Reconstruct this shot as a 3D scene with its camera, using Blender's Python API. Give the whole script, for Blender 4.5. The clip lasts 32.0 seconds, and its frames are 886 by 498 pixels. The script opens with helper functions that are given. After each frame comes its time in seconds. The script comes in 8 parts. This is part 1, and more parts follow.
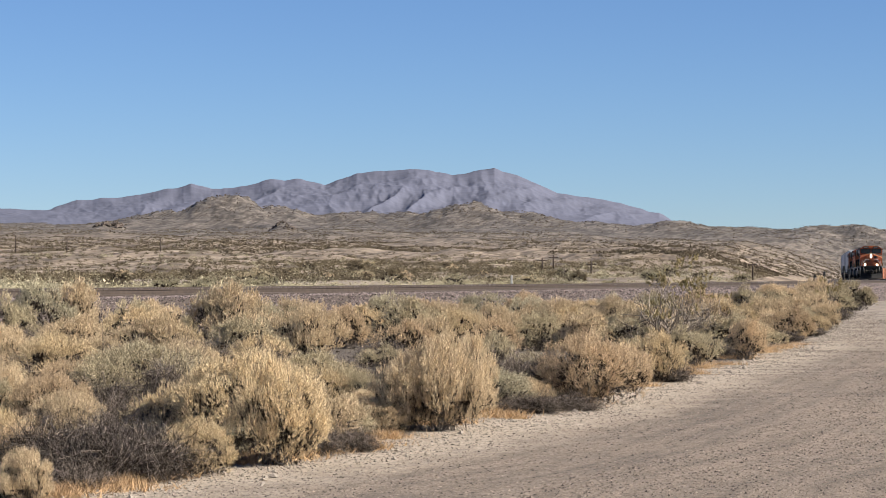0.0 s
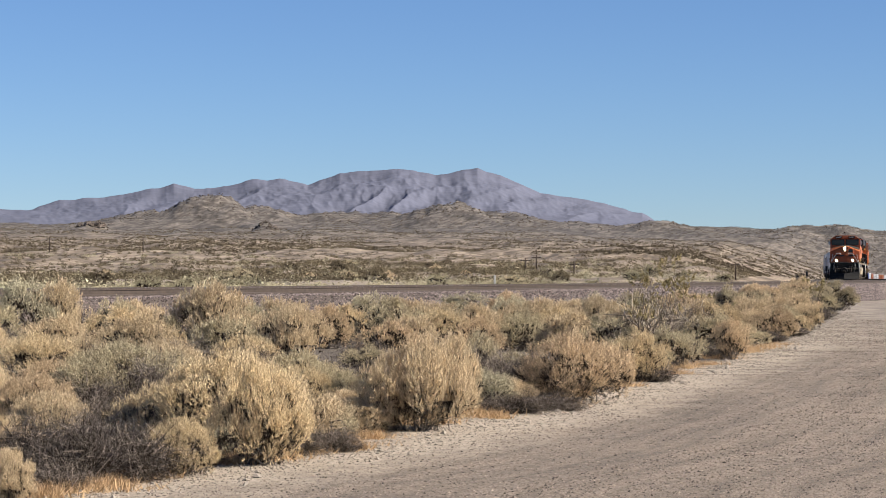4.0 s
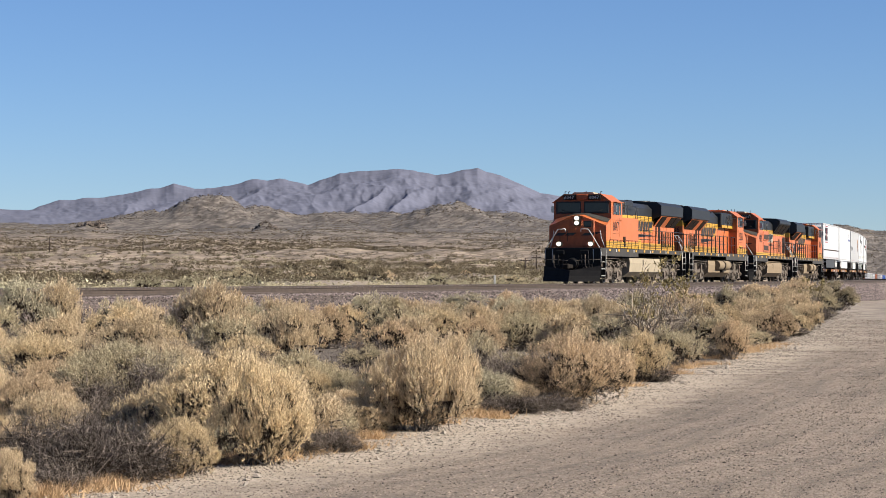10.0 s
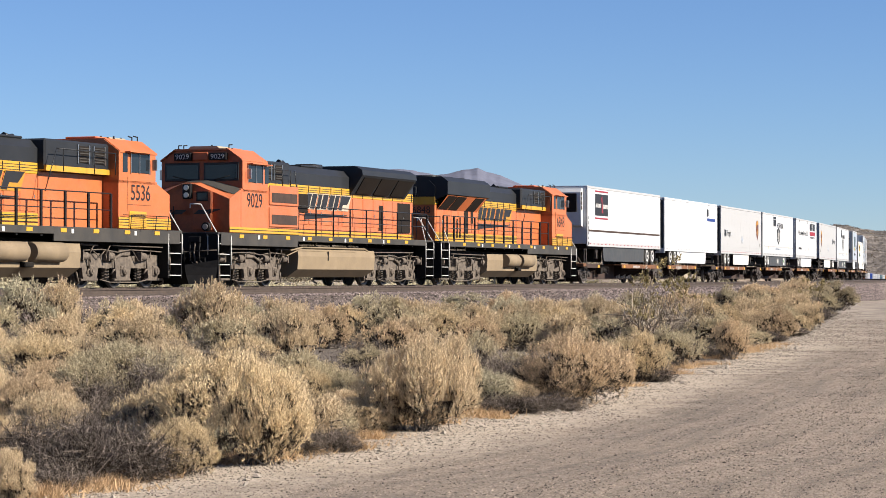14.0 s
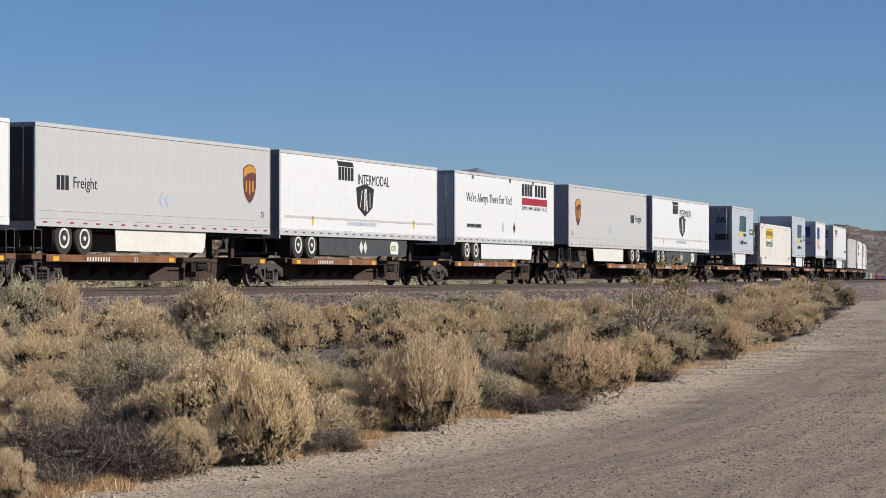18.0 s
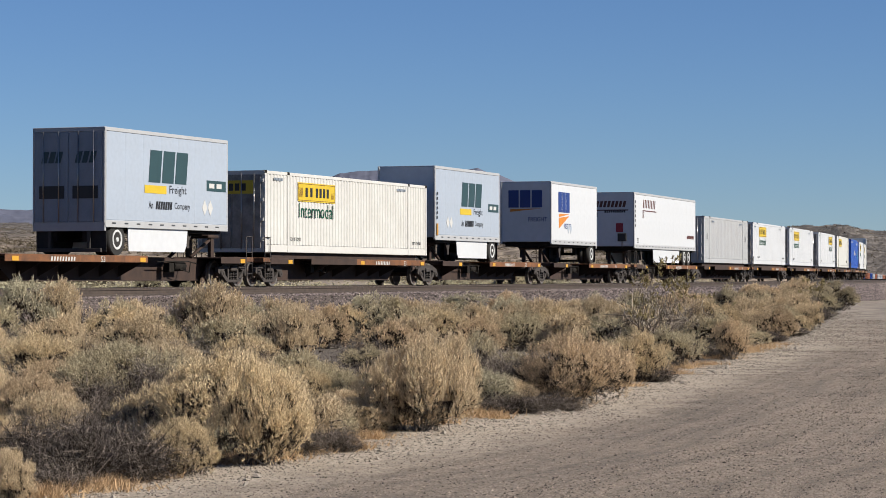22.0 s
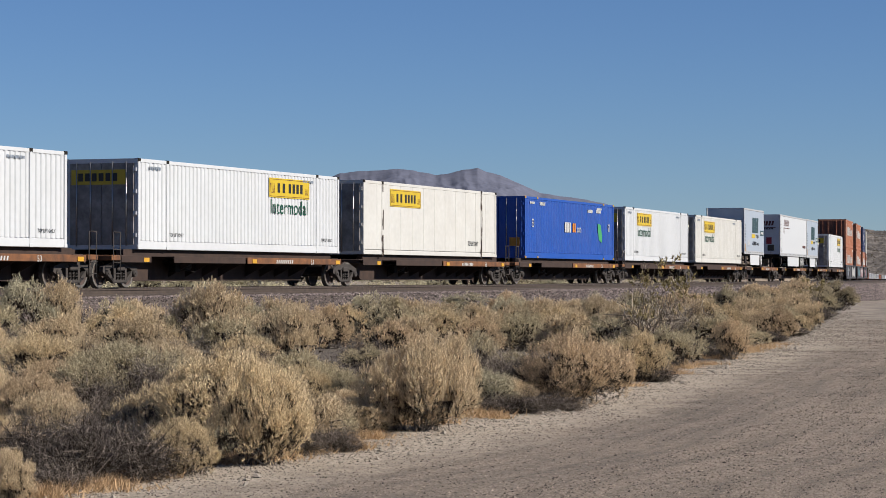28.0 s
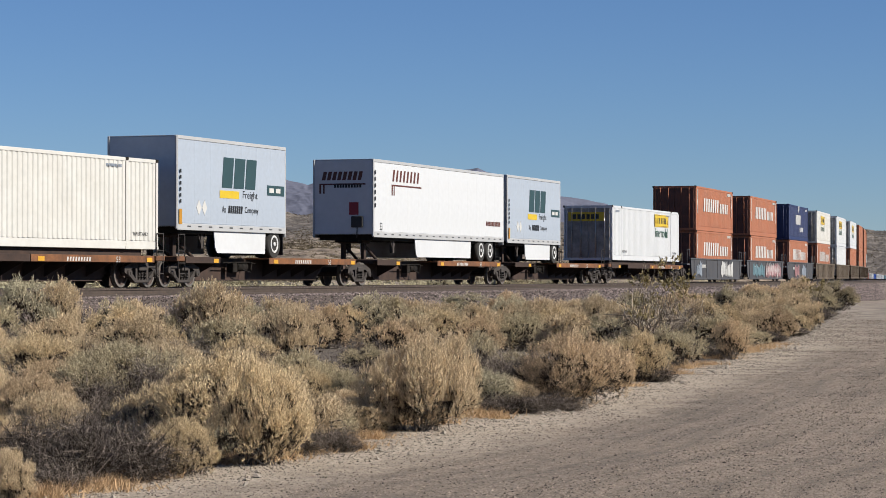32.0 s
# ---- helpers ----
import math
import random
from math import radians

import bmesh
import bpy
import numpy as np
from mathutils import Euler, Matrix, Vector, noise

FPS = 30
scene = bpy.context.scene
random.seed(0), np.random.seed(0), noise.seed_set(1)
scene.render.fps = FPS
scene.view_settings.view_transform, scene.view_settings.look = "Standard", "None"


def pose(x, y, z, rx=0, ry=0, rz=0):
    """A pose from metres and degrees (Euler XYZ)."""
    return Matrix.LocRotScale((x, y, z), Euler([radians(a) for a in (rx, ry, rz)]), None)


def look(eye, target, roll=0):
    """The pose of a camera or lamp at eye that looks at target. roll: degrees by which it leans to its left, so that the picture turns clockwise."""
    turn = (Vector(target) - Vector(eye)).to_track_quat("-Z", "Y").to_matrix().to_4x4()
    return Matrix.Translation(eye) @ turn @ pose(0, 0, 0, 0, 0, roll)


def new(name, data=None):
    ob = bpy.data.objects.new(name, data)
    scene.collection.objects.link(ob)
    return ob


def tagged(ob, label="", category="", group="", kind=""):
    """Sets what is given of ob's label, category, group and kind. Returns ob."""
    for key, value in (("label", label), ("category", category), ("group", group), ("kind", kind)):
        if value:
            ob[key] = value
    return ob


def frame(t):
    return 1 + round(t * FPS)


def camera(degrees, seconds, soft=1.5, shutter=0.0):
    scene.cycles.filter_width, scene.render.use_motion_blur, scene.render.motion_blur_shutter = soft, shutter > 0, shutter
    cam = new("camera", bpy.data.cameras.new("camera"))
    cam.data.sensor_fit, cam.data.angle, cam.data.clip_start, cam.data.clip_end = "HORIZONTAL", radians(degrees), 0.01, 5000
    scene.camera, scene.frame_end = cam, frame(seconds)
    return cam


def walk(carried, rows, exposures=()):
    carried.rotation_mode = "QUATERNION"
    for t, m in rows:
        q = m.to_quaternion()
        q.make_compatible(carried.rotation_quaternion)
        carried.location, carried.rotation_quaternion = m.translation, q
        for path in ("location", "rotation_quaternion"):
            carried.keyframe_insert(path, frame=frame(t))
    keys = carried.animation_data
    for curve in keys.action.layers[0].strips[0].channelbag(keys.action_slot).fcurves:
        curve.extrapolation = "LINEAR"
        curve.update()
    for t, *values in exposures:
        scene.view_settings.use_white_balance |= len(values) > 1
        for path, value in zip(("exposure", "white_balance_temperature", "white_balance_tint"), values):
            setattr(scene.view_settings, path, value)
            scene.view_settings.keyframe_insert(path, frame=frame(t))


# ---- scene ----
# Desert railway: fixed camera on a tripod beside a gravel road, one short pan, a long freight train passing.
cam = camera(20.43, 32.0, soft=0.65)
EYE, TILT = 1.6, 90.6455
PAN = [(0, 30), (2.45, 30), (2.6, 28.5), (2.7, 25), (2.8, 19), (2.9, 14), (3.0, 10.5), (3.1, 7), (3.2, 4), (3.3, 2), (3.45, 0), (32, 0)]
walk(cam, [(t, pose(0, 0, EYE, TILT, 0, off * 0.013173)) for t, off in PAN],
     exposures=[(0, 0.76, 6500, 10), (12, 0.76, 6500, 10), (13.5, 0.89, 6550, 11), (16.5, 0.33, 6350, 10), (19, 0.26, 6350, 10), (20.5, 0.25, 6350, 10), (22.5, 0.36, 6300, 9), (24, 0.3, 6300, 9), (26, 0.26, 6300, 10), (28.2, 0.23, 6250, 10), (30, 0.32, 6250, 9), (32, 0.32, 6300, 9)])

# ---------------------------------------------------------------- world and sun
SUN_AZ, SUN_EL = radians(106), radians(32)
world = bpy.data.worlds.new("desert_sky")
scene.world = world
world.use_nodes = True
wn = world.node_tree.nodes
sky = wn.new("ShaderNodeTexSky")
sky.sky_type = "NISHITA"
sky.sun_disc = False
sky.sun_elevation, sky.sun_rotation = SUN_EL, SUN_AZ
sky.altitude, sky.air_density, sky.dust_density, sky.ozone_density = 1800, 1.0, 0.0, 4.0
wn["Background"].inputs["Strength"].default_value = 0.05
clear = wn.new("ShaderNodeVectorMath")          # very clear, dry air: a deeper blue
clear.operation = "MULTIPLY"
clear.inputs[1].default_value = (0.897, 1.045, 1.318)
world.node_tree.links.new(sky.outputs["Color"], clear.inputs[0])
world.node_tree.links.new(clear.outputs["Vector"], wn["Background"].inputs["Color"])
sun = new("sun", bpy.data.lights.new("sun", "SUN"))
sun.data.energy, sun.data.angle, sun.data.color = 6.6, radians(0.5), (1.0, 0.92, 0.80)
sun.matrix_world = look((math.sin(SUN_AZ) * math.cos(SUN_EL) * 100, math.cos(SUN_AZ) * math.cos(SUN_EL) * 100, math.sin(SUN_EL) * 100), (0, 0, 0))
scene.view_settings.exposure = 0.0


# ---------------------------------------------------------------- materials
FADED = 0.52          # everything here is dusty and bleached


def pbr(name, col, rough=0.6, metal=0.0, var=0.15, scale=2.0, fine=30.0, bump=0.0, bscale=60.0, bdist=0.02, dust=None, dust_amt=0.0,
        rand=0.0, island=0.0, coat=0.0, spec=0.4, thin=0.0):
    """Principled material: colour varied at two scales, optional dust film, fine relief, variation by object or by piece."""
    col = tuple(c * FADED for c in col)
    dust = tuple(c * FADED for c in dust) if dust else None
    m = bpy.data.materials.new(name)
    m.use_nodes = True
    nt = m.node_tree
    n, ln = nt.nodes, nt.links
    b = n["Principled BSDF"]
    b.inputs["Roughness"].default_value, b.inputs["Metallic"].default_value = rough, metal
    b.inputs["Specular IOR Level"].default_value = spec
    if coat:
        b.inputs["Coat Weight"].default_value, b.inputs["Coat Roughness"].default_value = coat, 0.15
    tc = n.new("ShaderNodeTexCoord")
    n1, n2 = n.new("ShaderNodeTexNoise"), n.new("ShaderNodeTexNoise")
    n1.inputs["Scale"].default_value, n2.inputs["Scale"].default_value = scale, fine
    n1.inputs["Detail"].default_value = n2.inputs["Detail"].default_value = 5
    for t in (n1, n2):
        ln.new(tc.outputs["Object"], t.inputs["Vector"])
    add = n.new("ShaderNodeMath")
    add.operation = "ADD"
    ln.new(n1.outputs["Fac"], add.inputs[0])
    ln.new(n2.outputs["Fac"], add.inputs[1])
    val = n.new("ShaderNodeMapRange")
    val.inputs["From Min"].default_value, val.inputs["From Max"].default_value = 0.7, 1.3
    val.inputs["To Min"].default_value, val.inputs["To Max"].default_value = 1 - var, 1 + var
    ln.new(add.outputs[0], val.inputs["Value"])
    last = val.outputs["Result"]
    for amt, kind in ((rand, "ShaderNodeObjectInfo"), (island, "ShaderNodeNewGeometry")):
        if amt:
            src = n.new(kind)
            r = n.new("ShaderNodeMapRange")
            r.inputs["To Min"].default_value, r.inputs["To Max"].default_value = 1 - amt, 1 + amt
            ln.new(src.outputs["Random" if kind.endswith("Info") else "Random Per Island"], r.inputs["Value"])
            mu = n.new("ShaderNodeMath")
            mu.operation = "MULTIPLY"
            ln.new(last, mu.inputs[0])
            ln.new(r.outputs["Result"], mu.inputs[1])
            last = mu.outputs[0]
    mix = n.new("ShaderNodeVectorMath")
    mix.operation = "SCALE"
    mix.inputs[0].default_value = col
    ln.new(last, mix.inputs["Scale"])
    out = mix.outputs["Vector"]
    if dust:
        n3 = n.new("ShaderNodeTexNoise")
        n3.inputs["Scale"].default_value, n3.inputs["Detail"].default_value, n3.inputs["Roughness"].default_value = scale * 1.7, 8, 0.65
        ln.new(tc.outputs["Object"], n3.inputs["Vector"])
        r3 = n.new("ShaderNodeMapRange")
        r3.inputs["From Min"].default_value, r3.inputs["From Max"].default_value = 0.35, 0.7
        r3.inputs["To Max"].default_value = dust_amt
        ln.new(n3.outputs["Fac"], r3.inputs["Value"])
        dm = n.new("ShaderNodeMix")
        dm.data_type = "RGBA"
        ln.new(r3.outputs["Result"], dm.inputs["Factor"])
        ln.new(out, dm.inputs["A"])
        dm.inputs["B"].default_value = (*dust, 1)
        out = dm.outputs["Result"]
    ln.new(out, b.inputs["Base Color"])
    if bump:
        n4 = n.new("ShaderNodeTexNoise")
        n4.inputs["Scale"].default_value, n4.inputs["Detail"].default_value = bscale, 6
        ln.new(tc.outputs["Object"], n4.inputs["Vector"])
        bp = n.new("ShaderNodeBump")
        bp.inputs["Strength"].default_value, bp.inputs["Distance"].default_value = bump, bdist
        ln.new(n4.outputs["Fac"], bp.inputs["Height"])
        ln.new(bp.outputs["Normal"], b.inputs["Normal"])
    if thin:                                    # light passes through thin leaves and twigs
        tr, ms = n.new("ShaderNodeBsdfTranslucent"), n.new("ShaderNodeMixShader")
        ms.inputs["Fac"].default_value = thin
        ln.new(out, tr.inputs["Color"])
        ln.new(b.outputs["BSDF"], ms.inputs[1])
        ln.new(tr.outputs["BSDF"], ms.inputs[2])
        ln.new(ms.outputs["Shader"], n["Material Output"].inputs["Surface"])
    return m


def glow(name, col, strength):
    m = bpy.data.materials.new(name)
    m.use_nodes = True
    b = m.node_tree.nodes["Principled BSDF"]
    b.inputs["Base Color"].default_value = (*col, 1)
    b.inputs["Emission Color"].default_value, b.inputs["Emission Strength"].default_value = (*col, 1), strength
    return m


DUST = (0.42, 0.34, 0.25)
M = dict(
    orange=pbr("orange_paint", (0.76, 0.20, 0.058), 0.42, var=0.10, scale=0.8, fine=9, dust=DUST, dust_amt=0.16),
    red_orange=pbr("faded_orange_paint", (0.74, 0.195, 0.07), 0.45, var=0.12, scale=0.9, fine=9, dust=DUST, dust_amt=0.2),
    # locomotive fronts: grime plus the shade they stand in, put into the orange
    shaded_orange=pbr("shade_and_grime_orange_paint", (0.60, 0.135, 0.038), 0.5, var=0.18, scale=1.2, fine=9, dust=(0.10, 0.045, 0.028), dust_amt=0.4),
    yellow=pbr("yellow_paint", (0.80, 0.43, 0.025), 0.45, var=0.10, dust=DUST, dust_amt=0.2),
    black=pbr("black_paint", (0.026, 0.029, 0.034), 0.45, var=0.15, scale=0.7, dust=(0.10, 0.098, 0.095), dust_amt=0.15, spec=0.25),
    pilot=pbr("grimy_black_pilot_paint", (0.011, 0.011, 0.012), 0.6, var=0.35, dust=(0.045, 0.04, 0.036), dust_amt=0.35, spec=0.15),
    darkgrey=pbr("dark_grey_paint", (0.062, 0.06, 0.057), 0.6, var=0.15, scale=1.0, dust=DUST, dust_amt=0.10, spec=0.2),
    grille=pbr("dark_grille", (0.022, 0.016, 0.012), 0.7, var=0.3, spec=0.15),
    tank=pbr("dusty_tank_paint", (0.52, 0.44, 0.31), 0.8, var=0.14, scale=1.2, dust=(0.30, 0.24, 0.17), dust_amt=0.5),
    truck=pbr("dusty_cast_steel", (0.11, 0.088, 0.07), 0.85, var=0.35, scale=4, dust=(0.33, 0.265, 0.205), dust_amt=0.65),
    wagon_truck=pbr("rusty_cast_steel", (0.055, 0.047, 0.044), 0.85, var=0.35, scale=4, dust=(0.11, 0.082, 0.066), dust_amt=0.42),
    under=pbr("grimy_underframe", (0.010, 0.009, 0.008), 0.85, var=0.4, dust=(0.09, 0.07, 0.055), dust_amt=0.4, spec=0.15),
    wheel=pbr("grimy_steel_wheel", (0.055, 0.046, 0.04), 0.7, metal=0.1, var=0.3),
    tread=pbr("worn_bright_tread", (0.26, 0.235, 0.21), 0.5, metal=0.4, var=0.25, scale=6),
    rim=pbr("dull_wheel_rim", (0.92, 0.92, 0.91), 0.45, metal=0.15, var=0.15),
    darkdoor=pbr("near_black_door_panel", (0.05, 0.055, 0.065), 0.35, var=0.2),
    # next three: door ends' shade put into the colour; white also grimy, grey also marks
    shade_mark_grey=pbr("grey_for_door_shade_and_marks", (0.34, 0.385, 0.45), 0.4, var=0.15),
    shaded_grimy_white=pbr("shaded_grimy_white_door_paint", (0.50, 0.47, 0.43), 0.6, var=0.25, scale=0.9, fine=5, dust=(0.10, 0.07, 0.05), dust_amt=0.75),
    shaded_red=pbr("shade_darkened_red_door_paint", (0.19, 0.062, 0.038), 0.65, var=0.25, scale=0.9, fine=5, dust=(0.05, 0.03, 0.022), dust_amt=0.6),
    steel=pbr("bright_steel", (0.75, 0.73, 0.7), 0.3, metal=0.9, var=0.12),
    white=pbr("white_paint", (0.87, 0.89, 0.92), 0.4, var=0.05, scale=0.5, fine=4, dust=(0.72, 0.67, 0.6), dust_amt=0.16),
    offwhite=pbr("cream_white_paint", (0.865, 0.85, 0.805), 0.5, var=0.07, scale=0.7, fine=5, dust=(0.62, 0.55, 0.46), dust_amt=0.2),
    silver=pbr("aluminium_panel", (0.635, 0.715, 0.83), 0.42, metal=0.2, var=0.06, scale=0.6, fine=6, dust=(0.5, 0.46, 0.42), dust_amt=0.15),
    palegrey=pbr("pale_grey_paint", (0.60, 0.61, 0.625), 0.5, var=0.06, scale=0.7, fine=6, dust=(0.45, 0.4, 0.34), dust_amt=0.2),
    blue=pbr("blue_paint", (0.010, 0.105, 0.55), 0.45, var=0.10, scale=0.7, fine=6, dust=DUST, dust_amt=0.06),
    navy=pbr("navy_paint", (0.012, 0.03, 0.13), 0.5, var=0.12, dust=DUST, dust_amt=0.06),
    rust_red=pbr("oxide_red_paint", (0.52, 0.175, 0.08), 0.6, var=0.14, scale=0.8, dust=DUST, dust_amt=0.18),
    brown_steel=pbr("rusty_brown_steel", (0.042, 0.024, 0.018), 0.85, var=0.35, scale=1.5, dust=(0.125, 0.067, 0.044), dust_amt=0.48),
    deck_orange=pbr("worn_orange_brown_paint", (0.32, 0.128, 0.045), 0.8, var=0.3, scale=1.2, dust=(0.085, 0.042, 0.026), dust_amt=1.0),
    reflector=pbr("yellow_reflector", (0.85, 0.45, 0.04), 0.4, var=0.1),
    well_grey=pbr("weathered_grey_steel", (0.07, 0.075, 0.09), 0.7, var=0.25, scale=1.0, dust=(0.15, 0.125, 0.105), dust_amt=0.4),
    well_brown=pbr("weathered_brown_steel", (0.10, 0.068, 0.042), 0.8, var=0.25, scale=1.0, dust=DUST, dust_amt=0.4),
    sprayed=pbr("cream_spray_paint", (0.62, 0.52, 0.40), 0.7, var=0.2, scale=4),
    pinkpaint=pbr("pink_spray_paint", (0.50, 0.26, 0.27), 0.6, var=0.2),
    tealpaint=pbr("pale_teal_spray_paint", (0.17, 0.30, 0.35), 0.6, var=0.2),
    rubber=pbr("tyre_rubber", (0.02, 0.02, 0.02), 0.85, var=0.25, dust=DUST, dust_amt=0.06),
    skirt=pbr("dark_skirt_panel", (0.045, 0.055, 0.065), 0.55, var=0.2, dust=DUST, dust_amt=0.15),
    glass=pbr("dark_cab_glass", (0.02, 0.025, 0.03), 0.08, var=0.2),
    ink=pbr("black_lettering", (0.02, 0.02, 0.022), 0.5, var=0.1),
    inkblue=pbr("blue_lettering", (0.02, 0.06, 0.28), 0.5, var=0.1),
    inkgreen=pbr("dark_green_lettering", (0.01, 0.10, 0.05), 0.5, var=0.1),
    inkteal=pbr("grey_green_lettering", (0.035, 0.085, 0.095), 0.5, var=0.1),
    inkred=pbr("red_lettering", (0.40, 0.02, 0.04), 0.5, var=0.1),
    inkgold=pbr("gold_emblem_paint", (0.62, 0.30, 0.03), 0.5, var=0.1),
    inkbrown=pbr("brown_emblem_paint", (0.15, 0.045, 0.03), 0.5, var=0.1),
    inkorange=pbr("orange_emblem_paint", (0.85, 0.30, 0.03), 0.5, var=0.1),
    inkyellow=pbr("yellow_sign_paint", (0.83, 0.58, 0.03), 0.5, var=0.08),
    inkgreenleaf=pbr("leaf_green_paint", (0.08, 0.45, 0.16), 0.5, var=0.1),
    numberwhite=pbr("white_lettering", (0.78, 0.77, 0.74), 0.5, var=0.05),
    rail=pbr("rusty_rail", (0.055, 0.038, 0.03), 0.75, var=0.2, scale=3, dust=(0.22, 0.16, 0.12), dust_amt=0.4),
    railtop=pbr("polished_rail_head", (0.35, 0.33, 0.32), 0.3, metal=0.9, var=0.1),
    tie=pbr("weathered_tie", (0.15, 0.115, 0.09), 0.9, var=0.3, scale=6, rand=0.25),
    ballast=pbr("ballast_bed", (0.12, 0.092, 0.074), 0.95, var=0.35, scale=3, fine=22, bump=1.0, bscale=14),
    stone=pbr("ballast_stone", (0.305, 0.243, 0.228), 0.9, var=0.15, scale=4, island=0.8),
    pebble=pbr("road_pebble", (0.40, 0.325, 0.262), 0.9, var=0.15, scale=6, island=0.8),
    rock=pbr("pale_rock", (0.58, 0.50, 0.41), 0.9, var=0.2, scale=6, bump=0.6, bscale=20, rand=0.2),
    # the blue of distance haze is mixed into the mountains' rock colour
    mountain=pbr("haze_blue_mountain_rock", (0.182, 0.193, 0.268), 0.95, var=0.16, scale=0.005, fine=0.04, bump=0.15, bscale=0.04, bdist=8),
    straw=pbr("straw_foliage", (1.02, 0.81, 0.535), 0.85, var=0.16, scale=3, island=0.46, rand=0.12, thin=0.14, spec=0.1),
    golden=pbr("golden_foliage", (1.09, 0.86, 0.535), 0.85, var=0.16, scale=3, island=0.46, rand=0.10, thin=0.14, spec=0.1),
    russet=pbr("russet_dry_foliage", (0.96, 0.73, 0.475), 0.85, var=0.16, scale=3, island=0.46, rand=0.12, thin=0.14, spec=0.1),
    sage=pbr("sage_foliage", (0.84, 0.715, 0.475), 0.85, var=0.16, scale=3, island=0.46, rand=0.16, thin=0.14, spec=0.1),
    pale_sage=pbr("pale_sage_foliage", (0.92, 0.82, 0.575), 0.85, var=0.16, scale=2, island=0.36, rand=0.16, thin=0.14, spec=0.1),
    olive=pbr("olive_foliage", (0.27, 0.22, 0.14), 0.9, var=0.15, scale=2, island=0.3, rand=0.2, thin=0.3, spec=0.1),
    slopebush=pbr("dull_brown_scrub", (0.22, 0.18, 0.125), 0.95, var=0.15, scale=0.2, island=0.3, spec=0.05),
    creosote_wood=pbr("pale_creosote_wood", (0.38, 0.31, 0.24), 0.9, var=0.2, scale=8, island=0.4),
    green=pbr("creosote_foliage", (0.50, 0.40, 0.18), 0.8, var=0.1, scale=2, island=0.35),
    twig=pbr("grey_brown_twig", (0.17, 0.14, 0.115), 0.9, var=0.25, scale=8, island=0.3),
    deadtwig=pbr("grey_dead_twig", (0.26, 0.21, 0.172), 0.9, var=0.2, scale=8, island=0.75),
    drygrass=pbr("dry_grass", (0.86, 0.58, 0.32), 0.85, var=0.1, scale=8, island=0.3, thin=0.3),
    # woody inner twigs, coloured near black to carry the shade inside a shrub
    inner=pbr("shade_darkened_inner_twigs", (0.055, 0.042, 0.032), 0.95, var=0.2, island=0.5, spec=0.05),
    tank2=pbr("brown_dusty_tank_paint", (0.36, 0.27, 0.165), 0.8, var=0.14, scale=1.2, dust=(0.24, 0.18, 0.12), dust_amt=0.5),
    boulder=pbr("dark_desert_boulder", (0.17, 0.135, 0.11), 0.95, var=0.3, scale=0.5, fine=3, island=0.4),
    wheel_rust=pbr("rusty_wheel_face", (0.085, 0.055, 0.045), 0.8, var=0.35, scale=5),
    belt_sage=pbr("yellow_sage_foliage", (0.66, 0.595, 0.395), 0.85, var=0.16, scale=2, island=0.18, rand=0.16, thin=0.14, spec=0.1),
    timber=pbr("dark_pole_timber", (0.09, 0.065, 0.05), 0.9, var=0.2),
    shed=pbr("pale_shed_wall", (0.6, 0.57, 0.52), 0.8, var=0.08),
    lamp=glow("lit_headlight", (1.0, 0.88, 0.66), 40),
)


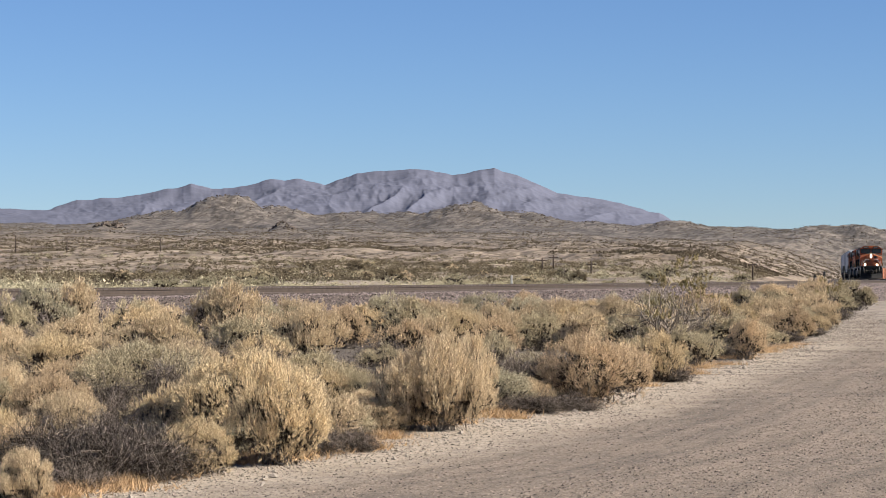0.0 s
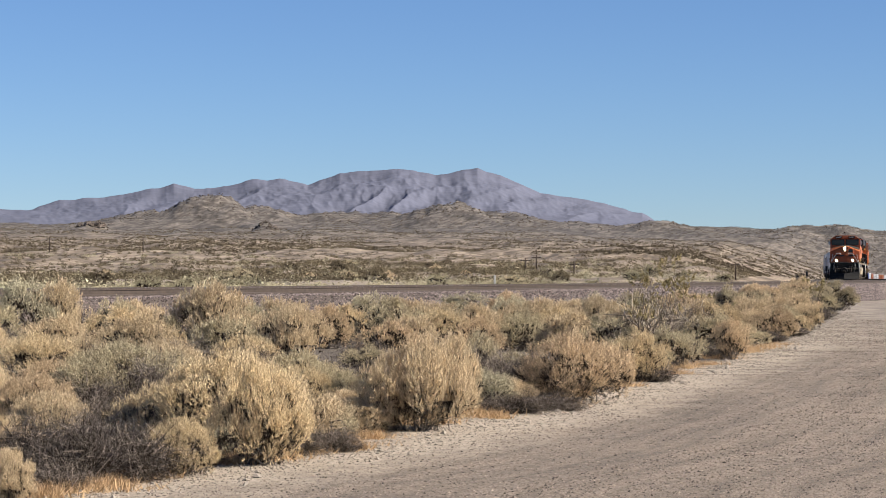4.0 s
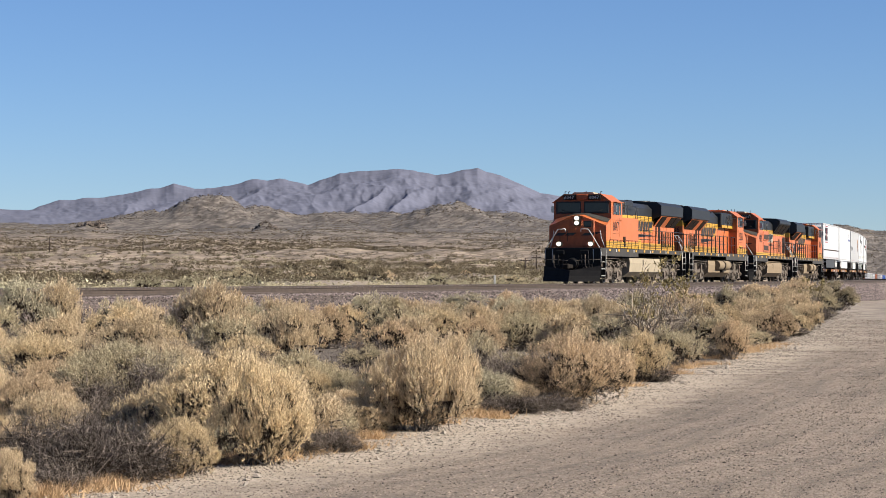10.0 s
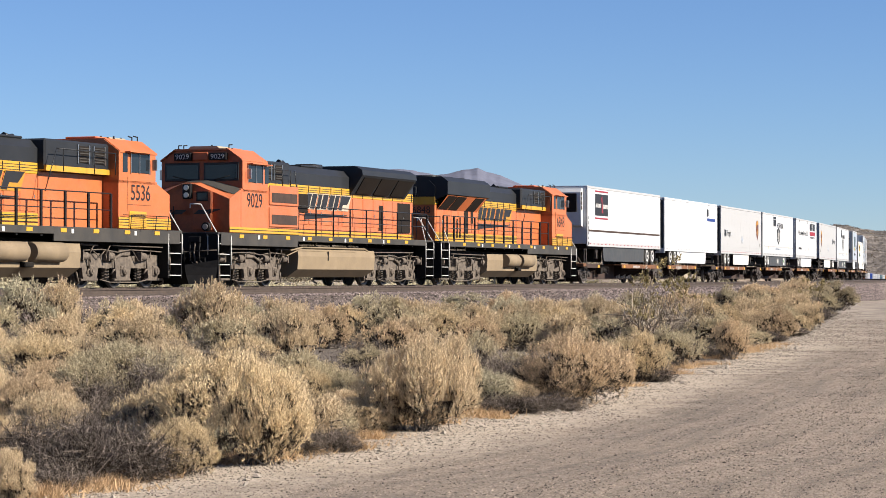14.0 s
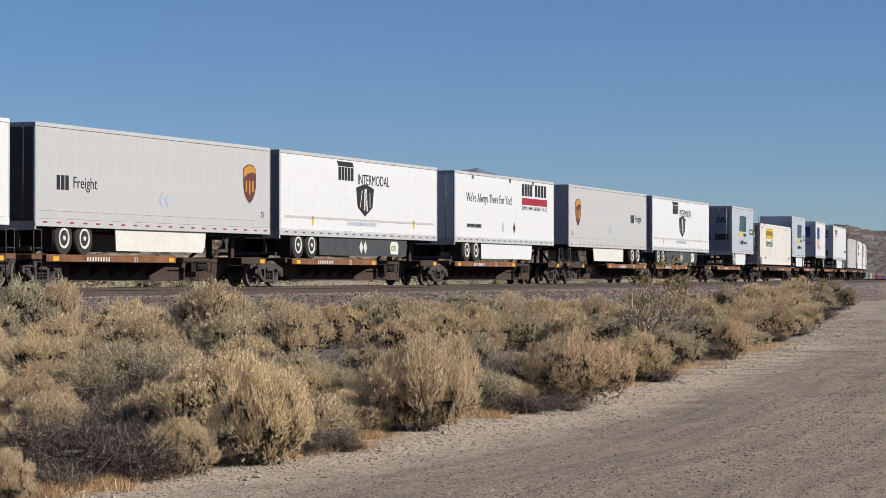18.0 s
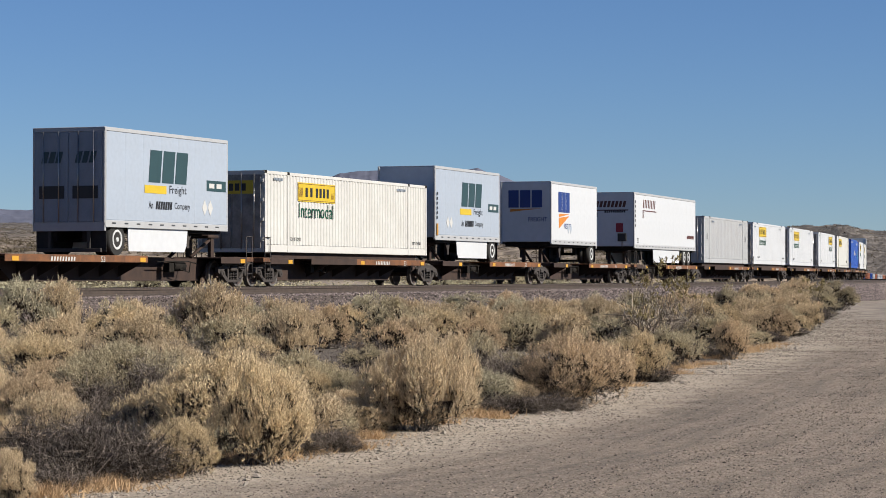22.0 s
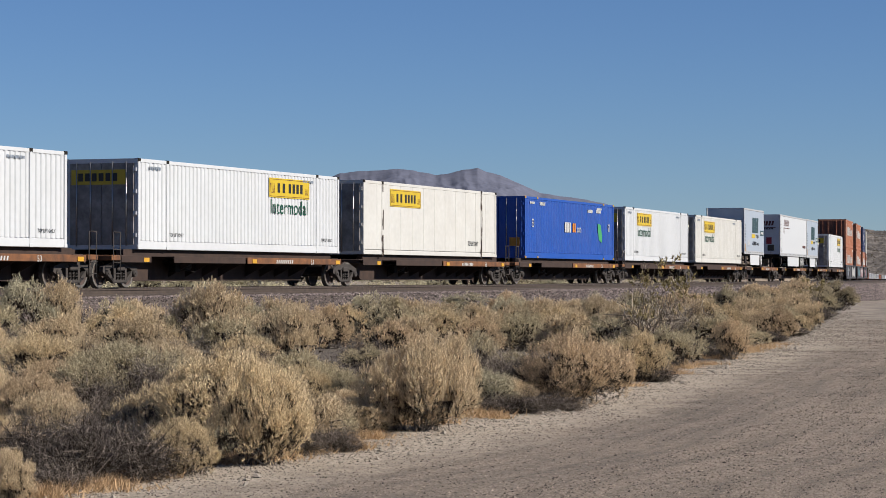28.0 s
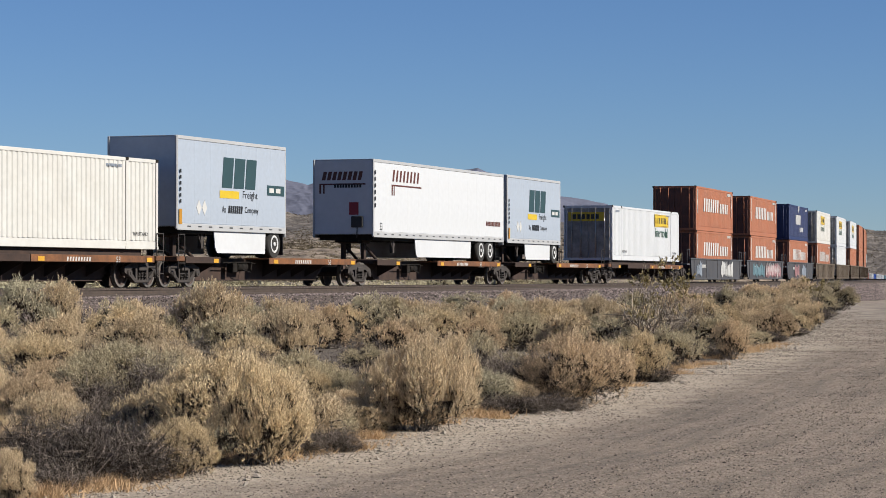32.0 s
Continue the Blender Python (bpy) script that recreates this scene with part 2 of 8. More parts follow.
def ground_material():
    """Desert floor: pale sand with darker scrub mottling far off; a packed gravel road with wheel bands near the camera."""
    m = bpy.data.materials.new("desert_ground")
    m.use_nodes = True
    nt = m.node_tree
    n, ln = nt.nodes, nt.links
    b = n["Principled BSDF"]
    b.inputs["Roughness"].default_value = 0.95
    tc = n.new("ShaderNodeTexCoord")

    def noise_tex(scale, detail, stretch=None):
        t = n.new("ShaderNodeTexNoise")
        t.inputs["Scale"].default_value, t.inputs["Detail"].default_value = scale, detail
        src = tc.outputs["Object"]
        if stretch:
            mp = n.new("ShaderNodeMapping")
            mp.inputs["Rotation"].default_value = (0, 0, stretch[0])
            ln.new(src, mp.inputs["Vector"])
            mp2 = n.new("ShaderNodeMapping")
            mp2.inputs["Scale"].default_value = stretch[1]
            ln.new(mp.outputs["Vector"], mp2.inputs["Vector"])
            src = mp2.outputs["Vector"]
        ln.new(src, t.inputs["Vector"])
        return t.outputs["Fac"]

    def ramp(fac, stops):
        r = n.new("ShaderNodeValToRGB")
        r.color_ramp.elements[0].position, r.color_ramp.elements[0].color = stops[0][0], (*stops[0][1], 1)
        r.color_ramp.elements[1].position, r.color_ramp.elements[1].color = stops[1][0], (*stops[1][1], 1)
        for p, c in stops[2:]:
            r.color_ramp.elements.new(p).color = (*c, 1)
        ln.new(fac, r.inputs["Fac"])
        return r.outputs["Color"]

    def mix(fac, a, c, mode="MIX"):
        x = n.new("ShaderNodeMix")
        x.data_type, x.blend_type = "RGBA", mode
        if fac is None:
            x.inputs["Factor"].default_value = 1
        else:
            ln.new(fac, x.inputs["Factor"])
        ln.new(a, x.inputs["A"])
        ln.new(c, x.inputs["B"])
        return x.outputs["Result"]

    sand = ramp(noise_tex(0.02, 8), [(0.3, (0.265, 0.212, 0.158)), (0.7, (0.375, 0.305, 0.232))])
    mott = ramp(noise_tex(0.14, 7), [(0.40, (0.58, 0.56, 0.54)), (0.56, (1.0, 1.0, 1.0))])
    mott2 = ramp(noise_tex(0.55, 5), [(0.42, (0.62, 0.59, 0.56)), (0.54, (1.0, 1.0, 1.0))])
    drifts = ramp(noise_tex(0.34, 5, (0.25, (1.0, 0.09, 1.0))), [(0.42, (0.50, 0.475, 0.45)), (0.53, (1.06, 1.05, 1.03))])
    stony = ramp(noise_tex(0.05, 7), [(0.35, (0.088, 0.079, 0.074)), (0.65, (0.205, 0.18, 0.16))])
    ln_far = n.new("ShaderNodeVectorMath")
    ln_far.operation = "LENGTH"
    ln.new(tc.outputs["Object"], ln_far.inputs[0])
    knolls = n.new("ShaderNodeMapRange")          # the stony hills begin here
    knolls.inputs["From Min"].default_value, knolls.inputs["From Max"].default_value = 700, 1550
    knolls.inputs["To Max"].default_value = 0.95
    ln.new(ln_far.outputs["Value"], knolls.inputs["Value"])
    far = mix(None, mix(None, mix(knolls.outputs["Result"], sand, stony), mott, "MULTIPLY"), mott2, "MULTIPLY")
    far = mix(None, far, drifts, "MULTIPLY")
    gravel = ramp(noise_tex(70, 6), [(0.33, (0.14, 0.112, 0.087)), (0.67, (0.345, 0.28, 0.218))])
    patch = ramp(noise_tex(0.5, 6), [(0.35, (0.88, 0.88, 0.885)), (0.65, (1.06, 1.055, 1.045))])
    speck = ramp(noise_tex(22, 6), [(0.34, (0.66, 0.64, 0.62)), (0.50, (1.0, 1.0, 1.0))])

    def attribute(name):
        a = n.new("ShaderNodeAttribute")
        a.attribute_name = name
        return a.outputs["Fac"]

    def math_node(op, a, c):
        x = n.new("ShaderNodeMath")
        x.operation = op
        for i, q in enumerate((a, c)):
            if isinstance(q, (int, float)):
                x.inputs[i].default_value = q
            else:
                ln.new(q, x.inputs[i])
        return x.outputs[0]

    edge = attribute("road_edge")
    xyz = n.new("ShaderNodeSeparateXYZ")
    ln.new(tc.outputs["Object"], xyz.inputs[0])
    lane = n.new("ShaderNodeCombineXYZ")           # across and along the road
    ln.new(edge, lane.inputs[0])
    ln.new(math_node("MULTIPLY", xyz.outputs[1], 0.035), lane.inputs[1])

    def lanes(scale, detail, stops):
        t = n.new("ShaderNodeTexNoise")
        t.inputs["Scale"].default_value, t.inputs["Detail"].default_value = scale, detail
        ln.new(lane.outputs[0], t.inputs["Vector"])
        return ramp(t.outputs["Fac"], stops)

    bands = lanes(0.8, 3, [(0.35, (0.80, 0.795, 0.79)), (0.65, (1.12, 1.11, 1.10))])
    ruts = lanes(4.5, 4, [(0.36, (0.78, 0.775, 0.77)), (0.6, (1.10, 1.095, 1.09))])
    near = mix(None, mix(None, mix(None, gravel, speck, "MULTIPLY"), bands, "MULTIPLY"), patch, "MULTIPLY")
    near = mix(None, near, ruts, "MULTIPLY")
    fleck = ramp(noise_tex(38, 3), [(0.30, (0.62, 0.60, 0.58)), (0.40, (1.0, 1.0, 1.0)), (0.62, (1.0, 1.0, 1.0)), (0.70, (1.42, 1.41, 1.40))])
    clods = ramp(noise_tex(5, 5), [(0.36, (0.86, 0.85, 0.84)), (0.58, (1.05, 1.045, 1.035))])
    near = mix(None, mix(None, near, fleck, "MULTIPLY"), clods, "MULTIPLY")
    wobble = math_node("ADD", edge, math_node("MULTIPLY", math_node("SUBTRACT", noise_tex(1.3, 6), 0.5), 1.8))
    sandy = ramp(noise_tex(9, 7), [(0.3, (0.27, 0.222, 0.168)), (0.7, (0.46, 0.385, 0.30))])
    wide = n.new("ShaderNodeMapRange")
    wide.inputs["From Min"].default_value, wide.inputs["From Max"].default_value = 0.45, 1.5
    ln.new(math_node("SUBTRACT", wobble, math_node("MULTIPLY", math_node("MINIMUM", xyz.outputs[1], 55.0), 0.012)), wide.inputs["Value"])
    near = mix(wide.outputs["Result"], sandy, near)
    spill = n.new("ShaderNodeMapRange")            # stones and dirt strewn over the road's far bend by the tracks
    spill.inputs["From Min"].default_value, spill.inputs["From Max"].default_value = 52, 95
    ln.new(xyz.outputs[1], spill.inputs["Value"])
    strewn = ramp(noise_tex(0.9, 7), [(0.36, (0.125, 0.104, 0.088)), (0.66, (0.30, 0.25, 0.205))])
    near = mix(math_node("MULTIPLY", spill.outputs["Result"], 0.75), near, strewn)
    # brown litter under the shrubs, darkened further for the shadow between them
    shaded_soil = ramp(noise_tex(4, 7), [(0.35, (0.055, 0.042, 0.032)), (0.65, (0.135, 0.108, 0.082))])
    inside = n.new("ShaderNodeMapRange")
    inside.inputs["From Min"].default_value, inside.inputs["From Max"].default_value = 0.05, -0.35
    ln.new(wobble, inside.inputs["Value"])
    near = mix(math_node("MULTIPLY", inside.outputs["Result"], attribute("belt")), near, shaded_soil)
    ln_len = n.new("ShaderNodeVectorMath")
    ln_len.operation = "LENGTH"
    ln.new(tc.outputs["Object"], ln_len.inputs[0])
    dist = n.new("ShaderNodeMapRange")
    dist.inputs["From Min"].default_value, dist.inputs["From Max"].default_value = 140, 260
    ln.new(ln_len.outputs["Value"], dist.inputs["Value"])
    faded = n.new("ShaderNodeVectorMath")
    faded.operation = "SCALE"
    faded.inputs["Scale"].default_value = 0.89
    ln.new(mix(dist.outputs["Result"], near, far), faded.inputs[0])
    ln.new(faded.outputs["Vector"], b.inputs["Base Color"])
    bp = n.new("ShaderNodeBump")
    bp.inputs["Strength"].default_value, bp.inputs["Distance"].default_value = 1.0, 0.035
    ln.new(noise_tex(24, 7), bp.inputs["Height"])
    ln.new(bp.outputs["Normal"], b.inputs["Normal"])
    return m


M["ground"] = ground_material()


# ---------------------------------------------------------------- mesh building
class Geo:
    """Collects faces of one mesh."""

    def __init__(self):
        self.v, self.f, self.s, self.pieces = [], [], [], []

    def add(self, verts, faces, smooth=False):
        k = len(self.v)
        self.v += [tuple(p) for p in verts]
        self.f += [tuple(i + k for i in f) for f in faces]
        self.s += [smooth] * len(faces)
        return self

    def box(self, x0, x1, y0, y1, z0, z1, b=0.0):
        if b <= 0:
            v = [(x, y, z) for x in (x0, x1) for y in (y0, y1) for z in (z0, z1)]
            return self.add(v, [(0, 1, 3, 2), (4, 6, 7, 5), (0, 4, 5, 1), (2, 3, 7, 6), (0, 2, 6, 4), (1, 5, 7, 3)])
        b = min(b, (x1 - x0) / 2.2, (y1 - y0) / 2.2, (z1 - z0) / 2.2)
        v = []
        for x, sx in ((x0, 1), (x1, -1)):
            for y, sy in ((y0, 1), (y1, -1)):
                for z, sz in ((z0, 1), (z1, -1)):
                    v += [(x, y + sy * b, z + sz * b), (x + sx * b, y, z + sz * b), (x + sx * b, y + sy * b, z)]
        c = lambda i, j, k, q: (i * 4 + j * 2 + k) * 3 + q
        f = []
        for i in (0, 1):
            f.append((c(i, 0, 0, 0), c(i, 0, 1, 0), c(i, 1, 1, 0), c(i, 1, 0, 0)))
            f.append((c(0, i, 0, 1), c(0, i, 1, 1), c(1, i, 1, 1), c(1, i, 0, 1)))
            f.append((c(0, 0, i, 2), c(0, 1, i, 2), c(1, 1, i, 2), c(1, 0, i, 2)))
            for j in (0, 1):
                f.append((c(i, j, 0, 0), c(i, j, 1, 0), c(i, j, 1, 1), c(i, j, 0, 1)))
                f.append((c(i, 0, j, 0), c(i, 1, j, 0), c(i, 1, j, 2), c(i, 0, j, 2)))
                f.append((c(0, i, j, 1), c(1, i, j, 1), c(1, i, j, 2), c(0, i, j, 2)))
                for k in (0, 1):
                    f.append((c(i, j, k, 0), c(i, j, k, 1), c(i, j, k, 2)))
        return self.add(v, f)

    def cyl(self, p0, p1, r0, r1=None, n=12, caps=True):
        p0, p1 = Vector(p0), Vector(p1)
        r1 = r0 if r1 is None else r1
        a = (p1 - p0).normalized()
        u = a.orthogonal().normalized()
        w = a.cross(u)
        v = []
        for p, r in ((p0, r0), (p1, r1)):
            v += [p + (u * math.cos(2 * math.pi * i / n) + w * math.sin(2 * math.pi * i / n)) * r for i in range(n)]
        k = len(self.v)
        self.add(v, [(i, (i + 1) % n, n + (i + 1) % n, n + i) for i in range(n)], n > 5)
        if caps:
            self.f += [tuple(k + i for i in reversed(range(n))), tuple(k + n + i for i in range(n))]
            self.s += [False, False]
        return self

    def tube(self, pts, r, n=6):
        for a, b in zip(pts, pts[1:]):
            self.cyl(a, b, r, n=n)
        return self

    def prism_y(self, prof, y0, y1):
        """prof: (x, z) outline, extruded along y."""
        n = len(prof)
        v = [(x, y0, z) for x, z in prof] + [(x, y1, z) for x, z in prof]
        return self.add(v, [tuple(range(n)), tuple(reversed(range(n, 2 * n)))] + [(i, n + i, n + (i + 1) % n, (i + 1) % n) for i in range(n)])

    def prism_x(self, prof, x0, x1):
        """prof: (y, z) outline, extruded along x."""
        n = len(prof)
        v = [(x0, y, z) for y, z in prof] + [(x1, y, z) for y, z in prof]
        return self.add(v, [tuple(reversed(range(n))), tuple(range(n, 2 * n))] + [(i, (i + 1) % n, n + (i + 1) % n, n + i) for i in range(n)])

    def moved(self, m):
        self.v = [tuple(m @ Vector(p)) for p in self.v]
        return self

    def mesh(self, name, mat):
        me = bpy.data.meshes.new(name)
        me.from_pydata(self.v, [], self.f)
        me.polygons.foreach_set("use_smooth", self.s)
        me.materials.append(mat)
        me.update()
        return me


def part(name, geo, mat, parent, label="", at=None):
    """One mesh under a thing or a part. geo: a Geo, or a mesh that is shared."""
    if isinstance(geo, Geo) and name == "lettering" and 1 < len(geo.pieces) <= 14:
        for piece in geo.pieces:                    # each mark is a part of its own
            ob = part("letter_mark", piece, mat, parent, label, at)
        return ob
    me = geo.mesh(name, M[mat]) if isinstance(geo, Geo) else geo
    ob = new(name, me)
    ob.parent = parent
    if at is not None:
        ob.matrix_basis = at
    if label:
        ob["label"] = label
    return ob


def thing(name, label, category, group="", m=None, kind=""):
    ob = new(name)
    ob.empty_display_size = 0.2
    if m is not None:
        ob.matrix_basis = m
    return tagged(ob, label, category, group, kind)


def array_mesh(name, verts, faces, mat, smooth=False):
    """Mesh from numpy arrays; faces all of one size."""
    me = bpy.data.meshes.new(name)
    verts, faces = np.asarray(verts, np.float32), np.asarray(faces, np.int32)
    k = faces.shape[1]
    me.vertices.add(len(verts))
    me.vertices.foreach_set("co", verts.ravel())
    me.loops.add(faces.size)
    me.loops.foreach_set("vertex_index", faces.ravel())
    me.polygons.add(len(faces))
    me.polygons.foreach_set("loop_start", np.arange(0, faces.size, k, dtype=np.int32))
    me.polygons.foreach_set("use_smooth", np.full(len(faces), smooth))
    me.materials.append(mat)
    me.update(calc_edges=True)
    return me


# ---------------------------------------------------------------- the line of the railway
RAIL_Z, SPEED, T0 = EYE - 0.349, 22.725, 12.5
STEP = 0.5
S_MIN, S_MAX = -520.0, 2300.0
_s = np.arange(S_MIN, S_MAX, STEP)
_c = np.clip(_s, -60, 300)
_th = 0.37944 - 0.00101097 * _c + 1.3323e-6 * _c ** 2 / 2 - 0.0004 * np.clip(_s + 60, -460, 0)
_th = _th + np.where(_s > 400, 0.00016 * np.clip(_s - 400, 0, 850), 0)
_x, _y = np.cumsum(np.sin(_th)) * STEP, np.cumsum(np.cos(_th)) * STEP
_i0 = int(np.argmin(abs(_s)))
_x, _y = _x - _x[_i0] - 12.8009, _y - _y[_i0] + 74.5657
_zr = RAIL_Z - 3.4 * np.clip((_s - 500) / 600, 0, 1) ** 1.5


def line_at(s, off=0.0):
    """Place and heading of the railway at s metres; off: metres to the camera's side."""
    x, y, th, z = (np.interp(s, _s, a) for a in (_x, _y, _th, _zr))
    return x + off * np.cos(th), y - off * np.sin(th), th, z


def vehicle_pose(d, t):
    """Pose on the rails of a vehicle whose middle is d metres behind the train's head, at t seconds; +x is forward."""
    x, y, th, z = line_at(d - SPEED * (t - T0))
    return pose(float(x), float(y), float(z), 0, 0, math.degrees(math.atan2(-math.cos(th), -math.sin(th))))


MOVERS = []   # (thing, metres behind the head, rows' spacing)


# ---------------------------------------------------------------- ground
def fbm(x, y, seed, octaves=4):
    """Smooth value noise on arrays, about -1 to 1."""
    out, amp = np.zeros_like(x), 1.0
    for o in range(octaves):
        xi, yi = np.floor(x).astype(np.int64), np.floor(y).astype(np.int64)
        fx, fy = x - xi, y - yi
        fx, fy = fx * fx * (3 - 2 * fx), fy * fy * (3 - 2 * fy)

        def h(a, b):
            k = (a * 374761393 + b * 668265263 + (seed + o) * 982451653) & 0x7FFFFFFF
            k = ((k ^ (k >> 13)) * 1274126177) & 0x7FFFFFFF
            return ((k ^ (k >> 16)) & 0xFFFF) / 32768.0 - 1

        a = h(xi, yi) * (1 - fx) + h(xi + 1, yi) * fx
        b = h(xi, yi + 1) * (1 - fx) + h(xi + 1, yi + 1) * fx
        out += amp * (a * (1 - fy) + b * fy)
        amp *= 0.5
        x, y = x * 2.03 + 17.1, y * 2.03 - 9.7
    return out


_sub = slice(0, None, 12)


def rail_offset(x, y):
    """Signed distance from the railway (positive on the camera's side) and the place along it."""
    out_o, out_s = np.empty(x.shape), np.empty(x.shape)
    lx, ly, lt, ls = _x[_sub], _y[_sub], _th[_sub], _s[_sub]
    for i in range(0, x.size, 4000):
        sl = slice(i, i + 4000)
        j = np.argmin((x[sl, None] - lx) ** 2 + (y[sl, None] - ly) ** 2, axis=1)
        dx, dy = x[sl] - lx[j], y[sl] - ly[j]
        out_o[sl] = dx * np.cos(lt[j]) - dy * np.sin(lt[j])
        out_s[sl] = ls[j] + dx * np.sin(lt[j]) + dy * np.cos(lt[j])
    return out_o, out_s


# knolls on the skyline: bearing in thousandths, top in thousandths of slope, half-width in metres, distance
KNOLLS = [(-95, 33.6, 31, 1750), (-78, 29.4, 34, 1760), (-116, 27.2, 34, 1740), (4, 30.2, 31, 1750), (24, 25.8, 38, 1740), (-17, 26.0, 34, 1780), (-44, 25.8, 38, 1800), (86, 22.8, 24, 1700), (52, 22.0, 34, 1700),
          (158, 22.9, 34, 1650), (-143, 22.4, 5, 1500), (-139, 22.8, 4, 1500), (-72, 23.4, 5, 1500)]


_m = (_s > -110) & (_s < 330)
_caz, _cr = np.arctan2(_x[_m], _y[_m]), np.hypot(_x[_m], _y[_m])
_k = int(np.argmax(_caz))
_caz, _cr = np.append(_caz[:_k:4], [0.185, 0.21]), np.append(_cr[:_k:4], [520, 700])


def slope(az, r):
    """Rise of the fan beyond the railway along a bearing."""
    rc = np.interp(az, _caz, _cr)
    b = np.clip(r - rc - 10, 0, None)
    b = b + 0.8 * rc * np.clip((b - 100) / 900, 0, 1)
    bb = np.clip(b - 130, 0, 1750)
    low = np.interp(az, [-0.2, -0.1, 0.0, 0.06, 0.2], [0.965, 0.965, 0.95, 0.905, 0.905])
    return b, 0.0085 * np.clip(b, 0, 130) + (0.0125 * bb + 6.4e-6 * bb ** 2) * low


def ground_height(x, y):
    off, s = rail_offset(x, y)
    r = np.hypot(x, y)
    zone = np.clip((-off - 8) / (14 + 0.06 * np.clip(r - 400, 0, None)), 0, 1)
    zone = np.maximum(zone, np.clip((r - 1250) / 450, 0, 1) * (y > 0))
    b, z = slope(np.arctan2(x, y), r)
    b, z = b * zone, (z + 0.35) * zone
    z += fbm(x / 55, y / 90, 3, 4) * np.clip(b / 500, 0, 1) * 1.9
    z += fbm(x / 14, y / 22, 8, 3) * np.clip(b / 350, 0, 1) * 0.95
    hill = np.zeros_like(z)
    for a, top, half, d in KNOLLS:
        kx, ky = d * math.sin(a / 1000), d * math.cos(a / 1000)
        base = float(slope(a / 1000, d)[1])
        q = np.sqrt(((x - kx) / half) ** 2 + ((y - ky) / (half * 2.2)) ** 2)
        hill = np.maximum(hill, max(0, EYE + top / 1000 * d - base) * (0.62 * np.clip(1 - q / 2.1, 0, 1) + 0.38 * np.exp(-q ** 2 / 2)))
    crag = 0.13 * fbm(x / 13, y / 30, 21, 5) - 0.12 * np.abs(fbm(x / 6, y / 14, 23, 4))
    z += hill * (1 + crag * np.clip(hill / 6, 0, 1))
    z -= np.clip((r - 2000) / 400, 0, 1) * 30
    low = np.interp(s, _s, _zr) - RAIL_Z                       # the plain falls away along the far part of the line
    z += low * np.clip(1 - abs(off) / 250, 0, 1)
    z += 0.05 * fbm(x / 3, y / 3, 5, 3) * np.clip((r - 10) / 20, 0, 1)
    bed = np.clip(1 - (abs(off - 2.3) - 5.5) / 3, 0, 1)
    z = z * (1 - bed) + (np.interp(s, _s, _zr) - 1.3) * bed
    return z


def road_left(y):
    """The road's edge on the railway's side."""
    return np.interp(y, [-40, 19, 23, 31, 46, 64, 101, 177, 320], [-16, -2.6, -0.9, 1.4, 5.1, 9.6, 16.3, 30.5, 56])


def build_ground():
    az = np.radians(np.concatenate([np.linspace(-180, -13, 40), np.linspace(-12.5, 12.5, 420), np.linspace(13, 180, 40)]))
    r = np.concatenate([[0.0], np.geomspace(2, 16, 14), np.geomspace(16.4, 130, 150), np.geomspace(134, 2400, 260), [2700, 3300, 4200, 4950]])
    A, R = np.meshgrid(az, r)
    shift = np.clip(1 - R / 10, 0, 1).ravel() * 0.3
    x, y = (R * np.sin(A)).ravel() + shift, (R * np.cos(A)).ravel() + shift
    z = ground_height(x, y)
    nr, na = len(r), len(az)
    i, j = np.meshgrid(np.arange(nr - 1), np.arange(na - 1), indexing="ij")
    q = (i * na + j).ravel()
    f = np.stack([q, q + na, q + na + 1, q + 1], 1)
    me = array_mesh("ground", np.stack([x, y, z], 1), f, M["ground"], True)
    off, _ = rail_offset(x, y)
    edge = np.where((y > 3) & (y < 330), x - road_left(y), 30.0)      # metres from the road's edge, positive on the road
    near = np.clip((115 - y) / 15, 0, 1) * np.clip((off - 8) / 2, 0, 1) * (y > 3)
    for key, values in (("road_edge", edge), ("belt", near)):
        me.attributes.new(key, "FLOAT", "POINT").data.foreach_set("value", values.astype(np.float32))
    tagged(new("ground", me),
           "pale sandy desert floor with a packed gravel road", "ground", kind="structure")


